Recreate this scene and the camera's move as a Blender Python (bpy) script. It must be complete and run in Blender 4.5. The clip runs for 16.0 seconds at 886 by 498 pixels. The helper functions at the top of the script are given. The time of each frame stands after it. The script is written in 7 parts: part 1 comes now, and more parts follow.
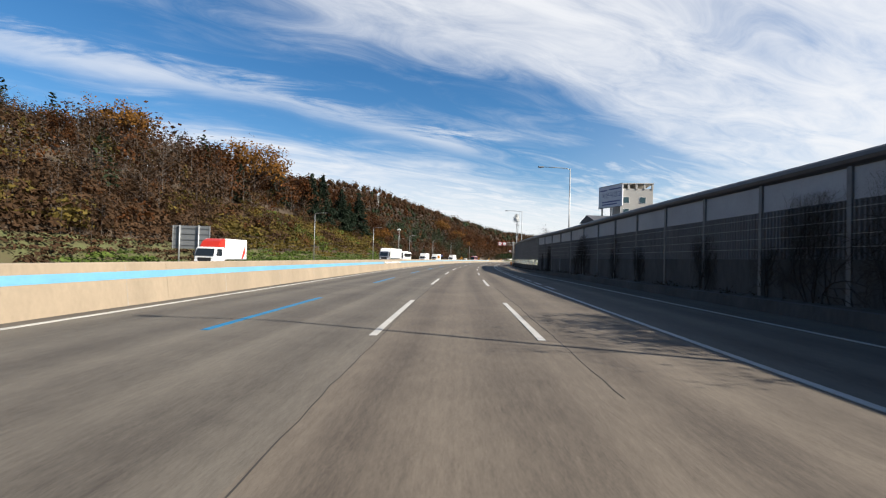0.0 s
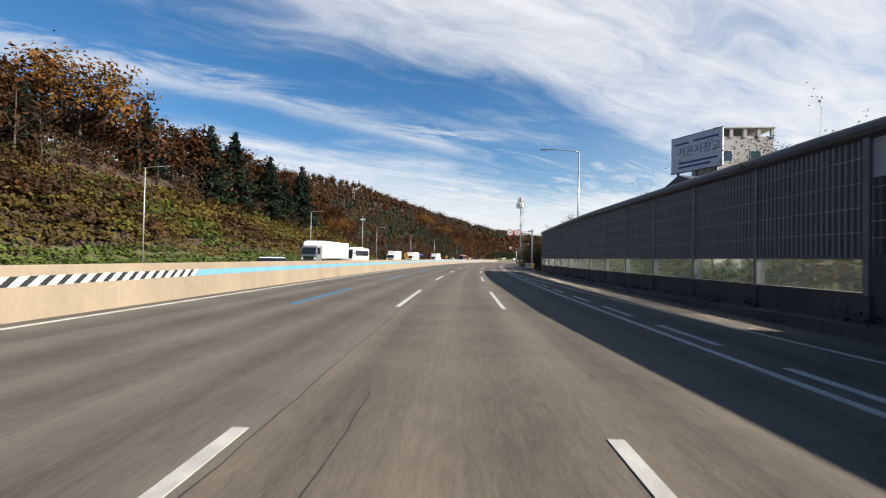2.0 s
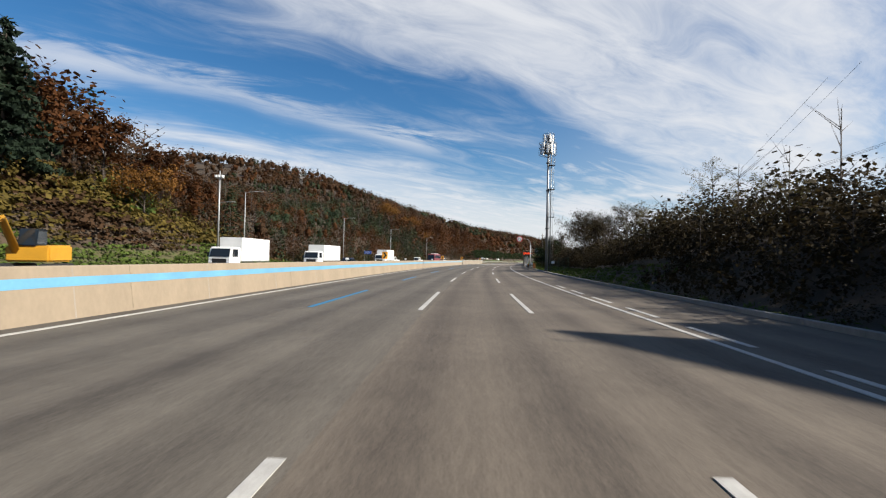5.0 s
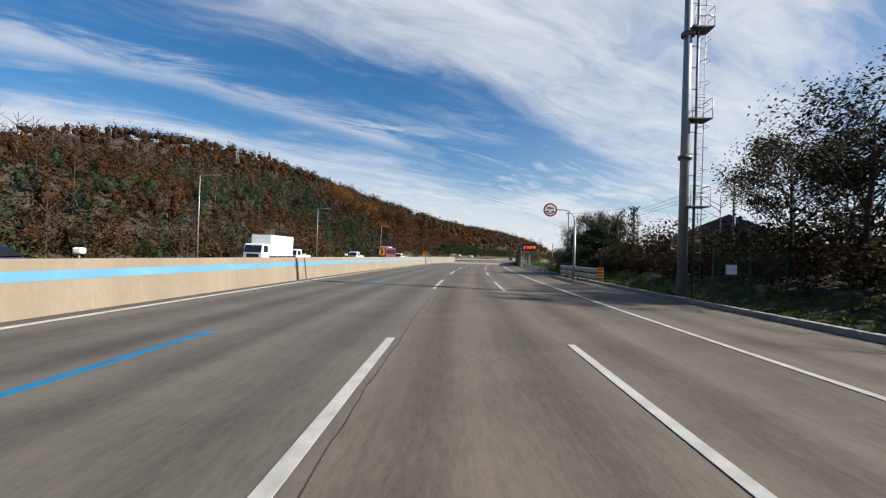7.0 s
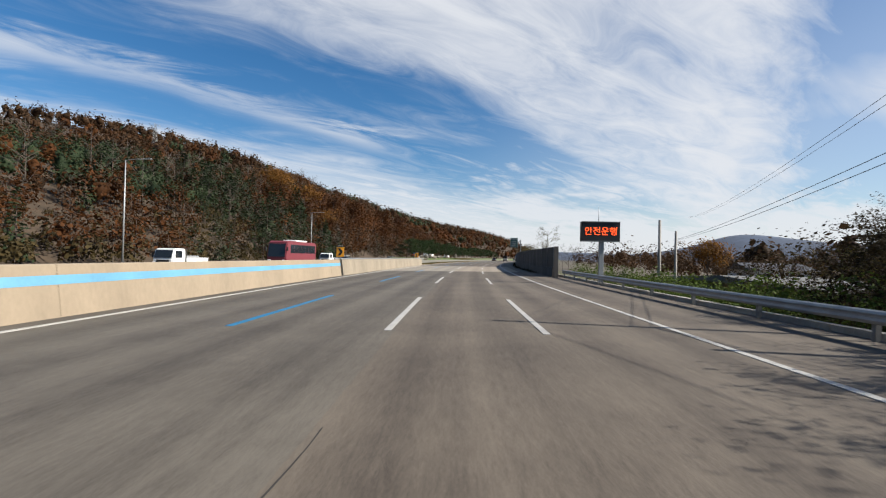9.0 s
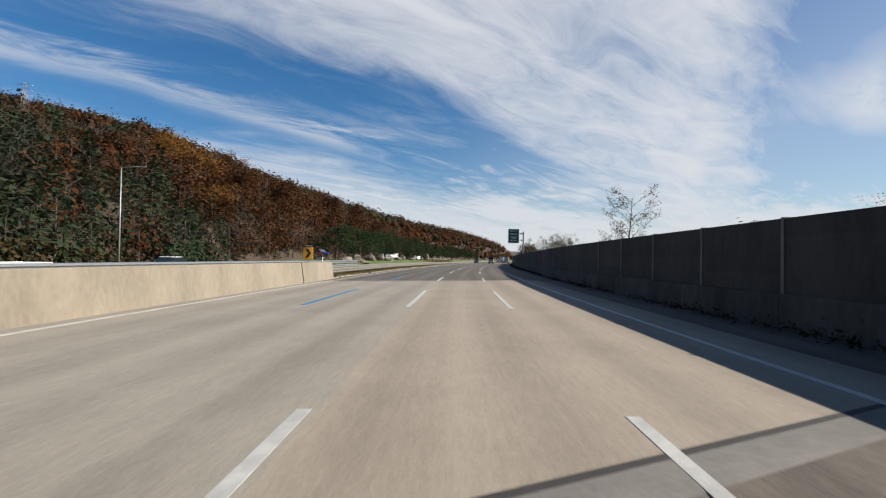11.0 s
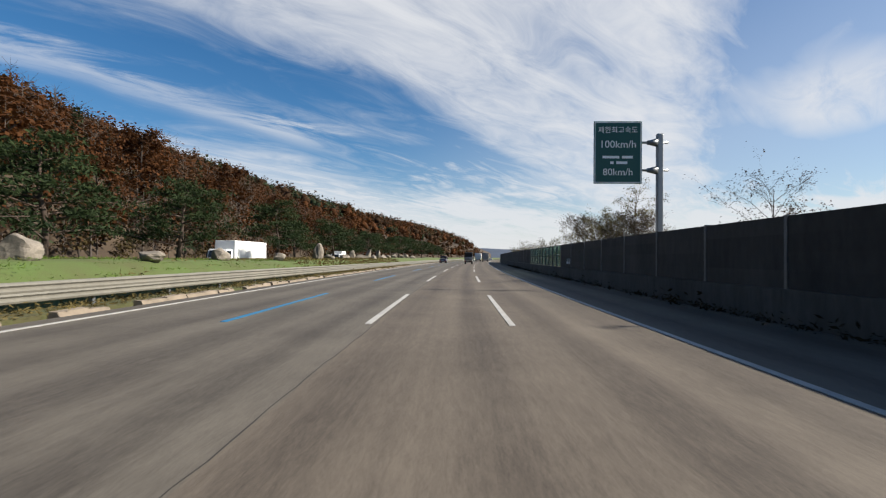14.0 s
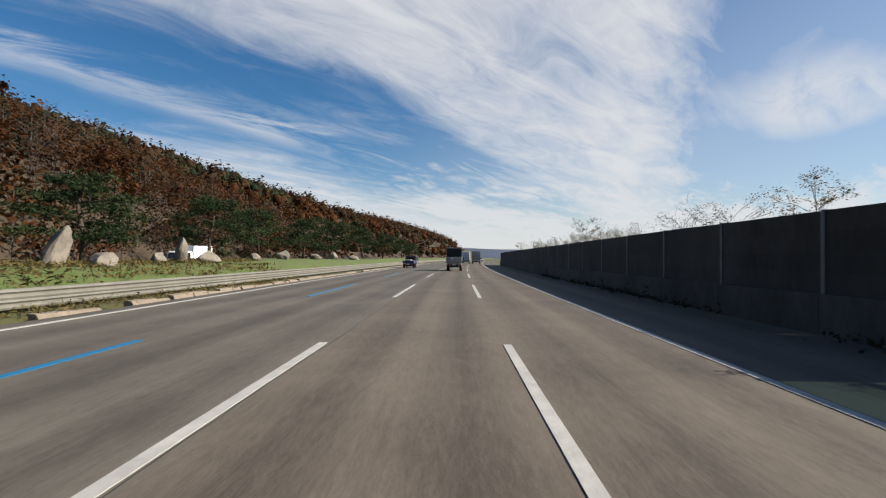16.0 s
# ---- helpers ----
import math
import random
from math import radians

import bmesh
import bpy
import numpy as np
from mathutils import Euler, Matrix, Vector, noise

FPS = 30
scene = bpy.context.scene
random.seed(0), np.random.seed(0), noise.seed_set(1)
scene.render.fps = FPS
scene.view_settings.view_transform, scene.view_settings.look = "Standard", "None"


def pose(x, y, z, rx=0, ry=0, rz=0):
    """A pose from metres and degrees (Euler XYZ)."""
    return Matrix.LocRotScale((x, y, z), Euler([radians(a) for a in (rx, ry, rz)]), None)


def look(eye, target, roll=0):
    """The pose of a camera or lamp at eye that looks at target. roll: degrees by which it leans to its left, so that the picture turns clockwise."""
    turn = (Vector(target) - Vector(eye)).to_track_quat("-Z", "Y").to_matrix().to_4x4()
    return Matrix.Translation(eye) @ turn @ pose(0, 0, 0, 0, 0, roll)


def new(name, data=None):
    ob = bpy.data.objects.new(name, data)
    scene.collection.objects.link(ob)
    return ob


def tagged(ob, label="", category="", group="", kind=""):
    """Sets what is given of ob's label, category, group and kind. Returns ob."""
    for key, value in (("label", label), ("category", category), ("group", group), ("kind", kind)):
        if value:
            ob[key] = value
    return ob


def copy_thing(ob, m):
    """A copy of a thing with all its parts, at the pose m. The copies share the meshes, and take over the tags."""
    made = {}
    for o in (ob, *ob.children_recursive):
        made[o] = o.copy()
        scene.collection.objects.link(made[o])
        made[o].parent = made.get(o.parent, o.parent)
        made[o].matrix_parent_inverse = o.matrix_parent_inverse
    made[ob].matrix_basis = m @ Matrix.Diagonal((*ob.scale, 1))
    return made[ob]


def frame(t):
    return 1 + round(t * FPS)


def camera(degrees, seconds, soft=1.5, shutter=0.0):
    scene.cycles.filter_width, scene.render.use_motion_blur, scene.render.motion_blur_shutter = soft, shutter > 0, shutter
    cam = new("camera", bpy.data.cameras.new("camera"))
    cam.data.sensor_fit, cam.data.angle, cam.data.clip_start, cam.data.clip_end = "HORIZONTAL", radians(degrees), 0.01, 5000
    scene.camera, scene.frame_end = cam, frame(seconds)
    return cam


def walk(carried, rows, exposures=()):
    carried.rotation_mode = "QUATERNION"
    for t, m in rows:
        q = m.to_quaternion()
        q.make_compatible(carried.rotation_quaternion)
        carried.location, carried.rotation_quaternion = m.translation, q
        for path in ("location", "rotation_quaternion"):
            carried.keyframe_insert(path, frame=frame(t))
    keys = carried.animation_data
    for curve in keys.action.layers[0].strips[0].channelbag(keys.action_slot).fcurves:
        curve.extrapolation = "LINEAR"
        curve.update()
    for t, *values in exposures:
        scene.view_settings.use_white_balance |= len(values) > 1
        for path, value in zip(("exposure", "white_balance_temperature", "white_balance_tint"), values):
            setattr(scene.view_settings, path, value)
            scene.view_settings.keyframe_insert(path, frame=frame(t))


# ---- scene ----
# ---- camera ----
cam = camera(85.7, 16.0, soft=1.2, shutter=0.06)
PATH = [
    (0.0, (-0.026, 0.001, 1.679), (-0.086, 9.999, 1.870), 1.53),
    (0.5, (0.440, 13.498, 1.679), (0.442, 23.496, 1.864), 1.48),
    (1.0, (0.957, 26.995, 1.679), (1.029, 36.993, 1.851), 1.52),
    (1.5, (1.574, 40.493, 1.679), (1.724, 50.490, 1.851), 1.42),
    (2.0, (2.241, 53.984, 1.679), (2.457, 63.980, 1.868), 1.20),
    (2.5, (3.009, 67.459, 1.679), (3.292, 77.453, 1.871), 1.11),
    (3.0, (3.875, 80.917, 1.679), (4.208, 90.910, 1.879), 1.02),
    (3.5, (4.824, 94.351, 1.679), (5.221, 104.341, 1.875), 0.97),
    (4.0, (5.883, 107.747, 1.679), (6.359, 117.734, 1.883), 1.04),
    (4.5, (7.139, 121.095, 1.679), (7.738, 131.075, 1.883), 1.16),
    (5.0, (8.584, 134.396, 1.679), (9.334, 144.366, 1.882), 1.28),
    (5.5, (10.200, 147.651, 1.679), (11.115, 157.607, 1.879), 1.40),
    (6.0, (11.972, 160.861, 1.679), (13.051, 170.801, 1.874), 1.55),
    (6.5, (13.888, 174.031, 1.679), (15.125, 183.952, 1.867), 1.72),
    (7.0, (15.949, 187.160, 1.679), (17.334, 197.063, 1.821), 1.91),
    (7.5, (18.191, 200.263, 1.679), (19.715, 210.145, 1.821), 1.95),
    (8.0, (20.662, 213.356, 1.679), (22.325, 223.215, 1.840), 1.88),
    (8.5, (23.347, 226.457, 1.679), (25.139, 236.293, 1.832), 1.59),
    (9.0, (26.167, 239.589, 1.679), (28.065, 249.406, 1.847), 1.26),
    (9.5, (29.142, 252.746, 1.679), (31.157, 262.539, 1.860), 1.16),
    (10.0, (32.273, 265.925, 1.679), (34.412, 275.691, 1.871), 1.08),
    (10.5, (35.560, 279.123, 1.679), (37.829, 288.860, 1.880), 1.02),
    (11.0, (39.007, 292.338, 1.679), (41.407, 302.043, 1.887), 0.95),
    (11.5, (42.622, 305.562, 1.679), (45.153, 315.234, 1.893), 0.89),
    (12.0, (46.414, 318.792, 1.679), (49.071, 328.429, 1.908), 0.85),
    (12.5, (50.499, 331.983, 1.679), (53.283, 341.585, 1.898), 0.81),
    (13.0, (54.811, 345.145, 1.679), (57.711, 354.714, 1.860), 0.69),
    (13.5, (59.263, 358.306, 1.679), (62.265, 367.843, 1.857), 0.61),
    (14.0, (63.876, 371.450, 1.679), (66.989, 380.952, 1.846), 0.58),
    (14.5, (68.668, 384.559, 1.679), (71.918, 394.015, 1.840), 0.42),
    (15.0, (73.563, 397.650, 1.679), (76.923, 407.067, 1.857), 0.32),
    (15.5, (78.618, 410.689, 1.679), (82.040, 420.083, 1.867), 0.42),
    (16.0, (83.796, 423.688, 1.679), (87.245, 433.073, 1.856), 0.43),
]
walk(cam, [(t, look(eye, target, roll)) for t, eye, target, roll in PATH],
     exposures=[(0, 1.33, 6460, 10), (3.5, 1.23, 6560, 10), (7, 1.08, 6180, 10), (9, 1.12, 6330, 10), (11.5, 0.93, 6280, 10), (12.5, 0.91, 6130, 10), (14, 1.08, 6430, 10), (16, 1.00, 6480, 10)])

# ---- light ----
world = bpy.data.worlds.new("sky")
scene.world = world
world.use_nodes = True
SUN_FROM = Vector((0.9336 * math.cos(radians(34.8)), -0.3584 * math.cos(radians(34.8)), math.sin(radians(34.8))))


def build_sky():
    """Blue autumn sky with a veil of cirrus ahead and a thin streak beside it."""
    nt = world.node_tree
    nt.nodes.clear()
    N, L = nt.nodes.new, nt.links.new
    out = N("ShaderNodeOutputWorld")
    bg = N("ShaderNodeBackground")
    bg.inputs["Strength"].default_value = 0.050
    sky = N("ShaderNodeTexSky")
    sky.sky_type = "NISHITA"
    sky.sun_disc = False
    sky.sun_elevation = radians(34.8)
    sky.sun_rotation = math.atan2(SUN_FROM.x, SUN_FROM.y)
    sky.air_density, sky.dust_density, sky.ozone_density = 1.0, 0.3, 3.0
    hs = N("ShaderNodeHueSaturation")
    hs.inputs["Saturation"].default_value = 1.30
    hs.inputs["Value"].default_value = 1.03
    L(sky.outputs[0], hs.inputs["Color"])
    tc = N("ShaderNodeTexCoord")
    sep = N("ShaderNodeSeparateXYZ")
    L(tc.outputs["Generated"], sep.inputs[0])

    def m(op, a, b=None, c=None):
        n = N("ShaderNodeMath")
        n.operation = op
        for i, v in enumerate((a, b, c)):
            if v is None:
                continue
            if isinstance(v, (int, float)):
                n.inputs[i].default_value = v
            else:
                L(v, n.inputs[i])
        return n.outputs[0]

    def step(v, a, b, lo=0.0, hi=1.0):
        n = N("ShaderNodeMapRange")
        n.interpolation_type = "SMOOTHSTEP"
        L(v, n.inputs["Value"])
        for key, val in (("From Min", a), ("From Max", b), ("To Min", lo), ("To Max", hi)):
            n.inputs[key].default_value = val
        return n.outputs[0]

    up = m("MAXIMUM", sep.outputs["Z"], 0.0)
    den = m("ADD", up, 0.13)
    px, py = m("DIVIDE", sep.outputs["X"], den), m("DIVIDE", sep.outputs["Y"], den)
    ca, sa = math.cos(radians(20)), math.sin(radians(20))
    along = m("ADD", m("MULTIPLY", px, ca), m("MULTIPLY", py, sa))
    across = m("SUBTRACT", m("MULTIPLY", py, ca), m("MULTIPLY", px, sa))

    def cloud(sx, sy, scale, detail, rough, dist, ox):
        v = N("ShaderNodeCombineXYZ")
        L(m("MULTIPLY_ADD", along, sx, ox), v.inputs[0])
        L(m("MULTIPLY_ADD", along, -0.2, m("MULTIPLY", across, sy)), v.inputs[1])
        n = N("ShaderNodeTexNoise")
        n.inputs["Scale"].default_value, n.inputs["Detail"].default_value = scale, detail
        n.inputs["Roughness"].default_value, n.inputs["Distortion"].default_value = rough, dist
        L(v.outputs[0], n.inputs["Vector"])
        return n.outputs["Fac"]

    big = cloud(0.5, 1.2, 1.2, 4, 0.55, 0.7, 3.3)
    fine = cloud(1.0, 2.6, 1.9, 9, 0.64, 1.0, 1.0)
    wisp = m("ADD", m("MULTIPLY", big, 0.5), m("MULTIPLY", fine, 0.5))
    # the veil: its near edge, its two ends
    bent = m("ADD", across, m("MULTIPLY_ADD", big, 0.9, -0.45))
    bent = m("SUBTRACT", bent, m("MULTIPLY", m("MAXIMUM", m("SUBTRACT", along, 0.8), 0.0), 0.33))
    veil = m("MULTIPLY", step(along, -0.75, 0.35), step(bent, 1.35, 1.85, 1.0, 0.0))
    veil = m("MULTIPLY", veil, step(m("SUBTRACT", along, m("MULTIPLY", across, 2.2)), -0.30, 0.75, 1.0, 0.0))
    # the streak below it
    off = m("ADD", m("SUBTRACT", across, m("MULTIPLY", along, 0.25)), m("MULTIPLY_ADD", fine, 0.5, -0.25))
    streak = m("MULTIPLY", step(m("ABSOLUTE", m("SUBTRACT", off, 2.26)), 0.03, 0.22, 1.0, 0.0), step(along, 0.7, 1.5, 1.0, 0.0))
    # more of it far out
    far = step(bent, 2.55, 3.2)
    # a brighter patch to the right of the road
    dist = m("SQRT", m("ADD", m("POWER", m("SUBTRACT", along, 2.45), 2.0), m("POWER", m("SUBTRACT", across, 0.5), 2.0)))
    patch = step(m("ADD", dist, m("MULTIPLY_ADD", fine, 0.8, -0.4)), 0.2, 0.75, 1.0, 0.0)
    bias = m("MAXIMUM", m("MAXIMUM", m("MULTIPLY", veil, 0.95), m("MULTIPLY", streak, 0.62)), m("MAXIMUM", m("MULTIPLY", far, 0.9), m("MULTIPLY", patch, 0.62)))
    dens = m("ADD", m("MULTIPLY", bias, 0.34), wisp)
    amount = step(dens, 0.44, 0.98, 0.0, 0.95)
    # white bands lying low, ragged along their upper edge, and haze towards the sun
    ragged = m("ADD", up, m("MULTIPLY_ADD", big, 0.30, m("MULTIPLY_ADD", fine, 0.26, -0.28)))
    low = m("MAXIMUM", step(ragged, 0.045, 0.20, 0.90, 0.0), step(up, 0.01, 0.16, 0.88, 0.0))
    haze = m("MULTIPLY", step(px, 0.2, 2.2), 0.34)
    low = m("MAXIMUM", low, haze)
    amount = m("MULTIPLY", m("MAXIMUM", amount, low), step(up, 0.55, 0.80, 1.0, 0.0))
    col = N("ShaderNodeMix")
    col.data_type = "RGBA"
    L(amount, col.inputs["Factor"])
    L(hs.outputs[0], col.inputs["A"])
    col.inputs["B"].default_value = (7.4, 7.5, 7.7, 1)
    L(col.outputs["Result"], bg.inputs["Color"])
    L(bg.outputs[0], out.inputs["Surface"])


build_sky()
sun = new("sun", bpy.data.lights.new("sun", "SUN"))
sun.data.energy, sun.data.angle, sun.data.color = 5.0, radians(0.55), (1.0, 0.93, 0.82)
sun.matrix_world = look(SUN_FROM * 100, (0, 0, 0))


# ---- the road's line: s along our lane's middle, o to its right ----
BEND_AT = [-40 + 40 * i for i in range(20)]
BEND = [-0.0284, -0.0284, -0.0276, -0.0526, -0.0543, -0.0426, -0.0502, -0.0536, -0.0486, -0.0521,
        -0.0546, -0.0436, -0.0242, -0.0234, -0.0234, -0.0234, -0.0234, -0.0234, -0.0234, -0.0234]
SG = np.arange(-40, 720, 2.0)
HEAD = np.cumsum(np.interp(SG, BEND_AT, BEND)) * 2.0
HEAD = HEAD - np.interp(0, SG, HEAD) - 1.3
LX, LY = np.cumsum(-np.sin(np.radians(HEAD))) * 2.0, np.cumsum(np.cos(np.radians(HEAD))) * 2.0
LX, LY = LX - np.interp(0, SG, LX), LY - np.interp(0, SG, LY)


def heading(s):
    return np.interp(s, SG, HEAD)


def at(s, o):
    """Plan coordinates of a place on the road; straight on beyond both ends."""
    s, o = np.asarray(s, float), np.asarray(o, float)
    h = np.radians(heading(s))
    over = np.where(s > SG[-1], s - SG[-1], np.where(s < SG[0], s - SG[0], 0.0))
    return np.interp(s, SG, LX) - np.sin(h) * over + o * np.cos(h), np.interp(s, SG, LY) + np.cos(h) * over + o * np.sin(h)


def spot(s, o, z=0.0, turn=0.0):
    """Pose at a place of the road: y along it, x to its right."""
    x, y = at(s, o)
    return pose(float(x), float(y), z, 0, 0, float(heading(s)) + turn)


def smooth(a, b, v):
    u = np.clip((np.asarray(v, float) - a) / (b - a), 0, 1)
    return u * u * (3 - 2 * u)


# ---- materials ----
def material(name, colour, vary=0.25, scale=1.0, rough=0.8, bump=0.2, metal=0.0, fine=None, spec=0.5, island=False, colour2=None, stretch=None, obj_random=0.0):
    """A surface with grain and blotches at two scales, in metres."""
    mat = bpy.data.materials.new(name)
    mat.use_nodes = True
    nt = mat.node_tree
    b = nt.nodes["Principled BSDF"]
    N, L = nt.nodes.new, nt.links.new
    tc = N("ShaderNodeTexCoord")
    src = tc.outputs["Object"]
    if stretch:
        mp = N("ShaderNodeMapping")
        mp.inputs["Scale"].default_value = stretch
        L(src, mp.inputs["Vector"])
        src = mp.outputs[0]

    def noise_(sc, det, ro=0.6):
        n = N("ShaderNodeTexNoise")
        n.inputs["Scale"].default_value, n.inputs["Detail"].default_value, n.inputs["Roughness"].default_value = sc, det, ro
        L(src, n.inputs["Vector"])
        return n.outputs["Fac"]

    coarse, grain = noise_(scale, 4), noise_(fine or scale * 18, 5, 0.7)
    lo = tuple(c * (1 - vary) for c in colour) if colour2 is None else colour2
    hi = tuple(min(1, c * (1 + vary)) for c in colour)
    r = N("ShaderNodeValToRGB")
    r.color_ramp.elements[0].color, r.color_ramp.elements[1].color = (*lo, 1), (*hi, 1)
    r.color_ramp.elements[0].position, r.color_ramp.elements[1].position = 0.32, 0.68
    add = N("ShaderNodeMath")
    add.operation = "MULTIPLY_ADD"
    L(coarse, add.inputs[0])
    add.inputs[1].default_value = 0.6
    sc = N("ShaderNodeMath")
    sc.operation = "MULTIPLY"
    L(grain, sc.inputs[0])
    sc.inputs[1].default_value = 0.4
    L(sc.outputs[0], add.inputs[2])
    fac = add.outputs[0]
    if island or obj_random:
        g = N("ShaderNodeNewGeometry") if island else N("ShaderNodeObjectInfo")
        rnd = g.outputs["Random Per Island"] if island else g.outputs["Random"]
        a2 = N("ShaderNodeMath")
        a2.operation = "MULTIPLY_ADD"
        L(rnd, a2.inputs[0])
        k = 0.55 if island else obj_random
        a2.inputs[1].default_value = k
        s2 = N("ShaderNodeMath")
        s2.operation = "SUBTRACT"
        L(fac, s2.inputs[0])
        s2.inputs[1].default_value = k / 2
        L(s2.outputs[0], a2.inputs[2])
        fac = a2.outputs[0]
    L(fac, r.inputs["Fac"])
    L(r.outputs["Color"], b.inputs["Base Color"])
    b.inputs["Roughness"].default_value, b.inputs["Metallic"].default_value = rough, metal
    b.inputs["Specular IOR Level"].default_value = spec
    if bump:
        bp = N("ShaderNodeBump")
        bp.inputs["Strength"].default_value, bp.inputs["Distance"].default_value = bump, 0.02
        L(grain, bp.inputs["Height"])
        L(bp.outputs[0], b.inputs["Normal"])
    return mat


def plain(name, colour, rough=0.5, metal=0.0, emit=0.0, coat=0.0):
    mat = bpy.data.materials.new(name)
    mat.use_nodes = True
    b = mat.node_tree.nodes["Principled BSDF"]
    b.inputs["Base Color"].default_value = (*colour, 1)
    b.inputs["Roughness"].default_value, b.inputs["Metallic"].default_value = rough, metal
    b.inputs["Coat Weight"].default_value = coat
    if emit:
        b.inputs["Emission Color"].default_value = (*colour, 1)
        b.inputs["Emission Strength"].default_value = emit
    return mat


def asphalt(name, dark, light, lanes=True):
    """Worn asphalt: chippings, long streaks along the lanes, polished wheel tracks. u is metres across, v along."""
    mat = bpy.data.materials.new(name)
    mat.use_nodes = True
    nt = mat.node_tree
    b = nt.nodes["Principled BSDF"]
    N, L = nt.nodes.new, nt.links.new
    uv = N("ShaderNodeUVMap")
    tc = N("ShaderNodeTexCoord")

    def noise_(vec, sx, sy, sc, det, ro=0.6):
        mp = N("ShaderNodeMapping")
        mp.inputs["Scale"].default_value = (sx, sy, 1)
        L(vec, mp.inputs["Vector"])
        n = N("ShaderNodeTexNoise")
        n.inputs["Scale"].default_value, n.inputs["Detail"].default_value, n.inputs["Roughness"].default_value = sc, det, ro
        L(mp.outputs[0], n.inputs["Vector"])
        return n.outputs["Fac"]

    def m(op, a, b_, c=None):
        n = N("ShaderNodeMath")
        n.operation = op
        for i, v in enumerate((a, b_, c)):
            if v is None:
                continue
            if isinstance(v, (int, float)):
                n.inputs[i].default_value = v
            else:
                L(v, n.inputs[i])
        return n.outputs[0]

    chips = noise_(tc.outputs["Object"], 1, 1, 36, 4, 0.8)
    blot = noise_(tc.outputs["Object"], 1, 1, 0.35, 5)
    streak = noise_(uv.outputs[0], 1.7, 0.035, 1.0, 5, 0.65)
    worn = noise_(uv.outputs[0], 14, 2.2, 1.0, 6, 0.75)
    sep = N("ShaderNodeSeparateXYZ")
    L(uv.outputs[0], sep.inputs[0])
    # wheel tracks: two to a lane of 3.57 m
    track = m("COSINE", m("MULTIPLY", sep.outputs["X"], 2 * math.pi / 1.785), None)
    f = m("ADD", m("MULTIPLY", chips, 0.36), m("MULTIPLY", blot, 0.20))
    f = m("ADD", f, m("MULTIPLY", streak, 0.20))
    f = m("ADD", f, m("MULTIPLY", worn, 0.24))
    f = m("MULTIPLY_ADD", track, 0.035 if lanes else 0.0, f)
    r = N("ShaderNodeValToRGB")
    r.color_ramp.elements[0].color, r.color_ramp.elements[1].color = (*dark, 1), (*light, 1)
    r.color_ramp.elements[0].position, r.color_ramp.elements[1].position = 0.405, 0.595
    L(f, r.inputs["Fac"])
    lane = N("ShaderNodeMix")
    lane.data_type, lane.blend_type = "RGBA", "MULTIPLY"
    side = m("LESS_THAN", m("MULTIPLY_ADD", worn, 0.12, sep.outputs["X"]), -1.56)
    L(m("MULTIPLY", side, 1.0 if lanes else 0.0), lane.inputs["Factor"])
    L(r.outputs["Color"], lane.inputs["A"])
    lane.inputs["B"].default_value = (0.93, 0.99, 1.04, 1)
    L(lane.outputs["Result"], b.inputs["Base Color"])
    b.inputs["Roughness"].default_value = 0.82
    b.inputs["Specular IOR Level"].default_value = 0.35
    bp = N("ShaderNodeBump")
    bp.inputs["Strength"].default_value, bp.inputs["Distance"].default_value = 0.5, 0.008
    L(chips, bp.inputs["Height"])
    L(bp.outputs[0], b.inputs["Normal"])
    return mat


M_ASPHALT = asphalt("asphalt", (0.0423, 0.0331, 0.0254), (0.121, 0.0994, 0.0762))
M_DECK = asphalt("deck_concrete", (0.166, 0.137, 0.104), (0.268, 0.224, 0.173))
M_LINE = material("road_paint_white", (0.324, 0.314, 0.289), 0.30, 2.2, 0.6, 0.15, fine=40)
M_BLUE = material("road_paint_blue", (0.00282, 0.109, 0.233), 0.25, 3.0, 0.6, 0.15, fine=40)
M_CONC = material("barrier_concrete", (0.212, 0.168, 0.116), 0.2, 0.5, 0.85, 0.25, fine=9, stretch=(1, 1, 0.45))
M_CONC_WORN = material("worn_barrier_concrete", (0.19, 0.159, 0.116), 0.3, 0.5, 0.88, 0.3, fine=8, stretch=(1, 1, 0.4))
M_CONC_OLD = material("weathered_concrete", (0.233, 0.219, 0.197), 0.35, 0.6, 0.9, 0.35, fine=7, stretch=(1, 1, 0.35))
M_STRIPE = material("stripe_light_blue", (0.0917, 0.24, 0.353), 0.16, 0.7, 0.7, 0.1, fine=12)
M_BLACK = material("paint_black", (0.0141, 0.0141, 0.0155), 0.3, 2, 0.6, 0.1)
M_WHITE = material("paint_white", (0.78, 0.77, 0.74), 0.08, 1.2, 0.5, 0.05)
M_STEEL = material("galvanised_steel", (0.31, 0.314, 0.303), 0.16, 2.5, 0.42, 0.06, metal=0.75)
M_STEEL_DARK = material("weathered_steel", (0.141, 0.148, 0.152), 0.25, 2, 0.5, 0.1, metal=0.6)
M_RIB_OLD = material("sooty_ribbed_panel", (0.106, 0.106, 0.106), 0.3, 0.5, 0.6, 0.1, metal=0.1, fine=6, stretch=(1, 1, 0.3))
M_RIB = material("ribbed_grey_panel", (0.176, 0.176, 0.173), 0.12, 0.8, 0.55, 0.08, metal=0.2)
M_PALE = material("pale_translucent_panel", (0.31, 0.317, 0.324), 0.15, 0.6, 0.5, 0.05)
M_CAP = material("dark_cap_cover", (0.0494, 0.0508, 0.055), 0.2, 1, 0.5, 0.1)
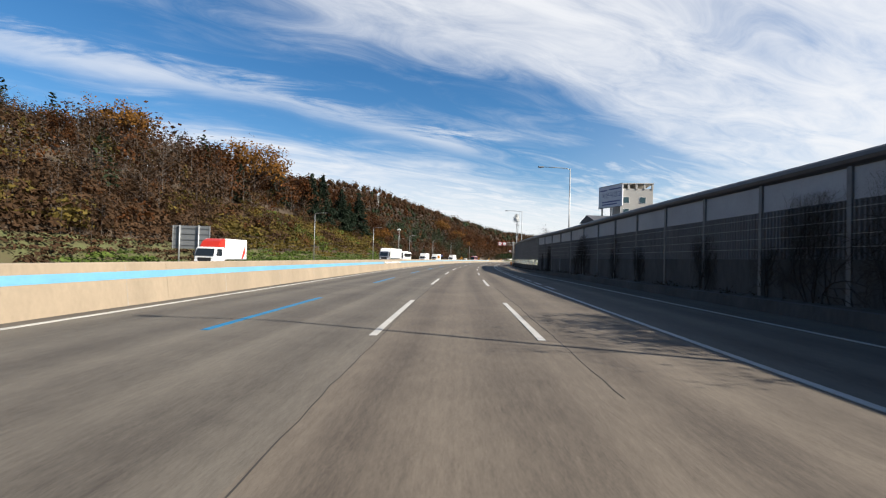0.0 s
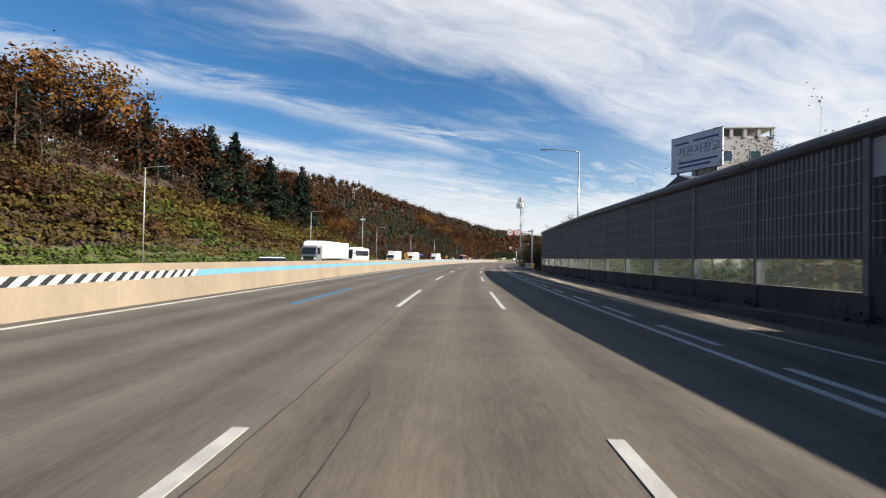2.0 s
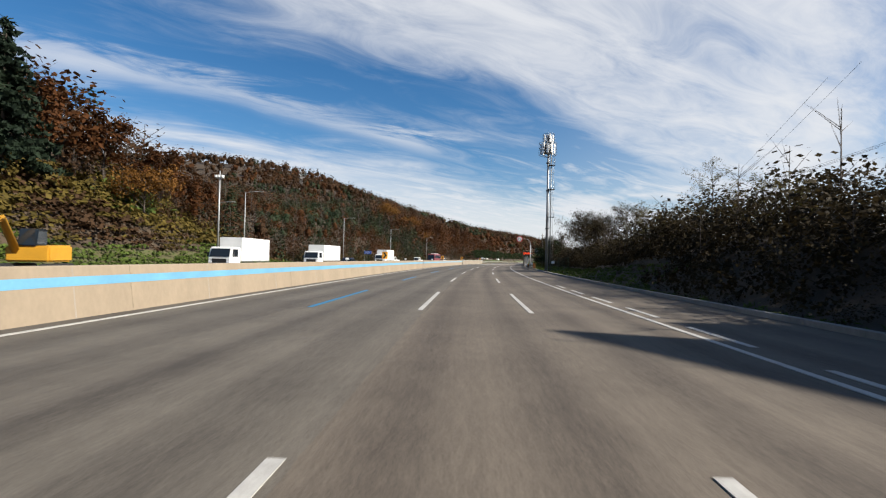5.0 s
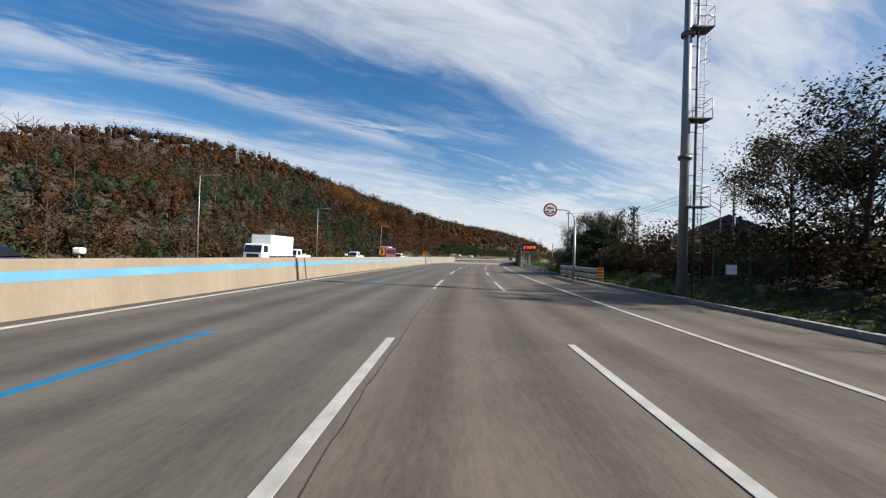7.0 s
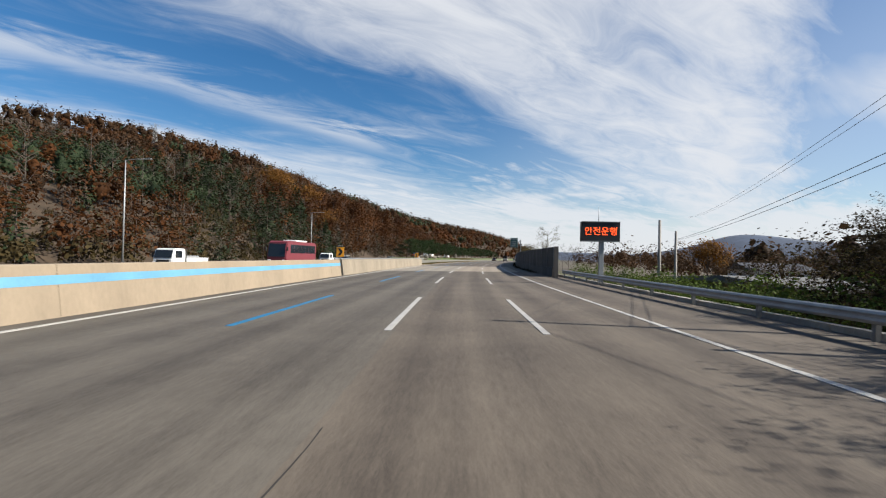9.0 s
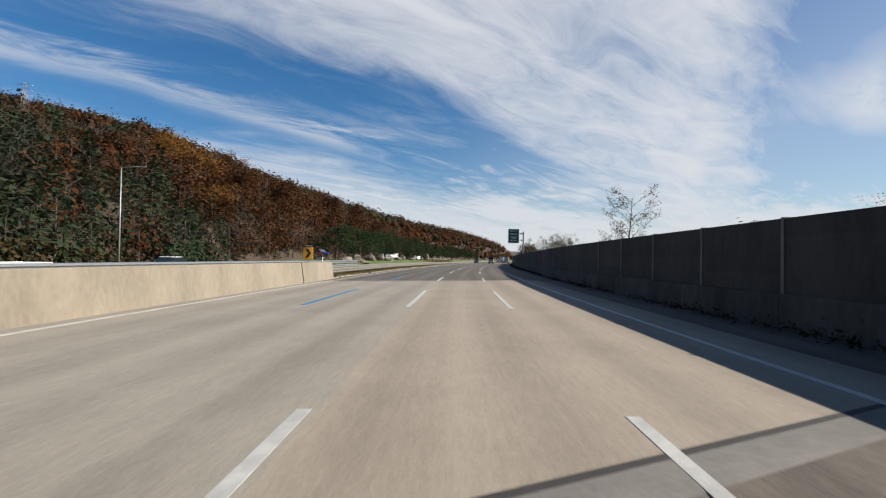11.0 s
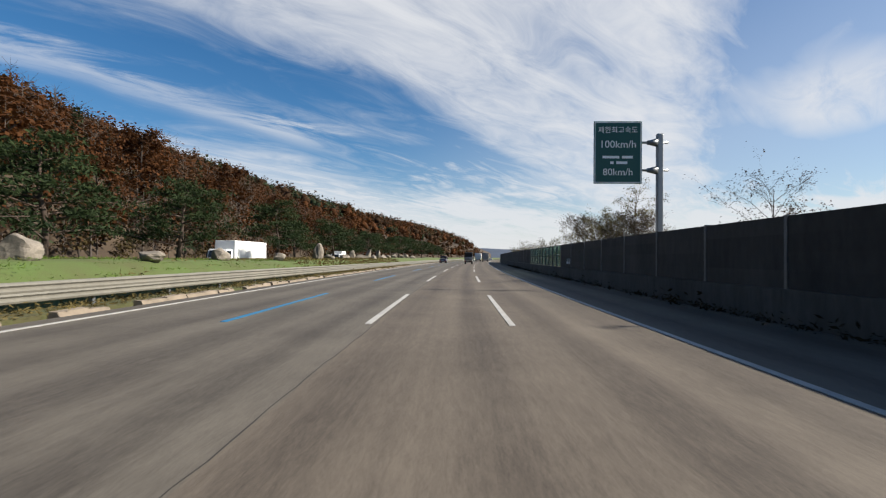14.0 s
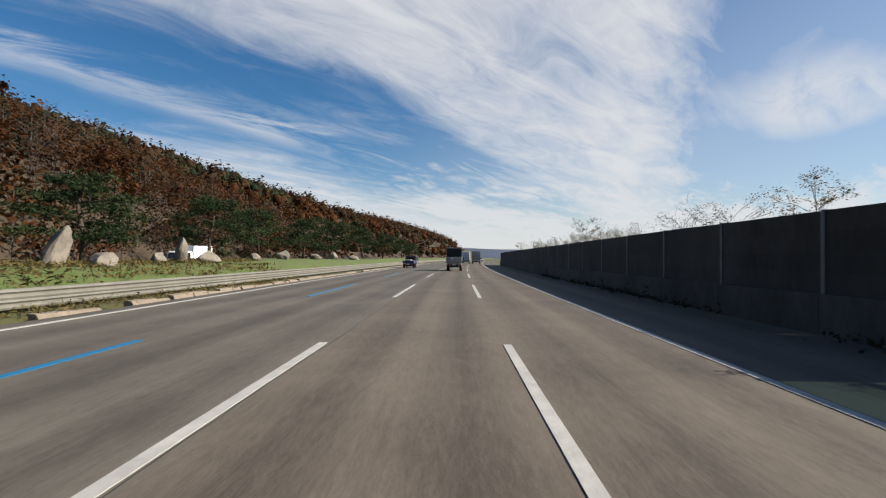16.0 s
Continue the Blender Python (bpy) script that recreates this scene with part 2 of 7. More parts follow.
M_FLOOR = material("forest_floor", (0.040, 0.026, 0.014), 0.45, 0.35, 0.95, 0.6, fine=5)
M_GRASS = material("grass_ground", (0.0388, 0.0494, 0.0127), 0.4, 0.5, 0.95, 0.6, fine=14, colour2=(0.0529, 0.0367, 0.0155))
M_FIELD = material("dry_field", (0.0599, 0.0465, 0.0282), 0.45, 0.08, 0.95, 0.4, fine=3)
M_LAWN = material("lawn_ground", (0.046, 0.078, 0.013), 0.35, 0.6, 0.95, 0.6, fine=14, colour2=(0.062, 0.060, 0.018))
# groove floors of the ribbed panels: their shade as a darker base colour
M_RIB_SHADE = material("panel_groove_shade", (0.0529, 0.0529, 0.0529), 0.2, 0.8, 0.7, 0.1)


# ---- building helpers ----
def part(name, bm, mat, parent=None, label=""):
    me = bpy.data.meshes.new(name)
    bm.to_mesh(me)
    bm.free()
    for mt in (mat if isinstance(mat, (list, tuple)) else [mat]):
        me.materials.append(mt)
    ob = new(name, me)
    if parent is not None:
        ob.parent = parent
    if label:
        ob["label"] = label
    return ob


def thing(name, label, category, m=None, group="", kind=""):
    ob = new(name)
    if m is not None:
        ob.matrix_basis = m
    return tagged(ob, label, category, group, kind)


def box(bm, x0, x1, y0, y1, z0, z1, bevel=0.0, mi=0):
    vs = [bm.verts.new(p) for p in ((x0, y0, z0), (x1, y0, z0), (x1, y1, z0), (x0, y1, z0), (x0, y0, z1), (x1, y0, z1), (x1, y1, z1), (x0, y1, z1))]
    fs = [bm.faces.new([vs[i] for i in q]) for q in ((0, 3, 2, 1), (4, 5, 6, 7), (0, 1, 5, 4), (1, 2, 6, 5), (2, 3, 7, 6), (3, 0, 4, 7))]
    for f in fs:
        f.material_index = mi
    if bevel:
        es = list({e for f in fs for e in f.edges})
        r = bmesh.ops.bevel(bm, geom=es, offset=bevel, segments=2, affect="EDGES", profile=0.5)
        for f in r["faces"]:
            f.material_index = mi
    return bm


def tube(bm, a, b, r0, r1=None, n=8, caps=True):
    a, b = Vector(a), Vector(b)
    r1 = r0 if r1 is None else r1
    d = (b - a).normalized()
    u = d.cross(Vector((0, 0, 1)) if abs(d.z) < 0.9 else Vector((1, 0, 0))).normalized()
    w = d.cross(u)
    ra = [bm.verts.new(a + (u * math.cos(k * 2 * math.pi / n) + w * math.sin(k * 2 * math.pi / n)) * r0) for k in range(n)]
    rb = [bm.verts.new(b + (u * math.cos(k * 2 * math.pi / n) + w * math.sin(k * 2 * math.pi / n)) * r1) for k in range(n)]
    for k in range(n):
        f = bm.faces.new((ra[k], ra[(k + 1) % n], rb[(k + 1) % n], rb[k]))
        f.smooth = True
    if caps:
        bm.faces.new(ra[::-1])
        bm.faces.new(rb)
    return bm


def pipe(bm, pts, r0, r1=None, n=8):
    """A bent tube through points."""
    r1 = r0 if r1 is None else r1
    pts = [Vector(p) for p in pts]
    rings = []
    for i, p in enumerate(pts):
        d = (pts[min(i + 1, len(pts) - 1)] - pts[max(i - 1, 0)]).normalized()
        u = d.cross(Vector((0.12, 0.97, 0.2))).normalized()
        w = d.cross(u)
        r = r0 + (r1 - r0) * i / (len(pts) - 1)
        rings.append([bm.verts.new(p + (u * math.cos(k * 2 * math.pi / n) + w * math.sin(k * 2 * math.pi / n)) * r) for k in range(n)])
    for ra, rb in zip(rings, rings[1:]):
        for k in range(n):
            bm.faces.new((ra[k], ra[(k + 1) % n], rb[(k + 1) % n], rb[k])).smooth = True
    bm.faces.new(rings[0][::-1])
    bm.faces.new(rings[-1])
    return bm


def prism(bm, outline, x0, x1, mi=0):
    """An outline of (y, z) drawn out from x0 to x1."""
    a = [bm.verts.new((x0, y, z)) for y, z in outline]
    b = [bm.verts.new((x1, y, z)) for y, z in outline]
    n = len(outline)
    fs = [bm.faces.new((a[i], a[(i + 1) % n], b[(i + 1) % n], b[i])) for i in range(n)]
    fs += [bm.faces.new(a[::-1]), bm.faces.new(b)]
    for f in fs:
        f.material_index = mi
    bmesh.ops.recalc_face_normals(bm, faces=fs)
    return bm


def sweep(s0, s1, profile, step=4.0, closed=True, mats=None, skew=0.0):
    """A profile of (o, z), or a function of s that gives it, drawn along the road. u is metres across, v along."""
    bm = bmesh.new()
    uvl = bm.loops.layers.uv.new("UVMap")
    n = max(1, int(math.ceil((s1 - s0) / step)))
    rings = []
    for i in range(n + 1):
        s = s0 + (s1 - s0) * i / n
        prof = profile(s) if callable(profile) else profile
        ring = []
        for o, z in prof:
            x, y = at(s + skew * o, o)
            ring.append((bm.verts.new((float(x), float(y), z)), o, s + skew * o))
        rings.append(ring)
    m = len(rings[0])
    for ra, rb in zip(rings, rings[1:]):
        for k in range(m if closed else m - 1):
            q = (ra[k], ra[(k + 1) % m], rb[(k + 1) % m], rb[k])
            f = bm.faces.new([v[0] for v in q])
            for lp, v in zip(f.loops, q):
                lp[uvl].uv = (v[1], v[2])
            if mats:
                f.material_index = mats[k]
    if closed:
        bm.faces.new([v[0] for v in rings[0]])
        bm.faces.new([v[0] for v in rings[-1]][::-1])
    bmesh.ops.recalc_face_normals(bm, faces=bm.faces[:])
    return bm


def np_mesh(name, V, F, mat, uv=None):
    """One mesh from arrays: vertices and faces of one size."""
    me = bpy.data.meshes.new(name)
    V, F = np.asarray(V, np.float32), np.asarray(F, np.int32)
    me.vertices.add(len(V))
    me.vertices.foreach_set("co", V.ravel())
    me.loops.add(F.size)
    me.loops.foreach_set("vertex_index", F.ravel())
    me.polygons.add(len(F))
    me.polygons.foreach_set("loop_start", np.arange(len(F), dtype=np.int32) * F.shape[1])
    me.update(calc_edges=True)
    me.validate()
    for mt in (mat if isinstance(mat, (list, tuple)) else [mat]):
        me.materials.append(mt)
    return me


# ---- ground ----
CREST_AT, CREST = (200, 300, 400, 500, 600, 800, 1000, 1300), (24.6, 29.6, 43.6, 101, 87, 48, 60, 70)
FOOT_AT, FOOT = (200, 260, 320, 380, 450, 600, 900), (56, 48, 40, 33, 29, 47, 25)


def far_edge(s):
    """Where the other carriageway ends on its far side, and the hill begins."""
    return -34.5 - 8.5 * smooth(330, 380, s) + 4.6 * (1 - smooth(45, 110, s))


def land(s, o):
    """Height of the ground."""
    s, o = np.asarray(s, float), np.asarray(o, float)
    d = -o
    crest, foot = np.interp(s, CREST_AT, CREST), np.interp(s, FOOT_AT, FOOT)
    hill = crest * (1 - np.exp(-np.maximum(0.55 * (d - foot), 0) / crest))
    hill = hill + 4.8 * np.exp(-((s - 479) / 35) ** 2 - ((d - 149) / 39) ** 2)
    hill = hill + 35.4 * np.exp(-((s - 636) / 119) ** 2 - ((d - 358) / 125) ** 2)
    hill = hill * (1 - smooth(1250, 1900, s))
    bank = np.minimum(np.maximum(d - 37.3, 0) * 0.70, 16.7 + 0.24 * np.maximum(d - 60, 0)) * (1 - smooth(198, 236, s))
    z = np.maximum(hill, bank) * smooth(-far_edge(s) + 1.0, -far_edge(s) + 12, d)
    z = z * (1 - smooth(900, 1800, d))
    ripple = np.sin(s * 0.11 + o * 0.07) * np.sin(o * 0.13 - s * 0.031)
    z = z + ripple * 1.2 * smooth(60, 120, d)
    # grass median with its mound
    w = smooth(331, 352, s)
    mound = 1.45 * smooth(11.2, 14.6, d) * (1 - smooth(20, 24.2, d)) + 0.12 * ripple * smooth(12, 14, d) * (1 - smooth(20, 23, d))
    z = z + w * mound
    # right side: bank with shrubs, then low land
    r = smooth(9.6, 17, o)
    bank_r = 3.6 * smooth(112, 128, s) * (1 - 0.62 * smooth(160, 205, s)) * (1 - smooth(232, 252, s)) * r * (1 - smooth(60, 140, o))
    low = -3.2 * smooth(238, 262, s) * (1 - smooth(286, 300, s)) * smooth(10.5, 17, o)
    beyond = -2.5 * smooth(255, 300, s) * smooth(18, 60, o)
    z = z + np.where(o > 9, bank_r + low + beyond, 0)
    return z - 0.12


def build_ground():
    ss = np.concatenate([[-4500, -2500, -1200, -600, -300, -150], np.arange(-80, 640, 5.0), np.arange(640, 1400, 30.0), [1600, 2000, 2800, 4500]])
    oo = np.concatenate([[-4500, -2800, -1800, -1300, -1000, -800, -650, -550], np.arange(-480, -150, 15.0), np.arange(-150, -52, 5.0), np.arange(-52, -9, 1.0),
                         np.arange(-9, 9, 6.0), np.arange(9, 24, 1.0), np.arange(24, 80, 6.0), [95, 120, 160, 220, 300, 400, 520, 650, 780, 900]])
    S, O = np.meshgrid(ss, oo, indexing="ij")
    X, Y = at(S, O)
    Z = land(S, O)
    V = np.stack([X, Y, Z], -1).reshape(-1, 3)
    n, m = S.shape
    idx = np.arange(n * m).reshape(n, m)
    F = np.stack([idx[:-1, :-1], idx[:-1, 1:], idx[1:, 1:], idx[1:, :-1]], -1).reshape(-1, 4)
    me = np_mesh("ground", V, F, [M_FLOOR, M_GRASS, M_FIELD, M_LAWN])
    sc, oc = ((S[:-1, :-1] + S[1:, 1:]) / 2).ravel(), ((O[:-1, :-1] + O[1:, 1:]) / 2).ravel()
    k = np.zeros(len(F), np.int32)
    k[(oc > -30) & (oc < 14)] = 1
    k[(oc < -30) & (oc > -47) & (sc < 230)] = 1
    k[oc > 14] = 2
    k[(oc > 9.4) & (oc < 40) & (sc > 112) & (sc < 256)] = 0
    k[oc > 230] = 0
    k[(oc < -42) & (oc > -47) & (sc < 215)] = 0
    k[(oc > -26) & (oc < -10.5) & (sc > 330)] = 3
    me.polygons.foreach_set("material_index", k)
    me.polygons.foreach_set("use_smooth", np.ones(len(F), bool))
    tagged(new("ground", me), "wooded autumn hillside, grass median and low fields", "ground", kind="structure")


build_ground()


def far_mountain():
    """A wooded range more than a kilometre off, the blue haze of distance put into its base colour."""
    bm = bmesh.new()
    rows = []
    for i in range(141):
        a = 8 + 0.8 * i
        up = 1.1 + 1.7 * math.exp(-((a - 44) / 5.5) ** 2) + 1.1 * math.exp(-((a - 53) / 9) ** 2) + 0.10 * math.sin(a * 0.35) + 0.04 * math.sin(a * 0.9 + 1)
        up *= float(smooth(8, 20, a)) * (1 - float(smooth(100, 120, a)))
        h = 1240 * math.tan(radians(up))
        q = []
        for r, k in ((1020, -0.02), (1085, 0.25), (1147, 0.6), (1209, 0.92), (1240, 1.0), (1300, 0.7), (1365, -0.02)):
            q.append(bm.verts.new((40 + r * math.sin(radians(a)), 280 + r * math.cos(radians(a)), h * k - 3)))
        rows.append(q)
    for p_, q_ in zip(rows, rows[1:]):
        for j in range(6):
            bm.faces.new((p_[j], q_[j], q_[j + 1], p_[j + 1])).smooth = True
    ob = part("backdrop", bm, material("haze_tinted_woods", (0.036, 0.052, 0.085), 0.35, 0.012, 0.95, 0.0, fine=0.12))
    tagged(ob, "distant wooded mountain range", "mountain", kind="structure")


far_mountain()


# ---- carriageways and their paint ----
road = part("road", sweep(-80, 700, [(-9.97, -0.3), (-9.97, 0.0), (-5.4, 0.0), (-1.8, 0.0), (1.8, 0.0), (5.4, 0.0), (9.55, 0.0), (9.55, -0.3)], 4.0, True), M_ASPHALT)
tagged(road, "worn grey asphalt carriageway with three lanes", "road", kind="structure")
# deck stops at the wall's shadow edge; darker asphalt beyond deepens that shade
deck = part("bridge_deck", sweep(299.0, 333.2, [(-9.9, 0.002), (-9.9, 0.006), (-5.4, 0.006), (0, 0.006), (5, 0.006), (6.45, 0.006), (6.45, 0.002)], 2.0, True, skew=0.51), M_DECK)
tagged(deck, "pale concrete bridge deck cut off at the noise wall's shadow", "road", kind="structure")


def other_side(s):
    w = float(smooth(331, 365, s))
    a, b = -10.5 - 13.7 * w, float(far_edge(s)) + 0.3
    return [(a, -0.3), (a, 0.0), (a + (b - a) / 3, 0.0), (a + (b - a) * 2 / 3, 0.0), (b, 0.0), (b, -0.3)]


other = part("opposite_road", sweep(-80, 700, other_side, 4.0, True), M_ASPHALT)
tagged(other, "worn asphalt carriageway of the oncoming traffic", "road", kind="structure")


def paint(name, s0, s1, o, width, mat, parent, z=0.0, step=4.0):
    oo = o if callable(o) else (lambda s: o)
    h = 0.012 if z == 0.0 else z
    return part(name, sweep(s0, s1, lambda s: [(oo(s) - width / 2, 0.001), (oo(s) - width / 2, h), (oo(s) + width / 2, h), (oo(s) + width / 2, 0.001)], step, True), mat, parent)


def dash_run(n):
    """Start and length of the n-th dash: the paint beyond the bridge is laid longer."""
    start = 20 * n + (10.1 if n < 9 else 9.7 if n == 9 else 12.1 if n < 19 else 10.4 if n == 19 else 11.2 if n == 20 else 14.4)
    return start, (7.2 if n == 8 else 8.5 if n < 9 else 7.8 if n == 9 else 7.0 if n == 16 else 8.8 if n < 17 else 9.4)


for n in range(-2, 27):
    s0, ln = dash_run(n)
    for o in (-1.786, 1.786):
        paint("lane_dash", s0, s0 + ln, o, 0.16, M_LINE, road)
    paint("blue_lane_dash", s0, s0 + ln, -5.42, 0.16, M_BLUE, road)
paint("edge_line", -80, 700, -9.2, 0.16, M_LINE, road)
paint("edge_line", -80, 700, 5.12, 0.16, M_LINE, road)
for n in range(-6, 22):
    paint("merge_dash", 59.0 + 5.05 * n, 62.0 + 5.05 * n, 5.64, 0.17, M_LINE, road)
paint("shoulder_line", -80, 139, lambda s: float(np.interp(s, (-80, 10, 40, 52, 64, 76, 96, 120, 139), (9.7, 9.25, 8.8, 8.2, 7.65, 7.05, 6.2, 5.65, 5.4))), 0.14, M_LINE, road)


def crack(s0, s1, o, seed, wide=0.009, wander=0.035):
    rng = random.Random(seed)
    ph = [rng.uniform(0, 6.28) for _ in range(4)]

    def prof(s):
        c = o + wander * (math.sin(s * 0.21 + ph[0]) + 0.5 * math.sin(s * 0.9 + ph[1]) + 0.3 * math.sin(s * 3.1 + ph[2]) + 0.25 * math.sin(s * 7.7 + ph[3]))
        w = wide * (0.55 + 0.45 * abs(math.sin(s * 1.7 + ph[3])))
        return [(c - w, 0.001), (c - w, 0.004), (c + w, 0.004), (c + w, 0.001)]
    return part("crack", sweep(s0, s1, prof, 0.45), M_SEAM, road)


M_JOINT = material("joint_mortar", (0.125, 0.113, 0.098), 0.3, 1.2, 0.9, 0.3, fine=12)
M_SEAM = material("dark_seam", (0.0226, 0.0197, 0.0169), 0.3, 3, 0.9, 0.1)
for a, b, o, sd in ((-6, 110, -1.62, 1), (150, 246, -1.58, 2), (334, 470, -1.66, 3), (206, 232, -1.30, 4), (6, 30, 2.13, 5), (22, 60, -0.75, 6), (268, 298, -1.6, 7)):
    crack(a, b, o, sd)
# joints of the bridge deck
for s, t0, t1 in ((299.0, -0.62, 0.0), (333.2, 0.0, 0.70)):
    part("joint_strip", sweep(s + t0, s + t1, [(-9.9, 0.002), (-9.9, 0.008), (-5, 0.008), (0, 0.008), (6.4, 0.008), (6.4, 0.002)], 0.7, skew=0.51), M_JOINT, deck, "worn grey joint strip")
    part("joint_gap", sweep(s - 0.05, s + 0.05, [(-9.9, 0.002), (-9.9, 0.011), (-5, 0.011), (0, 0.011), (5, 0.011), (9.4, 0.011), (9.4, 0.002)], 0.1, skew=0.51), M_SEAM, deck, "dark open joint")


# ---- median barrier ----
def face(z, shift):
    return -9.87 + shift - 0.13 * z


def median_barrier(s0, s1, shift, stripe, mat=None):
    prof = [(-10.62 + shift, -0.1), (-10.40 + shift, 1.27), (-10.37 + shift, 1.3), (-10.07 + shift, 1.3), (face(1.27, shift), 1.27), (face(-0.1, shift), -0.1)]
    ob = thing("median_barrier", "sand-coloured concrete median barrier between the carriageways", "barrier", group="median barriers")
    a = s0
    while a < s1 - 0.5:
        b = min(a + 12.0, s1)
        part("segment", sweep(a, b - 0.012, prof, 4.0), mat or M_CONC, ob)
        a = b
    for a, b in stripe:
        part("stripe", sweep(a, b, [(face(0.80, shift) - 0.01, 0.80), (face(0.80, shift) + 0.004, 0.80), (face(1.03, shift) + 0.004, 1.03), (face(1.03, shift) - 0.01, 1.03)], 4.0), M_STRIPE, ob, "light blue painted stripe")
    return ob


bar = median_barrier(-80, 216.5, 0.0, [(-80, 59.5), (72, 216.5)])
median_barrier(216.8, 279.4, -0.04, [(216.8, 279.4)])
median_barrier(279.7, 325.2, 0.05, [], M_CONC_WORN)
median_barrier(325.5, 332.2, 0.0, [], M_CONC_WORN)


def slanted(s0, width, mat, name):
    """One slanted bar of the hatching on the barrier's face."""
    bm = bmesh.new()
    q = []
    for s, z in ((s0, 0.80), (s0 + width, 0.80), (s0 + width + 0.34, 1.04), (s0 + 0.34, 1.04)):
        q.append((s, z))
    front = [bm.verts.new((*[float(c) for c in at(s, face(z, 0) + 0.006)], z)) for s, z in q]
    back = [bm.verts.new((*[float(c) for c in at(s, face(z, 0) - 0.01)], z)) for s, z in q]
    bm.faces.new(front)
    bm.faces.new(back[::-1])
    for i in range(4):
        bm.faces.new((front[i], back[i], back[(i + 1) % 4], front[(i + 1) % 4]))
    bmesh.ops.recalc_face_normals(bm, faces=bm.faces[:])
    part(name, bm, mat, bar)


for k in range(24):
    slanted(59.6 + 0.52 * k, 0.26, M_BLACK, "black_bar")
    slanted(59.86 + 0.52 * k, 0.26, M_WHITE, "white_bar")
# dark joints where the barrier was cast in lengths
for k in range(-6, 36):
    s = 6.0 * k + 2.0
    part("joint", sweep(s, s + 0.02, [(face(0.0, 0) - 0.01, 0.0), (face(0.0, 0) + 0.003, 0.0), (face(1.25, 0) + 0.003, 1.25), (face(1.25, 0) - 0.01, 1.25)], 0.1), M_CONC_OLD, bar)

# ---- noise wall beside the road, first stretch ----
wall_a = thing("noise_wall", "tall grey ribbed noise wall on a dark concrete base", "noise wall")
PITCH = 4.23


def wall_top(s):
    return float(np.interp(s, (14, 30, 42, 53, 70, 82, 92, 120), (5.00, 5.07, 5.04, 4.88, 4.95, 5.1, 5.24, 5.28)))


def wall_out(s):
    """How far the wall swings out behind its straight stretch."""
    return float(np.interp(s, (-60, 14, 28, 42, 55, 67), (2.6, 2.0, 1.7, 1.35, 0.6, 0.0)))


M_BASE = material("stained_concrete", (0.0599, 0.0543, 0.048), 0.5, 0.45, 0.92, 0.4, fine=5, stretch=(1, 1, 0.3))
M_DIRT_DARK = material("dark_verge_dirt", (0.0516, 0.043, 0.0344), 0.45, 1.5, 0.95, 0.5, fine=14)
M_GLASS = bpy.data.materials.new("dusty_clear_panel")
M_GLASS.use_nodes = True
gb = M_GLASS.node_tree.nodes["Principled BSDF"]
gb.inputs["Base Color"].default_value = (0.80, 0.84, 0.80, 1)
gb.inputs["Roughness"].default_value, gb.inputs["IOR"].default_value, gb.inputs["Transmission Weight"].default_value = 0.12, 1.05, 0.9


def ribbed(s0, s1, z0, z1, o, pitch=0.19, depth=0.05):
    """A panel of upright ribs; the shade in the grooves is a darker material on their floors."""
    pts = []
    n = int((s1 - s0) / pitch)
    for i in range(n + 1):
        a = s0 + (s1 - s0) * i / n
        w = (s1 - s0) / n
        for ds, do in ((0.0, 0), (0.5, 0), (0.58, -depth), (0.92, -depth)):
            if a + ds * w < s1:
                pts.append((a + ds * w, do))
    bm = bmesh.new()
    lo, hi, bk = [], [], []
    for s, do in pts:
        x, y = at(s, o + do + wall_out(s))
        lo.append(bm.verts.new((float(x), float(y), z0)))
        hi.append(bm.verts.new((float(x), float(y), z1 if not callable(z1) else z1(s))))
    for i in range(len(pts) - 1):
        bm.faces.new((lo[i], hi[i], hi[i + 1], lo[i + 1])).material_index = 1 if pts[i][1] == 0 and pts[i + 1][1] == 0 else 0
    xs = [at(pts[0][0], o + 0.08 + wall_out(pts[0][0])), at(pts[-1][0], o + 0.08 + wall_out(pts[-1][0]))]
    zt = [z1 if not callable(z1) else z1(pts[0][0]), z1 if not callable(z1) else z1(pts[-1][0])]
    b = [bm.verts.new((float(xs[0][0]), float(xs[0][1]), z0)), bm.verts.new((float(xs[1][0]), float(xs[1][1]), z0)),
         bm.verts.new((float(xs[1][0]), float(xs[1][1]), zt[1])), bm.verts.new((float(xs[0][0]), float(xs[0][1]), zt[0]))]
    bm.faces.new(b)
    bm.faces.new(lo + [b[1], b[0]])
    bm.faces.new(hi + [b[2], b[3]])
    bmesh.ops.recalc_face_normals(bm, faces=bm.faces[:])
    return bm


def slab(s0, s1, o0, o1, z0, z1, step=3.0, out=None):
    """A plate along the road; out, a function of s, shifts it sideways."""
    zz = z1 if callable(z1) else (lambda s: z1)
    so = out or (lambda s: 0.0)
    return sweep(s0, s1, lambda s: [(o0 + so(s), z0), (o0 + so(s), zz(s)), (o1 + so(s), zz(s)), (o1 + so(s), z0)], step)


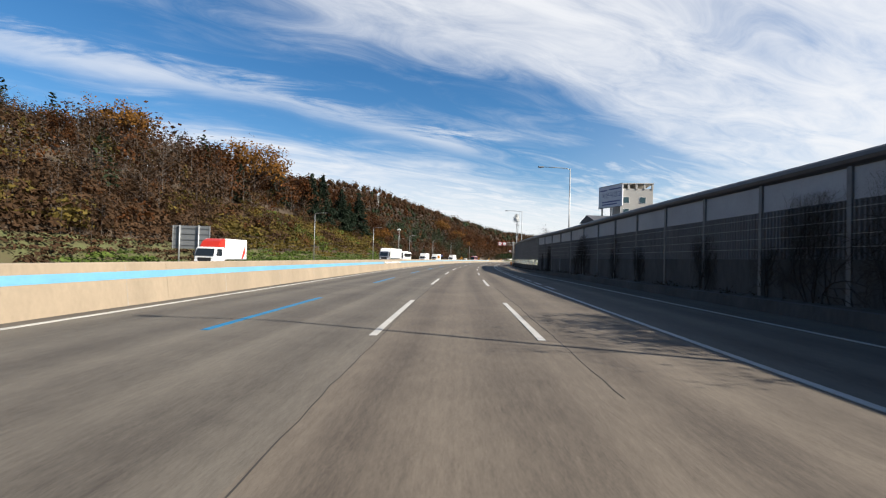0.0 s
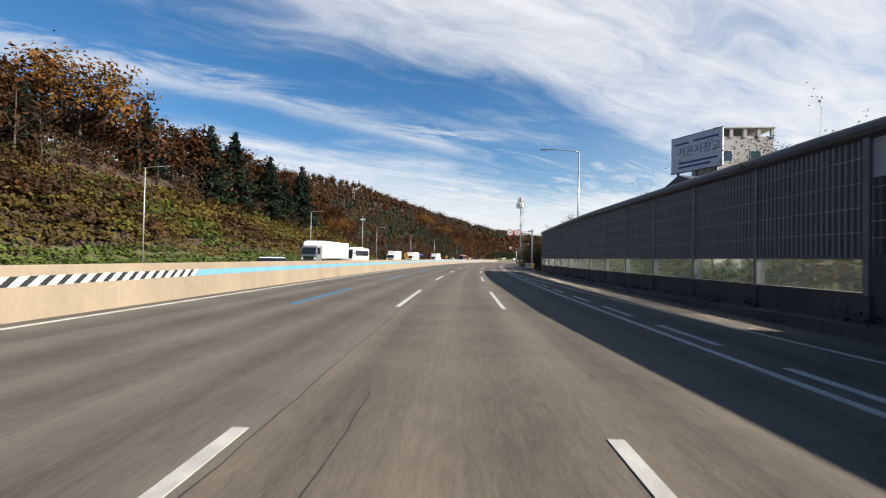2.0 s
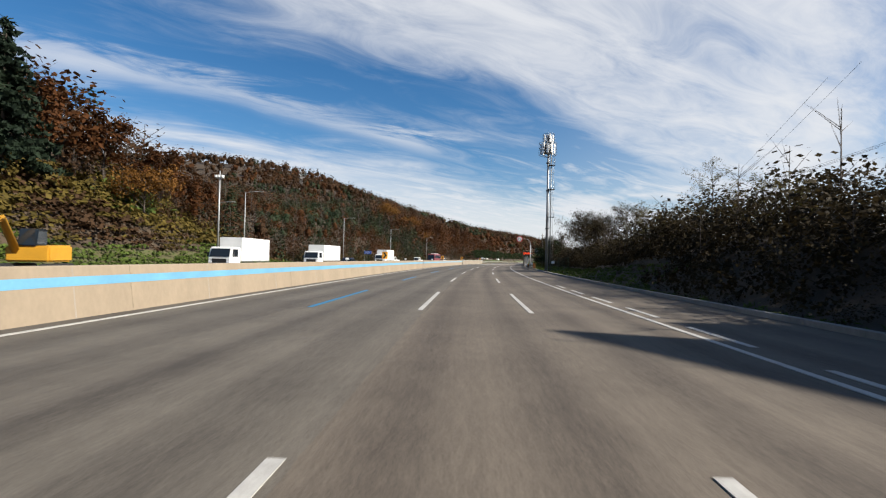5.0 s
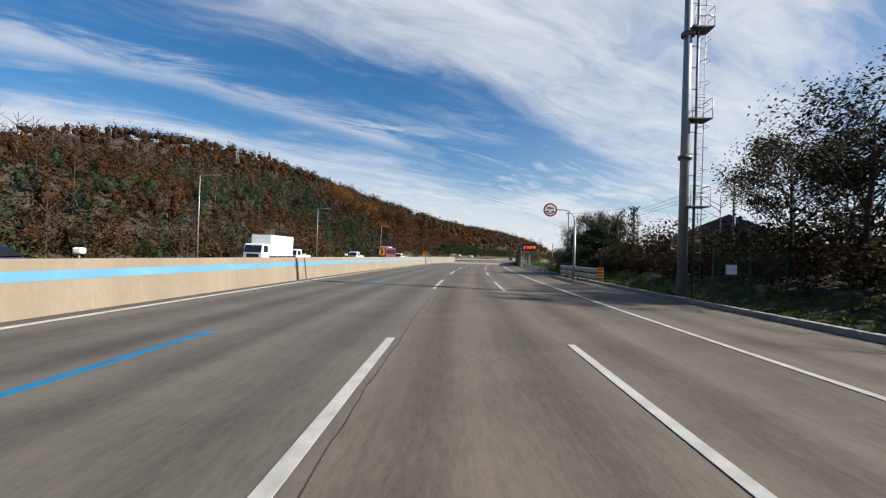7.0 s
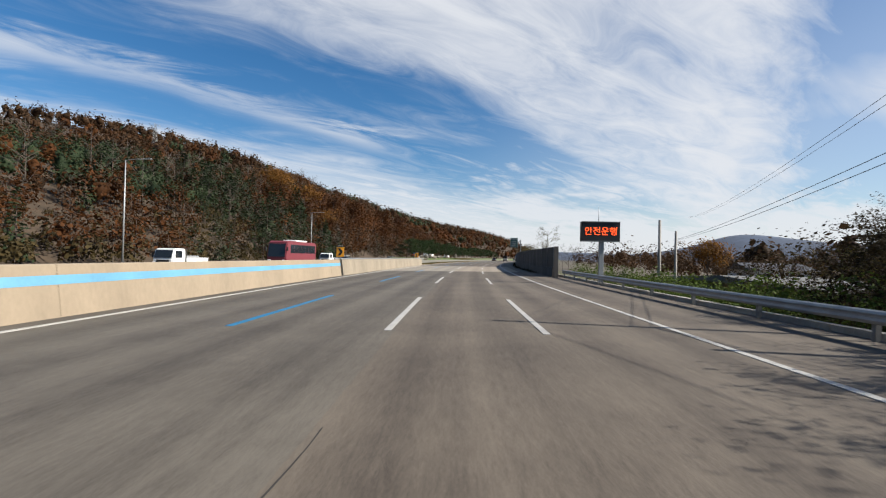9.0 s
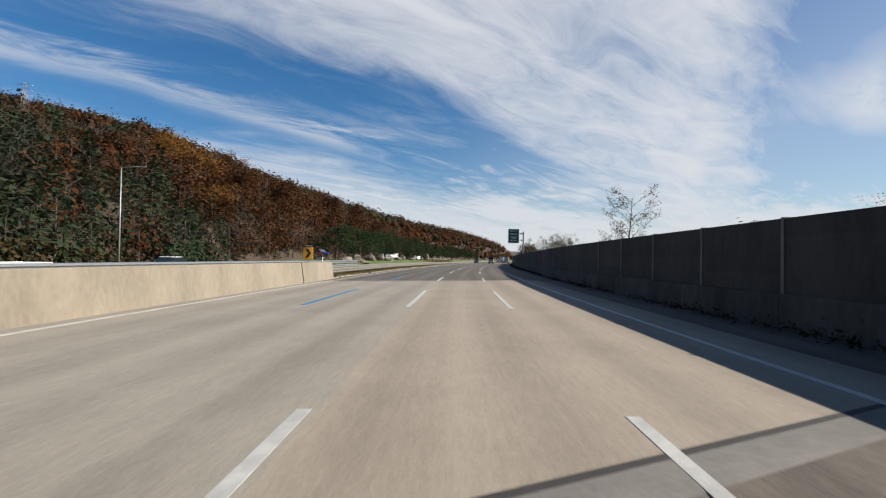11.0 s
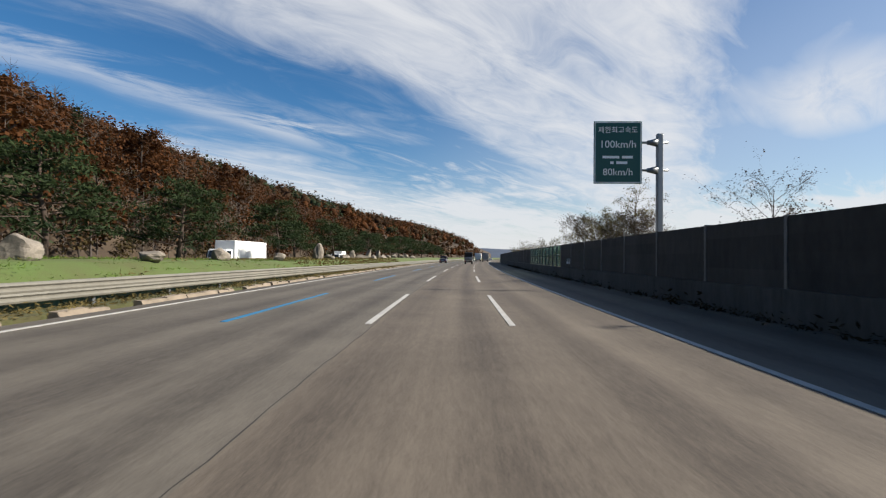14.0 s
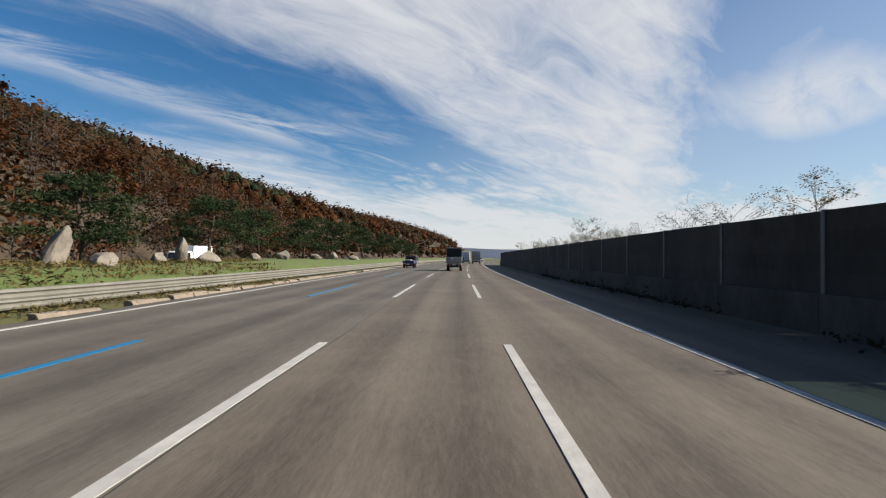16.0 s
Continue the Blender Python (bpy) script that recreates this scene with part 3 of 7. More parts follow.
for k in range(-26, 16):
    a = 53.1 + PITCH * k
    b = a + PITCH
    old = a < 65
    b = min(b, 119.2)
    if b - a < 1:
        continue
    part("post", slab(a - 0.09, a + 0.09, 9.90, 10.16, -0.1, wall_top(a), out=wall_out), M_STEEL_DARK, wall_a)
    zb = 1.96 if old else 1.05
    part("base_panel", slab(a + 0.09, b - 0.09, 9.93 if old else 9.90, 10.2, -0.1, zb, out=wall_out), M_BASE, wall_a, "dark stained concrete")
    if old:
        part("ribbed_panel", ribbed(a + 0.1, b - 0.1, zb - 0.01, 3.80, 9.99), [M_RIB_OLD, M_RIB_SHADE], wall_a)
        part("pale_panel", slab(a + 0.1, b - 0.1, 9.98, 10.06, 3.79, lambda s: wall_top(s) - 0.15, out=wall_out), M_PALE, wall_a, "pale translucent panel")
        for z in (2.35, 2.75, 3.15, 3.55):
            part("wire_rail", slab(a + 0.1, b - 0.1, 9.915, 9.93, z, z + 0.018, out=wall_out), M_STEEL, wall_a)
    else:
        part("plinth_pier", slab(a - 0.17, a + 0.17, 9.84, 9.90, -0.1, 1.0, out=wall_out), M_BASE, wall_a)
        gl = part("clear_pane", slab(a + 0.1, b - 0.1, 10.0, 10.02, zb + 0.02, 1.86, out=wall_out), M_GLASS, wall_a, "dusty clear pane")
        gl.visible_shadow = False
        part("ribbed_panel", ribbed(a + 0.1, b - 0.1, 1.9, lambda s: wall_top(s) - 0.12, 9.99), [M_RIB, M_RIB_SHADE], wall_a)
        for z in (2.5, 3.1, 3.7, 4.3):
            part("wire_rail", slab(a + 0.1, b - 0.1, 9.915, 9.93, z, z + 0.018, out=wall_out), M_STEEL, wall_a)
        part("window_rail", slab(a + 0.1, b - 0.1, 9.94, 10.06, 1.86, 1.9, out=wall_out), M_STEEL_DARK, wall_a)
part("post", slab(119.0, 119.3, 9.9, 10.16, -0.1, wall_top(120), out=wall_out), M_STEEL_DARK, wall_a)


def cap_profile(s):
    z = wall_top(s)
    return [(10.05 + wall_out(s) + 0.27 * math.cos(a), z + 0.02 + 0.24 * math.sin(a)) for a in [2 * math.pi * i / 12 for i in range(12)]]


part("cap", sweep(-60, 119.4, cap_profile, 4.0), M_CAP, wall_a, "rounded dark cap along the top")


def foot_height(s):
    """Height of the kerb at the wall's foot."""
    return float(np.interp(s, (50, 85), (0.45, 0.14)))


def shoulder_profile(s):
    a, z = 9.93 + wall_out(s), foot_height(s)
    return [(9.5, -0.2), (9.5, 0.003), (a - 0.50, 0.003), (a - 0.46, z), (a - 0.24, z + 0.02), (a + 0.03, z + 0.10), (a + 0.03, -0.2)]


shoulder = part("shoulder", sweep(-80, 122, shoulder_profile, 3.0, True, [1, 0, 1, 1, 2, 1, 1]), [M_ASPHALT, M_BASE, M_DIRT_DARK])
tagged(shoulder, "dark kerbed asphalt shoulder at the foot of the noise wall", "road", kind="structure")

# ---- noise wall, second stretch ----
M_BASE2 = material("dirty_base_concrete", (0.067, 0.0621, 0.0536), 0.5, 0.35, 0.92, 0.35, fine=5, stretch=(1, 1, 0.3), obj_random=0.08)
wall_b = thing("noise_wall", "low dark noise wall with stained panels on a concrete base", "noise wall")
M_PANEL = material("dark_stained_panel", (0.0437, 0.0388, 0.0324), 0.5, 0.4, 0.85, 0.3, fine=5, stretch=(1, 1, 0.3), obj_random=0.12)
M_RUST = material("rust_brown_panel", (0.0705, 0.0296, 0.0212), 0.4, 0.6, 0.85, 0.3, fine=6)
M_AQUA = bpy.data.materials.new("pale_green_pane")
M_AQUA.use_nodes = True
_nt = M_AQUA.node_tree
gb = _nt.nodes["Principled BSDF"]
gb.inputs["Base Color"].default_value = (0.20, 0.33, 0.31, 1)
gb.inputs["Roughness"].default_value = 0.22
_clear, _blend = _nt.nodes.new("ShaderNodeBsdfTransparent"), _nt.nodes.new("ShaderNodeMixShader")
_clear.inputs["Color"].default_value = (0.55, 0.70, 0.64, 1)
_blend.inputs[0].default_value = 0.42
_nt.links.new(_clear.outputs[0], _blend.inputs[1])
_nt.links.new(gb.outputs[0], _blend.inputs[2])
_nt.links.new(_blend.outputs[0], _nt.nodes["Material Output"].inputs["Surface"])


def wall_b_out(s):
    """The second wall stands closer to the lanes on the bridge."""
    return float(np.interp(s, (330, 345, 352, 365), (-1.2, -1.0, -0.75, -0.45)))


for k in range(-32, 30):
    a = max(420.6 + 4.16 * k, 286.7)
    b = 424.76 + 4.16 * k
    if b - a < 0.5:
        continue
    part("base_panel", slab(a + 0.01, b - 0.01, 9.42, 9.80, -0.1, 0.92, out=wall_b_out), M_BASE2, wall_b)
    top = round(float(np.interp(a, (340, 400, 430, 470), (2.88, 2.86, 2.82, 2.78))), 2)
    if 420 < a < 441:
        for j in range(2):
            part("clear_pane", slab(a + 0.08 + 2.08 * j, a + 2.04 + 2.08 * j, 9.58, 9.60, 0.98, top - 0.06, out=wall_b_out), M_AQUA, wall_b, "pale green translucent pane")
            part("mullion", slab(a - 0.05 * (j == 0) + 2.08 * j, a + 0.07 + 2.08 * j, 9.52, 9.66, 0.92, top, out=wall_b_out), M_STEEL_DARK, wall_b)
        part("transom", slab(a, b, 9.54, 9.64, 1.86, 1.92, out=wall_b_out), M_STEEL_DARK, wall_b)
        part("head_rail", slab(a, b, 9.52, 9.66, top - 0.06, top, out=wall_b_out), M_STEEL_DARK, wall_b)
    else:
        part("post", slab(a - 0.06, a + 0.06, 9.52, 9.74, 0.92, top + 0.03, out=wall_b_out), M_STEEL_DARK, wall_b)
        m_ = M_RUST if 349 < a < 351 else M_PANEL
        n_bd = 4
        for j in range(n_bd):
            z0, z1 = 0.93 + (top - 0.93) * j / n_bd, 0.93 + (top - 0.93) * (j + 1) / n_bd
            part("panel", slab(a + 0.062, b - 0.062, 9.545 + 0.003 * ((k + j) % 3), 9.68, z0, z1, out=wall_b_out), m_, wall_b)
part("end_post", slab(286.4, 286.69, 9.42, 9.80, -0.1, 2.9, out=wall_b_out), M_BASE, wall_b)

# ---- guard rails ----
WAVE = [(0.0, -0.16), (0.055, -0.13), (0.075, -0.075), (0.02, -0.02), (0.02, 0.02), (0.075, 0.075), (0.055, 0.13), (0.0, 0.16)]


def beam(s0, s1, o, z, side, fall):
    def prof(s):
        v = z + fall(s)
        return [(o + side * d, v + h) for d, h in WAVE] + [(o + side * (d - 0.012), v + h) for d, h in reversed(WAVE)]

    return sweep(s0, s1, prof, 4.0)


M_RAIL = material("cream_coated_steel", (0.155, 0.145, 0.118), 0.2, 1.2, 0.5, 0.08, metal=0.1, fine=9, stretch=(1, 1, 0.4))


def guard_rail(s0, s1, o, side, zs, label, post_step=4.0, mat=None, fall=lambda s: 0.0):
    """side: +1 faces right, -1 faces left."""
    ob = thing("guard_rail", label, "guard rail")
    for z in zs:
        part("beam", beam(s0, s1, o, z, side, fall), mat or M_STEEL, ob)
    n = int((s1 - s0) / post_step)
    for k in range(n + 1):
        s = s0 + 0.3 + (s1 - s0 - 0.6) * k / max(n, 1)
        part("post", slab(s - 0.06, s + 0.06, min(o - side * 0.05, o - side * 0.17), max(o - side * 0.05, o - side * 0.17), -0.15 + float(land(s, o)) * 0, max(zs) + 0.13 + fall(s)), M_STEEL_DARK, ob)
    return ob


guard_rail(333.0, 640, -11.3, 1, (0.44, 0.71), "cream-coloured guard rail along the grass median", mat=M_RAIL, fall=lambda s: float(np.interp(s, (333, 367, 400, 450), (0.0, 0.06, 0.0, -0.14))))
guard_rail(286, 350, -12.4, 1, (0.80, 1.20), "galvanised guard rail behind the median barrier")
M_END = material("worn_amber_panel", (0.42, 0.15, 0.018), 0.25, 3.0, 0.5, 0.05)


def end_panel(g, s0, o, z0, z1):
    """An amber panel with black stripes that closes a rail's end."""
    bm = bmesh.new()
    box(bm, -0.22, 0.22, -0.06, 0.0, z0, z1, 0.01)
    e = part("end_panel", bm, M_END, g, "amber and black striped end panel")
    e.matrix_basis = spot(s0 - 0.05, o)
    n = max(2, int((z1 - z0) / 0.21))
    for j in range(n):
        bm = bmesh.new()
        prism(bm, [(-0.068, 0), (-0.062, 0), (-0.062, 0.1), (-0.068, 0.1)], -0.2, 0.2)
        c = part("black_bar", bm, M_BLACK, e)
        c.matrix_basis = pose(0, 0, z0 + 0.06 + 0.21 * j)


for s0, s1, o in ((125.4, 140.5, 9.3), (221.4, 236.0, 9.0)):
    end_panel(guard_rail(s0, s1, o, -1, (0.55, 1.0), "short two-beam guard rail with a striped end panel", 3.0), s0, o, 0.35, 1.22)
end_panel(guard_rail(243.6, 286.3, 9.0, -1, (0.56,), "weathered guard rail at the road's edge", mat=material("dull_galvanised", (0.30, 0.31, 0.31), 0.2, 2, 0.5, 0.1, metal=0.6)), 243.6, 9.0, 0.30, 0.84)

# kerbs and verges
M_KERB = material("worn_kerb_stone", (0.176, 0.141, 0.102), 0.3, 1.2, 0.9, 0.4, fine=9)
rngk = random.Random(8)
kerb = thing("kerb", "low broken sand-coloured kerb along the grass median", "kerb", kind="structure")
a = 333.0
while a < 560:
    ln = rngk.uniform(0.5, 1.5) if a < 470 else 4.0
    h, out = rngk.uniform(0.03, 0.13), rngk.uniform(-0.10, 0.05)
    if rngk.random() > 0.10:
        h2, o2 = max(0.02, h + rngk.uniform(-0.04, 0.03)), out + rngk.uniform(-0.05, 0.05)
        bm = bmesh.new()
        vs = []
        for s, zz, oe in ((a + 0.02, h, out), (a + ln - 0.02, h2, o2)):
            vs.append([bm.verts.new((*[float(c) for c in at(s, o)], z)) for o, z in ((-10.64 + oe, -0.1), (-10.62 + oe, zz), (-10.36 + oe, zz * 0.85), (-10.27 + oe, -0.1))])
        for i in range(4):
            bm.faces.new((vs[0][i], vs[0][(i + 1) % 4], vs[1][(i + 1) % 4], vs[1][i]))
        bm.faces.new(vs[0][::-1])
        bm.faces.new(vs[1])
        bmesh.ops.recalc_face_normals(bm, faces=bm.faces[:])
        part("kerb_stone", bm, M_KERB, kerb)
    a += ln
v = part("grass_verge", sweep(333, 640, [(-11.6, -0.2), (-11.6, 0.06), (-10.9, 0.05), (-10.6, 0.03), (-10.6, -0.2)], 4.0), M_GRASS)
tagged(v, "scrubby grass strip under the guard rail", "verge", kind="structure")
kerb_r = thing("kerb", "dark concrete kerb at the foot of the bank", "kerb", kind="structure")
for k in range(57):
    a = 122 + 3.0 * k
    part("kerb_stone", slab(a + 0.02, a + 2.98, 9.36, 9.62, -0.1, 0.17, 3.0), M_CONC_OLD, kerb_r)


# dead climbers on the first wall
M_VINE = material("dead_vine_bark", (0.0317, 0.024, 0.019), 0.4, 3, 0.95, 0.3)


def climber(s0, width, height, seed, stems=4):
    """A fan of dead stems pressed to the wall, forking into ever finer twigs."""
    rg = random.Random(seed)
    bm = bmesh.new()

    def grow(s, z, lean, r, depth):
        for _ in range(rg.randint(4, 7)):
            lean += rg.uniform(-0.5, 0.5)
            ln = height * rg.uniform(0.07, 0.13) * (0.8 ** depth)
            s2, z2 = s + ln * math.sin(lean), z + ln * math.cos(lean)
            a, b = at(s, 9.83 + wall_out(s) + 0.03 * depth), at(s2, 9.83 + wall_out(s2) + 0.03 * depth)
            tube(bm, (float(a[0]), float(a[1]), z), (float(b[0]), float(b[1]), z2), r, r * 0.8, 3, False)
            s, z, r = s2, z2, r * 0.86
            if z > height or z < 0.6 or abs(s - s0) > width:
                break
            if depth < 3:
                grow(s, z, lean + rg.choice((-1, 1)) * rg.uniform(0.5, 1.3), r * 0.75, depth + 1)
    for _ in range(stems):
        grow(s0 + rg.uniform(-0.4, 0.4) * width, 0.5, rg.uniform(-0.35, 0.35), 0.032, 0)
    ob = part("climber", bm, M_VINE)
    return tagged(ob, "dead dark climber clinging to the noise wall", "climbing plant", group="climbers on the wall")


for i, (s0, w, h, n) in enumerate(((16.2, 1.8, 4.1, 6), (13.2, 1.2, 4.4, 4), (12.0, 1.0, 4.6, 3), (19.0, 0.9, 2.4, 2), (23.5, 1.2, 3.0, 3), (31.5, 1.0, 2.6, 3), (36.0, 1.2, 3.4, 3), (44.4, 1.9, 4.0, 5), (47.0, 1.0, 2.8, 2), (58.8, 1.3, 3.6, 4), (62.5, 0.9, 2.6, 2))):
    climber(s0, w, h, 300 + i, n)


# ---- street furniture ----
M_POLE = material("pole_grey", (0.282, 0.289, 0.289), 0.1, 2, 0.45, 0.05, metal=0.4)
M_SIGNBACK = material("sign_back_grey", (0.1804, 0.1886, 0.1927), 0.12, 1.5, 0.5, 0.05, metal=0.4)
M_SIGN_WHITE = plain("sign_white", (0.80, 0.80, 0.78), 0.4)
M_SIGN_RED = plain("sign_red", (0.45, 0.015, 0.02), 0.4)
M_SIGN_GREEN = material("sign_green", (0, 0.0697, 0.0533), 0.08, 0.8, 0.4, 0.02)
M_INK = plain("sign_black", (0.012, 0.012, 0.012), 0.5)
M_AMBER = plain("chevron_amber", (0.85, 0.36, 0.02), 0.45)
M_LENS = plain("lamp_glass", (0.75, 0.75, 0.70), 0.2)
M_LED = plain("led_orange", (1.0, 0.085, 0.012), 0.5, emit=1.05)
M_VMS = material("matrix_black", (0.00846, 0.00846, 0.00987), 0.2, 4, 0.45, 0.1)


def writing(name, text, size, m, mat, parent, thick=0.006):
    """Raised letters standing upright and facing -y, centred."""
    cu = bpy.data.curves.new(name, "FONT")
    cu.body, cu.size, cu.extrude, cu.align_x, cu.align_y = text, size, thick, "CENTER", "CENTER"
    cu.resolution_u = 3
    tmp = bpy.data.objects.new(name, cu)
    scene.collection.objects.link(tmp)
    me = bpy.data.meshes.new_from_object(tmp.evaluated_get(bpy.context.evaluated_depsgraph_get()))
    bpy.data.objects.remove(tmp)
    bpy.data.curves.remove(cu)
    me.materials.clear()
    me.materials.append(mat)
    ob = new(name, me)
    ob.parent = parent
    ob.matrix_basis = m @ pose(0, 0, 0, 90, 0, 0)
    return ob


def disc(bm, c, r, thick, n=32):
    return tube(bm, (c[0], c[1] - thick / 2, c[2]), (c[0], c[1] + thick / 2, c[2]), r, r, n)


def street_lamp(s, o, height, arm, label):
    """arm: reach towards +x, negative to the left."""
    ob = thing("street_lamp", label, "street lamp", spot(s, o, 0), group="street lamps")
    bm = bmesh.new()
    tube(bm, (0, 0, -0.2), (0, 0, height), 0.10, 0.055, 10)
    part("pole", bm, M_POLE, ob)
    bm = bmesh.new()
    tube(bm, (0, 0, -0.1), (0, 0, 0.25), 0.17, 0.15, 10)
    part("base", bm, M_POLE, ob)
    bm = bmesh.new()
    pipe(bm, [(0, 0, height - 0.12), (arm * 0.1, 0, height + 0.02), (arm * 0.5, 0, height + 0.10), (arm * 0.86, 0, height + 0.13)], 0.045, 0.035)
    part("arm", bm, M_POLE, ob)
    bm = bmesh.new()
    sx = math.copysign(1, arm)
    box(bm, min(arm * 0.84, arm * 0.84 + sx * 0.62), max(arm * 0.84, arm * 0.84 + sx * 0.62), -0.13, 0.13, height + 0.07, height + 0.19, 0.045)
    hd = part("lamp_head", bm, M_SIGNBACK, ob)
    bm = bmesh.new()
    box(bm, min(arm * 0.87, arm * 0.87 + sx * 0.42), max(arm * 0.87, arm * 0.87 + sx * 0.42), -0.09, 0.09, height + 0.045, height + 0.075, 0.01)
    part("lens", bm, M_LENS, hd)
    return ob


for s, o in ((6.4, 11.0), (51.0, 11.1), (97.35, 10.28)):
    street_lamp(s, o, 11.5, -3.3, "tall grey street lamp standing behind the noise wall")
for s in (104.2, 152.5, 203, 247, 288.5, 345):
    street_lamp(s, min(float(far_edge(s)), -34.5) - 0.9, 11.0, 2.6, "tall slim street lamp beside the oncoming carriageway")

# pole with cameras beyond the oncoming carriageway
p = thing("camera_pole", "tall grey pole carrying a cluster of traffic cameras", "pole", spot(205.3, -41, float(land(205, -41))))
bm = bmesh.new()
tube(bm, (0, 0, -0.3), (0, 0, 13.6), 0.17, 0.10, 10)
part("pole", bm, M_POLE, p)
bm = bmesh.new()
box(bm, -0.7, 0.7, -0.06, 0.06, 12.4, 12.5, 0.01)
part("bracket", bm, M_POLE, p)
for dx in (-0.6, -0.1, 0.5):
    bm = bmesh.new()
    box(bm, dx - 0.14, dx + 0.14, -0.3, 0.2, 12.55, 12.95, 0.05)
    part("camera_box", bm, M_SIGN_WHITE, p)
bm = bmesh.new()
pipe(bm, [(0, 0, 8.6), (1.4, 0, 8.75), (2.6, 0, 8.75)], 0.05)
part("side_arm", bm, M_POLE, p)

# backs of a pair of road signs
p = thing("road_sign", "back of a wide dark grey sign board on two steel posts", "road sign", spot(53.2, -31.3, float(land(53.2, -31.3)), 8))
bm = bmesh.new()
box(bm, -2.05, 2.05, 0.0, 0.04, 2.1, 4.75, 0.01)
b = part("board", bm, M_SIGNBACK, p)
for z in (2.45, 3.1, 3.75, 4.4):
    bm = bmesh.new()
    box(bm, -1.98, 1.98, -0.05, -0.002, z, z + 0.07)
    part("stiffener", bm, M_STEEL_DARK, b)
for dx in (-2.03, 2.03):
    bm = bmesh.new()
    box(bm, dx - 0.04, dx + 0.04, -0.05, 0.05, 2.08, 4.77)
    part("edge_rail", bm, M_POLE, b)
for dx in (-1.25, 0.85):
    bm = bmesh.new()
    tube(bm, (dx, -0.13, -0.4), (dx, -0.13, 4.8), 0.085, n=10)
    part("post", bm, M_POLE, p)


def chevron_sign(s):
    ob = thing("chevron_sign", "amber bend sign with a black chevron on the median barrier", "road sign", spot(s, -10.22, 1.3), group="chevron signs")
    bm = bmesh.new()
    tube(bm, (0, 0, -0.05), (0, 0, 1.05), 0.03)
    part("post", bm, M_POLE, ob)
    bm = bmesh.new()
    box(bm, -0.32, 0.32, -0.06, -0.035, 0.22, 1.0, 0.01)
    bd = part("board", bm, M_AMBER, ob)
    bm = bmesh.new()
    out = [(-0.20, 0.90), (0.0, 0.90), (0.22, 0.61), (0.0, 0.32), (-0.20, 0.32), (0.02, 0.61)]
    a = [bm.verts.new((x, -0.066, z)) for x, z in out]
    b = [bm.verts.new((x, -0.058, z)) for x, z in out]
    for q in ((0, 1, 2, 5), (5, 2, 3, 4)):
        bm.faces.new([a[i] for i in q])
        bm.faces.new([b[i] for i in q][::-1])
    for i in range(6):
        bm.faces.new((a[i], b[i], b[(i + 1) % 6], a[(i + 1) % 6]))
    part("chevron", bm, M_INK, bd, "black chevron")
    bm = bmesh.new()
    box(bm, -0.2, 0.2, -0.12, 0.04, 1.06, 1.12, 0.02)
    part("solar_lamp", bm, M_SIGNBACK, ob)
    return ob


for s in (129.5, 186.7, 242.1, 280.0, 327.2):
    chevron_sign(s)
for s in (199.9, 227.0, 172.0):
    ob = thing("beacon", "small pale beacon on a short post on the median barrier", "beacon", spot(s, -10.22, 1.3), group="beacons")
    bm = bmesh.new()
    tube(bm, (0, 0, -0.05), (0, 0, 0.12), 0.025)
    part("post", bm, M_POLE, ob)
    bm = bmesh.new()
    box(bm, -0.12, 0.12, -0.1, 0.1, 0.12, 0.28, 0.04)
    part("housing", bm, M_SIGN_WHITE, ob)


def ring_sign(ob, x, z, r, y):
    bm = bmesh.new()
    disc(bm, (x, y, z), r, 0.03)
    rim = part("red_rim", bm, M_SIGN_RED, ob, "red rim")
    bm = bmesh.new()
    disc(bm, (x, y - 0.006, z), r * 0.80, 0.03)
    part("white_face", bm, M_SIGN_WHITE, rim, "white face")
    bm = bmesh.new()
    disc(bm, (x, y + 0.012, z), r * 1.02, 0.02)
    part("backing", bm, M_SIGNBACK, rim)
    return rim


# speed limits on a mast arm
g = thing("speed_sign", "grey mast arm with two round red-rimmed speed limit signs", "road sign", spot(134.2, 9.95, 0))
bm = bmesh.new()
box(bm, -0.13, 0.13, -0.13, 0.13, -0.2, 6.75, 0.04)
part("post", bm, M_POLE, g)
for z in (6.42, 5.82):
    bm = bmesh.new()
    tube(bm, (-4.4, 0, z), (0.45, 0, z), 0.05)
    part("arm", bm, M_POLE, g)
    bm = bmesh.new()
    tube(bm, (-0.62, 0, z), (-0.12, 0, z), 0.10, 0.19, 12)
    part("collar", bm, M_SIGNBACK, g)
for x, txt in ((-3.64, "100"), (-2.46, "50")):
    r = ring_sign(g, x, 6.13, 0.55, -0.12)
    writing("number", txt, 0.56 if txt == "50" else 0.46, pose(x, -0.146, 6.13 + (0.06 if txt == "50" else 0)), M_INK, r)
bm = bmesh.new()
box(bm, -2.46 - 0.27, -2.46 + 0.27, -0.15, -0.138, 5.84, 5.88)
part("underline", bm, M_INK, g)

# round sign on a curved pole: distance between cars
g = thing("distance_sign", "round red-rimmed distance sign on a curved grey pole", "road sign", spot(228.5, 8.72, 0))
bm = bmesh.new()
tube(bm, (0, 0, -0.2), (0, 0, 4.7), 0.11, 0.10, 12)
part("pole", bm, M_POLE, g)
bm = bmesh.new()
pipe(bm, [(0, 0, 4.6), (-0.04, 0, 5.1), (-0.22, 0, 5.5), (-0.55, 0, 5.78), (-1.0, 0, 5.86), (-1.6, 0, 5.86), (-2.1, 0, 5.84)], 0.05, 0.04)
part("bent_arm", bm, M_POLE, g)
r = ring_sign(g, -2.1, 5.82, 0.56, -0.1)
writing("number", "100m", 0.25, pose(-2.1, -0.126, 5.98), M_INK, r)
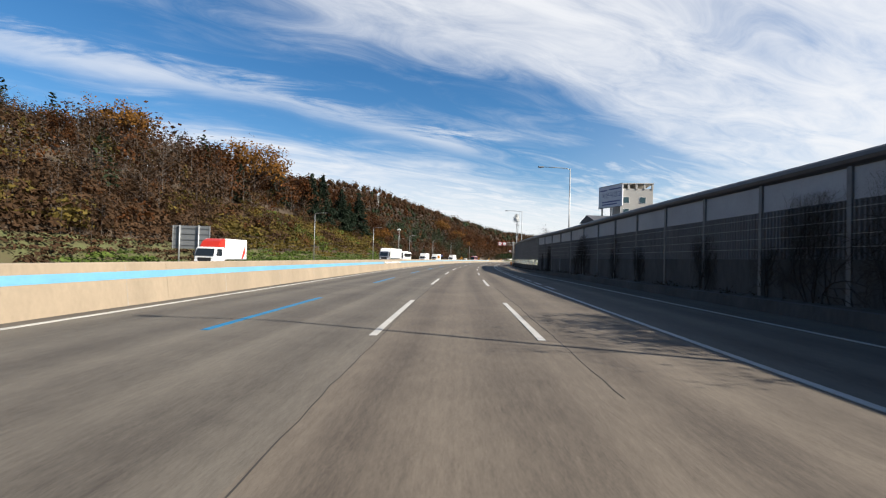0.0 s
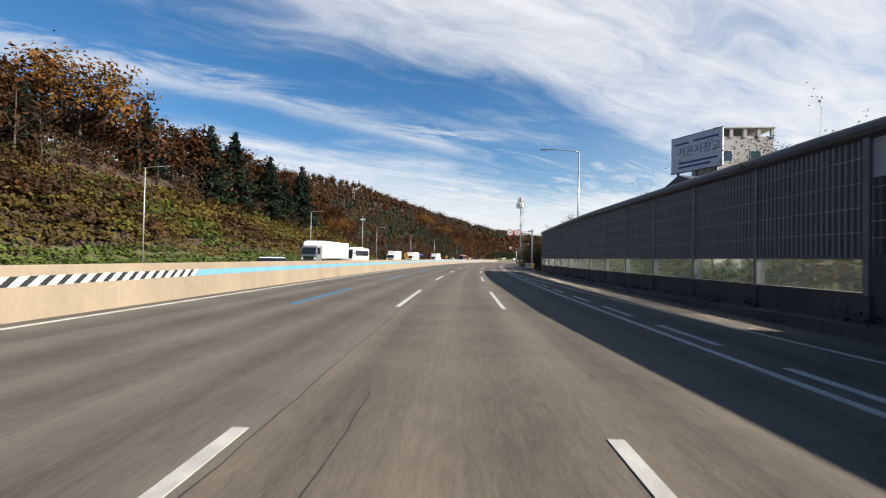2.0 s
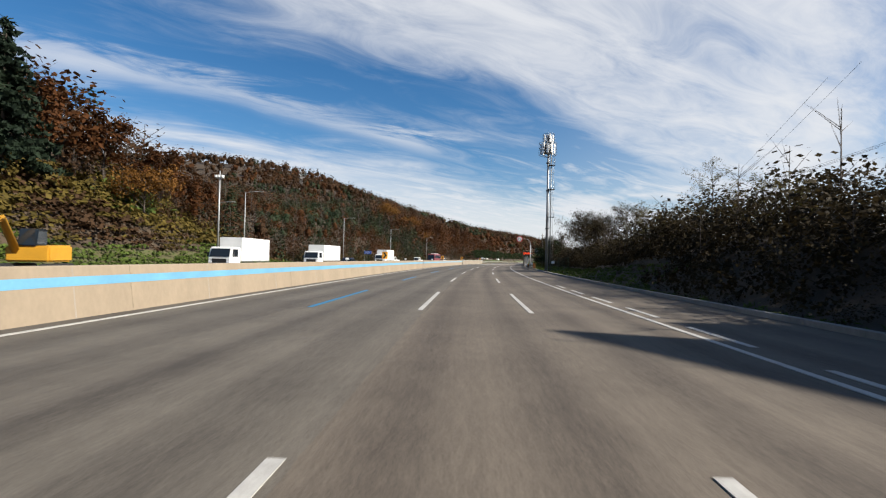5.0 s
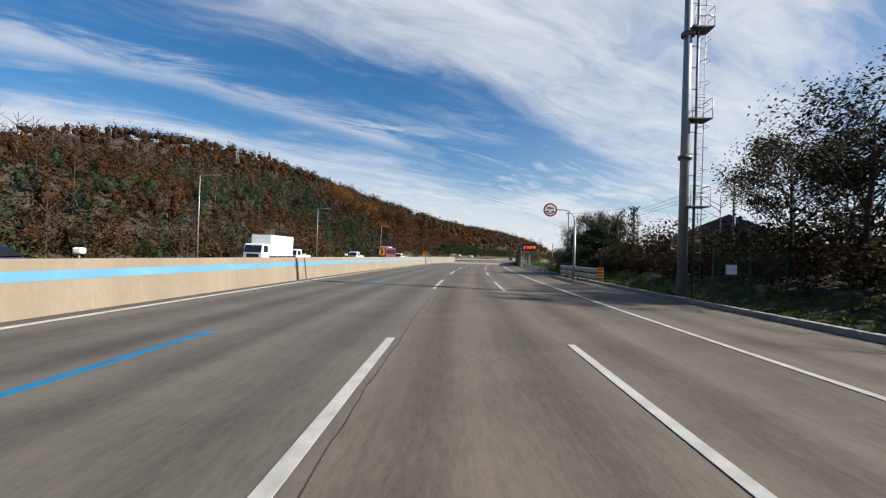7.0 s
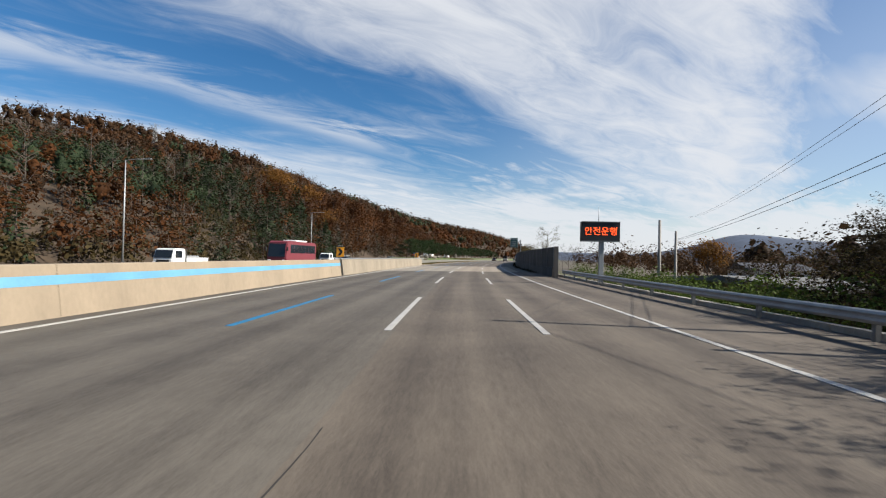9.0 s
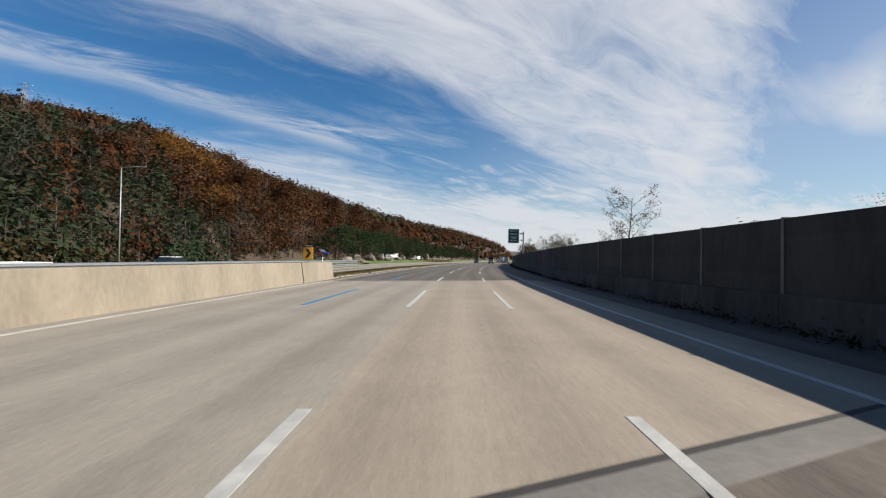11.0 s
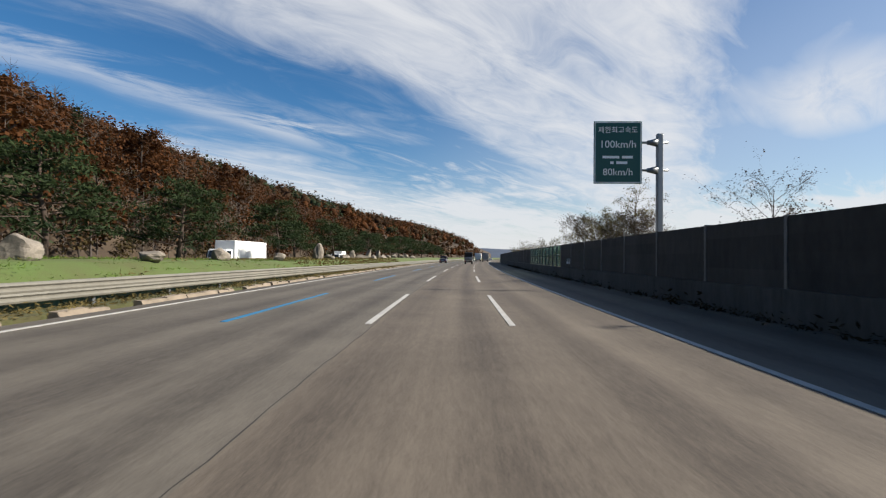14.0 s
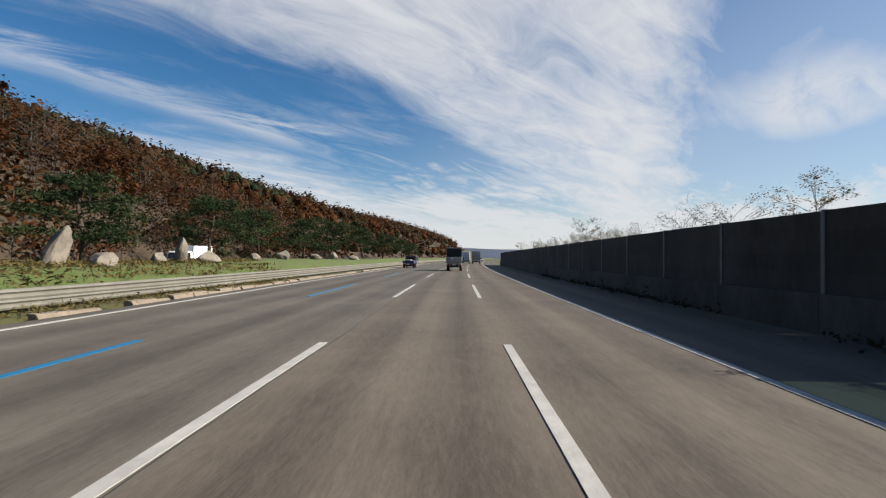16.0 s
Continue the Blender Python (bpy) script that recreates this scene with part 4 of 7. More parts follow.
for dx in (-0.25, 0.25):
    bm = bmesh.new()
    prism(bm, [(-0.002, 0), (0.006, 0), (0.006, 0.07), (-0.002, 0.07)], dx - 0.15, dx + 0.15)
    prism(bm, [(-0.002, 0.07), (0.006, 0.07), (0.006, 0.13), (-0.002, 0.13)], dx - 0.07, dx + 0.09)
    c = part("car_symbol", bm, M_INK, r)
    c.matrix_basis = pose(-2.1, -0.130, 5.62)
bm = bmesh.new()
prism(bm, [(-0.002, 0), (0.006, 0), (0.006, 0.035), (-0.002, 0.035)], -0.2, 0.2)
c = part("arrow_symbol", bm, M_INK, r)
c.matrix_basis = pose(-2.1, -0.130, 5.52)

# matrix sign with a safety message
g = thing("matrix_sign", "black matrix sign with glowing orange letters on a steel post", "road sign", spot(275.2, 9.5, -0.3))
bm = bmesh.new()
box(bm, -0.16, 0.16, -0.12, 0.12, -1.2, 3.4, 0.02)
part("post", bm, M_POLE, g)
bm = bmesh.new()
box(bm, -1.42, 1.22, -0.25, 0.25, 3.28, 4.68, 0.03)
hs = part("housing", bm, M_VMS, g)
for z in (3.28, 4.62):
    bm = bmesh.new()
    box(bm, -1.40, 1.20, -0.30, -0.252, z, z + 0.06)
    part("frame_bar", bm, M_STEEL_DARK, hs)
writing("message", "안전운행", 0.62, pose(-0.10, -0.262, 3.97), M_LED, hs, 0.004)
bm = bmesh.new()
tube(bm, (-0.2, 0, 4.68), (-0.2, 0, 5.75), 0.02, 0.012, 6)
part("aerial", bm, M_POLE, g)

# green sign
g = thing("speed_board", "green speed board with white lettering on a steel mast", "road sign", spot(403.0, 10.5, 0))
bm = bmesh.new()
box(bm, -0.15, 0.15, -0.15, 0.15, -0.2, 8.0, 0.05)
part("mast", bm, M_POLE, g)
for z in (7.55, 6.15):
    bm = bmesh.new()
    tube(bm, (-1.0, 0, z), (0.42, 0, z), 0.06)
    part("arm", bm, M_POLE, g)
    bm = bmesh.new()
    tube(bm, (-0.62, 0, z), (-0.14, 0, z), 0.10, 0.21, 12)
    part("collar", bm, M_SIGNBACK, g)
bm = bmesh.new()
box(bm, -3.32, -0.92, -0.14, -0.09, 5.45, 8.60, 0.02)
bd = part("board", bm, M_SIGN_GREEN, g)
for x0, x1, z0, z1 in ((-3.28, -0.96, 5.49, 5.53), (-3.28, -0.96, 8.52, 8.56), (-3.28, -3.24, 5.53, 8.52), (-1.00, -0.96, 5.53, 8.52)):
    bm = bmesh.new()
    box(bm, x0, x1, -0.146, -0.138, z0, z1)
    part("white_border", bm, M_SIGN_WHITE, bd)
for txt, size, z in (("제한최고속도", 0.36, 8.14), ("100km/h", 0.52, 7.42), ("80km/h", 0.50, 6.02)):
    writing("lettering", txt, size, pose(-2.12, -0.145, z), M_SIGN_WHITE, bd)
for z, spans in ((6.78, ((-2.88, -2.05), (-1.92, -1.38))), (6.50, ((-2.5, -2.33), (-2.2, -1.65)))):
    for x0, x1 in spans:
        bm = bmesh.new()
        box(bm, x0, x1, -0.146, -0.138, z - 0.06, z + 0.07)
        part("small_lettering", bm, M_SIGN_WHITE, bd)

def kilometre_plate(m, digit):
    """A small two-tone plate: green band above a white field with one figure."""
    ob = thing("kilometre_plate", "small green and white kilometre plate", "road sign", m, group="kilometre plates")
    bm = bmesh.new()
    box(bm, -0.24, 0.24, -0.02, 0.02, 0.0, 0.42, 0.01)
    bd = part("board", bm, M_SIGN_WHITE, ob)
    bm = bmesh.new()
    box(bm, -0.235, 0.235, -0.026, -0.018, 0.22, 0.415)
    part("green_band", bm, M_SIGN_GREEN, bd, "green band")
    bm = bmesh.new()
    box(bm, -0.14, 0.14, -0.031, -0.024, 0.29, 0.35)
    part("lettering", bm, M_SIGN_WHITE, bd)
    writing("figure", digit, 0.24, pose(0.06, -0.026, 0.11), M_INK, bd, 0.003)
    return ob


kp = kilometre_plate(spot(244.9, 9.75, 1.0, -12), "3")
bm = bmesh.new()
tube(bm, (0, 0.04, -1.1), (0, 0.04, 0.3), 0.025)
part("post", bm, M_POLE, kp)
kilometre_plate(spot(417.0, 8.98, 1.22, -70), "5")

# aerial mast with ladder cage
g = thing("aerial_mast", "tall grey telecom mast with caged ladder and drum-shaped aerial head", "mast", spot(211.5, 10.2, 1.2))
bm = bmesh.new()
tube(bm, (0, 0, -1.5), (0, 0, 19.0), 0.24, 0.16, 14)
part("pole", bm, M_POLE, g)
for z in (5.6, 11.6, 16.0):
    bm = bmesh.new()
    tube(bm, (0, 0, z - 0.09), (0, 0, z + 0.09), 0.32, 0.32, 14)
    part("flange", bm, M_STEEL_DARK, g)
lad = None
bm = bmesh.new()
tube(bm, (0.46, -0.05, -1.4), (0.46, -0.05, 18.5), 0.065)
lad = part("cable_riser", bm, M_STEEL_DARK, g)
for dx in (0.56, 0.86):
    bm = bmesh.new()
    tube(bm, (dx, 0.05, -1.4), (dx, 0.05, 18.5), 0.018, n=6)
    part("ladder_rail", bm, M_STEEL, g)
bm = bmesh.new()
for k in range(62):
    tube(bm, (0.56, 0.05, -1.2 + 0.32 * k), (0.86, 0.05, -1.2 + 0.32 * k), 0.011, n=5)
part("ladder_rungs", bm, M_STEEL, g)
for k in range(16):
    z = 1.8 + 1.05 * k
    bm = bmesh.new()
    pipe(bm, [(0.54, 0.05, z), (0.50, -0.35, z), (0.71, -0.6, z), (0.92, -0.35, z), (0.88, 0.05, z)], 0.014, n=5)
    part("cage_hoop", bm, M_STEEL, g)
    bm = bmesh.new()
    tube(bm, (0.1, 0, z - 0.2), (0.8, 0.03, z - 0.2), 0.022, n=6)
    part("bracket", bm, M_STEEL, g)
for k, z in enumerate((3.2, 7.4, 11.8, 15.6)):
    bm = bmesh.new()
    box(bm, 0.0, 1.05, -0.45, 0.45, z, z + 0.05)
    pf = part("platform", bm, M_STEEL_DARK, g)
    bars = [("railing_post", (x, y, z), (x, y, z + 1.0)) for x in (0.1, 1.02) for y in (-0.47, 0.47)]
    for zz in (0.5, 1.0):
        bars += [("railing_bar", (1.02, -0.47, z + zz), (1.02, 0.47, z + zz)), ("railing_bar", (0.1, -0.47, z + zz), (1.02, -0.47, z + zz))]
    for nm, p_, q_ in bars:
        bm = bmesh.new()
        tube(bm, p_, q_, 0.018, n=6)
        part(nm, bm, M_STEEL, pf)
# two drums of panel aerials held by hoops
for name, cx, cy, r, z0, z1, n in (("lower_drum", -0.12, 0.0, 1.22, 17.4, 19.1, 10), ("upper_drum", 0.0, 0.0, 0.80, 19.15, 20.5, 8)):
    bm = bmesh.new()
    for z in (z0 - 0.12, (z0 + z1) / 2, z1 + 0.05):
        pipe(bm, [(cx + r * 1.12 * math.cos(2 * math.pi * i / 20), cy + r * 1.12 * math.sin(2 * math.pi * i / 20), z) for i in range(21)], 0.028, n=5)
    for i in range(10):
        t_ = 2 * math.pi * i / 10
        tube(bm, (cx + r * 1.12 * math.cos(t_), cy + r * 1.12 * math.sin(t_), z0 - 0.12), (cx + r * 1.12 * math.cos(t_), cy + r * 1.12 * math.sin(t_), z1 + 0.05), 0.022, n=5)
        if i % 2 == 0:
            tube(bm, (0, 0, z0 - 0.55), (cx + r * 1.12 * math.cos(t_), cy + r * 1.12 * math.sin(t_), z0 - 0.12), 0.03, n=5)
    drum = part(name, bm, M_STEEL_DARK, g, "dark hoops carrying the aerials")
    for k in range(n):
        t_ = 2 * math.pi * (k + 0.3) / n
        bm = bmesh.new()
        box(bm, -0.17, 0.17, -0.07, 0.07, z0 + 0.08 * (k % 3), z1 - 0.1 * (k % 2), 0.03)
        c = part("panel_aerial", bm, M_SIGN_WHITE, drum, "pale panel aerial")
        c.matrix_basis = pose(cx + r * 0.9 * math.cos(t_), cy + r * 0.9 * math.sin(t_), 0, 0, 0, math.degrees(t_) + 90)
    bm = bmesh.new()
    tube(bm, (cx, cy, z0 + 0.1), (cx, cy, z1 - 0.1), r * 0.5, r * 0.5, 10)
    part("equipment_core", bm, M_STEEL_DARK, drum)
bm = bmesh.new()
tube(bm, (0.0, 0, 18.9), (0.0, 0, 21.2), 0.03, 0.015, 6)
part("lightning_rod", bm, M_STEEL, g)
# green mesh fence at its foot
g = thing("fence", "dark green mesh enclosure at the foot of the mast", "fence", spot(208.4, 10.3, 0.4))
M_FENCE = material("fence_green", (0.00846, 0.0423, 0.0247), 0.2, 3, 0.5, 0.1)
for x in (-0.2, 1.3, 2.8):
    bm = bmesh.new()
    box(bm, x - 0.03, x + 0.03, -0.03, 0.03, -0.6, 1.9)
    part("post", bm, M_FENCE, g)
for j in range(2):
    bm = bmesh.new()
    for k in range(15):
        x = -0.15 + 1.5 * j + 0.1 * k
        box(bm, x, x + 0.012, -0.006, 0.006, -0.2, 1.85)
    for z in (0.0, 0.6, 1.2, 1.8):
        box(bm, -0.17 + 1.5 * j, 1.27 + 1.5 * j, -0.012, 0.012, z, z + 0.02)
    part("mesh_panel", bm, M_FENCE, g)
bm = bmesh.new()
box(bm, 0.3, 0.75, -0.05, -0.035, 0.9, 1.3)
part("notice", bm, M_SIGN_WHITE, g, "blank pale notice")

# service poles and wires
POLES = ((252.6, 12.6, 8.3), (249.5, 13.3, 6.0), (281.0, 17.0, 4.2), (275.5, 13.6, 4.6), (225.5, 20.0, 8.7))
for s, o, h in POLES:
    z = float(land(s, o))
    ob = thing("service_pole", "weathered concrete service pole beside the road", "pole", spot(s, o, z), group="service poles")
    bm = bmesh.new()
    tube(bm, (0, 0, -0.4), (0, 0, h - z), 0.13, 0.09, 10)
    part("pole", bm, M_CONC_OLD, ob)
    if h > 7:
        bm = bmesh.new()
        box(bm, -0.32, 0.32, -0.05, 0.05, h - z - 0.5, h - z - 0.4)
        part("crossarm", bm, M_STEEL_DARK, ob)
        for dx in (-0.26, 0.26):
            bm = bmesh.new()
            tube(bm, (dx, 0, h - z - 0.4), (dx, 0, h - z - 0.22), 0.045, 0.03)
            part("insulator", bm, M_SIGN_WHITE, ob)


def wire(a, b, sag, r=0.014):
    bm = bmesh.new()
    pts = []
    for i in range(17):
        u = i / 16
        p_ = Vector(a).lerp(Vector(b), u)
        p_.z -= sag * 4 * u * (1 - u)
        pts.append(p_)
    pipe(bm, pts, r, n=5)
    ob = part("overhead_wire", bm, M_INK)
    return tagged(ob, "thin black overhead wire sagging between poles", "wire", group="overhead wires")


def p3(s, o, z):
    x, y = at(s, o)
    return Vector((float(x), float(y), z))


for k, dz in enumerate((0.0, 0.28, 0.6)):
    wire(p3(225.5, 20.0 - 0.25 * k, 7.7 + dz), p3(252.6, 12.4 + 0.15 * k, 5.3 + 0.5 * dz), 0.25)
    wire(p3(225.5, 20.0 - 0.25 * k, 7.7 + dz), p3(178, 34 + 0.5 * k, 12 + dz), 0.8)
for dz in (0.0, 0.35):
    wire(p3(252.6, 12.2, 5.25 + dz), p3(302, 25.2, 4.3 + 0.3 * dz), 0.35)
    wire(p3(252.6, 12.2, 7.3 + dz), p3(330, 38, 9.6 + 0.4 * dz), 0.9, 0.010)
wire(p3(252.6, 12.6, 7.9), p3(234, 15.3, 7.0), 0.25)
wire(p3(300, 60, 17.0), p3(200, 44, 26.0), 1.0, 0.02)
wire(p3(301, 64, 18.5), p3(200, 48, 28.0), 1.0, 0.02)

# blue direction sign beyond the oncoming road
g = thing("direction_sign", "small blue direction sign on a grey post", "road sign", spot(269.7, -36.4, float(land(269.7, -36.4))) @ Matrix.Scale(0.86, 4))
bm = bmesh.new()
tube(bm, (-1.6, 0.06, -0.3), (-1.6, 0.06, 4.4), 0.07)
part("post", bm, M_POLE, g)
bm = bmesh.new()
box(bm, -1.6, 0.9, -0.03, 0.03, 3.1, 4.2, 0.02)
bd = part("board", bm, plain("sign_blue", (0.012, 0.085, 0.40), 0.4), g)
for z in (3.4, 3.75):
    bm = bmesh.new()
    box(bm, -1.2, 0.5, -0.038, -0.028, z, z + 0.14)
    part("white_bar", bm, M_SIGN_WHITE, bd)

# pylon on the ridge
x, y = at(454, -177)
zt = float(land(454, -177))
g = thing("pylon", "lattice steel power pylon on the wooded ridge", "pylon", pose(float(x), float(y), zt) @ Matrix.Scale(0.52, 4))
bm = bmesh.new()
for sx in (-1, 1):
    for sy in (-1, 1):
        tube(bm, (sx * 2.6, sy * 2.6, -1), (sx * 0.6, sy * 0.6, 30), 0.14, 0.09, 5)
for k in range(7):
    z0, z1 = 4.2 * k, 4.2 * (k + 1)
    w0, w1 = 2.6 - 2 * z0 / 30, 2.6 - 2 * z1 / 30
    for sy in (-1, 1):
        tube(bm, (-w0, sy * w0, z0), (w1, sy * w1, z1), 0.07, n=4)
        tube(bm, (w0, sy * w0, z0), (-w1, sy * w1, z1), 0.07, n=4)
        tube(bm, (sy * w0, -w0, z0), (sy * w1, w1, z1), 0.07, n=4)
part("lattice", bm, M_STEEL, g)
for z in (20, 24, 28):
    bm = bmesh.new()
    tube(bm, (-5, 0, z), (5, 0, z), 0.12, n=5)
    tube(bm, (-5, 0, z), (0, 0, z + 1.6), 0.07, n=4)
    tube(bm, (5, 0, z), (0, 0, z + 1.6), 0.07, n=4)
    part("crossarm", bm, M_STEEL, g)


def solar_beacon(s, o):
    """A warning light on a post: slanted solar panel over a red and a blue lamp."""
    ob = thing("solar_beacon", "small solar warning beacon with red and blue lamps", "warning light", spot(s, o, float(land(s, o))))
    bm = bmesh.new()
    tube(bm, (0, 0, -0.3), (0, 0, 2.15), 0.035, 0.035, 10)
    part("post", bm, M_STEEL, ob)
    bm = bmesh.new()
    box(bm, -0.30, 0.30, -0.22, 0.22, -0.015, 0.015, 0.006)
    p = part("solar_panel", bm, plain("solar_cell", (0.03, 0.04, 0.07), 0.2, 0.0, 0.0, 0.6), ob, "dark glossy solar panel")
    p.matrix_basis = pose(0, 0, 2.30, 28, 0, 60)
    for x, nm, c in ((-0.27, "red_lamp", (0.55, 0.02, 0.015)), (0.27, "blue_lamp", (0.02, 0.06, 0.35))):
        bm = bmesh.new()
        box(bm, x - 0.24, x + 0.24, -0.06, 0.06, 2.02, 2.16, 0.03)
        part(nm, bm, plain(nm + "_lens", c, 0.3), ob)
    bm = bmesh.new()
    box(bm, -0.04, 0.04, -0.05, 0.05, 2.0, 2.28, 0.01)
    part("bracket", bm, M_STEEL_DARK, ob)


solar_beacon(336.1, -12.0)


# ---- planting ----
def leaf_mat(name, dark, light, patch=0.13, rough=0.7):
    """Leaves: each its own tone, with broad patches of colour over the slope."""
    mat = bpy.data.materials.new(name)
    mat.use_nodes = True
    nt = mat.node_tree
    b = nt.nodes["Principled BSDF"]
    N, L = nt.nodes.new, nt.links.new
    g, tc, n, add, r = N("ShaderNodeNewGeometry"), N("ShaderNodeTexCoord"), N("ShaderNodeTexNoise"), N("ShaderNodeMath"), N("ShaderNodeValToRGB")
    n.inputs["Scale"].default_value, n.inputs["Detail"].default_value = patch, 3
    L(tc.outputs["Object"], n.inputs["Vector"])
    add.operation = "MULTIPLY_ADD"
    L(g.outputs["Random Per Island"], add.inputs[0])
    add.inputs[1].default_value = 0.30
    sub = N("ShaderNodeMath")
    sub.operation = "MULTIPLY_ADD"
    L(n.outputs["Fac"], sub.inputs[0])
    sub.inputs[1].default_value, sub.inputs[2].default_value = 1.5, -0.4
    L(sub.outputs[0], add.inputs[2])
    r.color_ramp.elements[0].color, r.color_ramp.elements[1].color = (*dark, 1), (*light, 1)
    r.color_ramp.elements[0].position, r.color_ramp.elements[1].position = 0.1, 0.95
    n2, fine = N("ShaderNodeTexNoise"), N("ShaderNodeMath")
    n2.inputs["Scale"].default_value, n2.inputs["Detail"].default_value = 2.2, 4
    L(tc.outputs["Object"], n2.inputs["Vector"])
    fine.operation = "MULTIPLY_ADD"
    L(n2.outputs["Fac"], fine.inputs[0])
    fine.inputs[1].default_value = 0.6
    L(add.outputs[0], fine.inputs[2])
    fine2 = N("ShaderNodeMath")
    fine2.operation = "SUBTRACT"
    L(fine.outputs[0], fine2.inputs[0])
    fine2.inputs[1].default_value = 0.3
    L(fine2.outputs[0], r.inputs["Fac"])
    L(r.outputs["Color"], b.inputs["Base Color"])
    b.inputs["Roughness"].default_value = rough
    b.inputs["Specular IOR Level"].default_value = 0.08
    tr, mx = N("ShaderNodeBsdfTranslucent"), N("ShaderNodeMixShader")
    L(r.outputs["Color"], tr.inputs["Color"])
    mx.inputs[0].default_value = 0.32
    L(b.outputs[0], mx.inputs[1])
    L(tr.outputs[0], mx.inputs[2])
    L(mx.outputs[0], nt.nodes["Material Output"].inputs["Surface"])
    return mat


M_RUSTLEAF = leaf_mat("rust_oak_leaves", (0.026, 0.012, 0.005), (0.098, 0.038, 0.012))
M_BROWNLEAF = leaf_mat("brown_twigs_and_leaves", (0.023, 0.014, 0.008), (0.076, 0.042, 0.021))
M_ORANGE = leaf_mat("orange_oak_leaves", (0.0829, 0.0363, 0.00725), (0.207, 0.101, 0.0233))
M_PINE = leaf_mat("pine_needles", (0.0127, 0.0216, 0.0127), (0.042, 0.0585, 0.0267))
M_REDPINE = leaf_mat("red_pine_needles", (0.008, 0.016, 0.008), (0.046, 0.066, 0.024))
M_FIR = leaf_mat("fir_needles", (0.00764, 0.0134, 0.00955), (0.0267, 0.0407, 0.0229))
M_OLIVE = leaf_mat("yellowing_scrub", (0.0369, 0.0295, 0.00795), (0.136, 0.0993, 0.0238), 0.25)
M_GREENLEAF = leaf_mat("green_weeds", (0.024, 0.038, 0.009), (0.10, 0.14, 0.028), 0.3)
M_DRYLEAF = leaf_mat("dry_lawn_grass", (0.070, 0.056, 0.020), (0.175, 0.135, 0.052), 0.3)
M_LAWNLEAF = leaf_mat("lawn_grass", (0.045, 0.075, 0.012), (0.12, 0.185, 0.032), 0.3)
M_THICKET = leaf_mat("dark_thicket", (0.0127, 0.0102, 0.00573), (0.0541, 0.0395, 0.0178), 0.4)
M_FOOT = leaf_mat("foot_scrub_leaves", (0.0223, 0.0191, 0.0102), (0.0827, 0.0585, 0.0216), 0.12)
M_SAPLEAF = leaf_mat("sparse_sapling_leaves", (0.0318, 0.035, 0.00955), (0.153, 0.121, 0.0382), 0.5)
M_BARK = material("grey_brown_bark", (0.0529, 0.0409, 0.0317), 0.35, 2.0, 0.95, 0.5, fine=14)
M_BARKRED = material("red_pine_bark", (0.0599, 0.0409, 0.0303), 0.35, 2.0, 0.95, 0.5, fine=14)


def leaf_quads(rng, P, size, ratio=0.55, heart=None, turn=0.55):
    """One pointed leaf, or spray of leaves, at each place; they face away from the crown's heart."""
    n = len(P)
    a = rng.normal(size=(n, 3))
    b = rng.normal(size=(n, 3))
    if heart is not None:
        out = P - np.array(heart)
        out /= np.linalg.norm(out, axis=1)[:, None] + 1e-6
        out = out + np.array([0, 0, 0.35]) + b * turn
        out /= np.linalg.norm(out, axis=1)[:, None]
        a -= (a * out).sum(1)[:, None] * out
        a /= np.linalg.norm(a, axis=1)[:, None]
        b = np.cross(out, a)
    else:
        a /= np.linalg.norm(a, axis=1)[:, None]
        b -= (a * b).sum(1)[:, None] * a
        b /= np.linalg.norm(b, axis=1)[:, None]
    sz = (size * rng.uniform(0.6, 1.35, n))[:, None]
    V = np.stack([P - a * sz * 0.5, P + b * sz * ratio * 0.5 - a * sz * 0.08, P + a * sz * 0.5, P - b * sz * ratio * 0.5 + a * sz * 0.05], 1)
    return V.reshape(-1, 3), np.arange(4 * n).reshape(-1, 4)


def clumps(rng, n_cl, n_leaf, centre, radii, clump_r, shell=0.55):
    """Places of leaves in clumps through an uneven crown."""
    d = rng.normal(size=(n_cl, 3))
    d /= np.linalg.norm(d, axis=1)[:, None]
    r = rng.uniform(shell, 1.0, n_cl)[:, None]
    C = np.array(centre) + d * r * np.array(radii) * rng.uniform(0.8, 1.12, (n_cl, 1))
    return (C[:, None, :] + rng.normal(size=(n_cl, n_leaf, 3)) * clump_r).reshape(-1, 3)


def plant(name, protos, S, O, Z, scale, mat, label, category, rng):
    """Many plants as one mesh of stuff: each proto's (V, F) is turned, sized and set down."""
    X, Y = at(S, O)
    pick = rng.integers(0, len(protos), len(S))
    Vs, Fs, base = [], [], 0
    for k, (pv, pf) in enumerate(protos):
        w = np.where(pick == k)[0]
        if not len(w):
            continue
        a = rng.uniform(0, 6.28, len(w))
        ca, sa = np.cos(a)[:, None], np.sin(a)[:, None]
        sc = scale[w][:, None]
        wd = sc * rng.uniform(0.85, 1.15, (len(w), 1))
        x = (pv[None, :, 0] * ca - pv[None, :, 1] * sa) * wd + X[w][:, None]
        y = (pv[None, :, 0] * sa + pv[None, :, 1] * ca) * wd + Y[w][:, None]
        z = pv[None, :, 2] * sc + Z[w][:, None]
        Vs.append(np.stack([x, y, z], -1).reshape(-1, 3))
        Fs.append((pf[None] + (np.arange(len(w)) * len(pv))[:, None, None]).reshape(-1, pf.shape[1]) + base)
        base += len(w) * len(pv)
    ob = new(name, np_mesh(name, np.concatenate(Vs), np.concatenate(Fs), mat))
    return tagged(ob, label, category, kind="stuff")


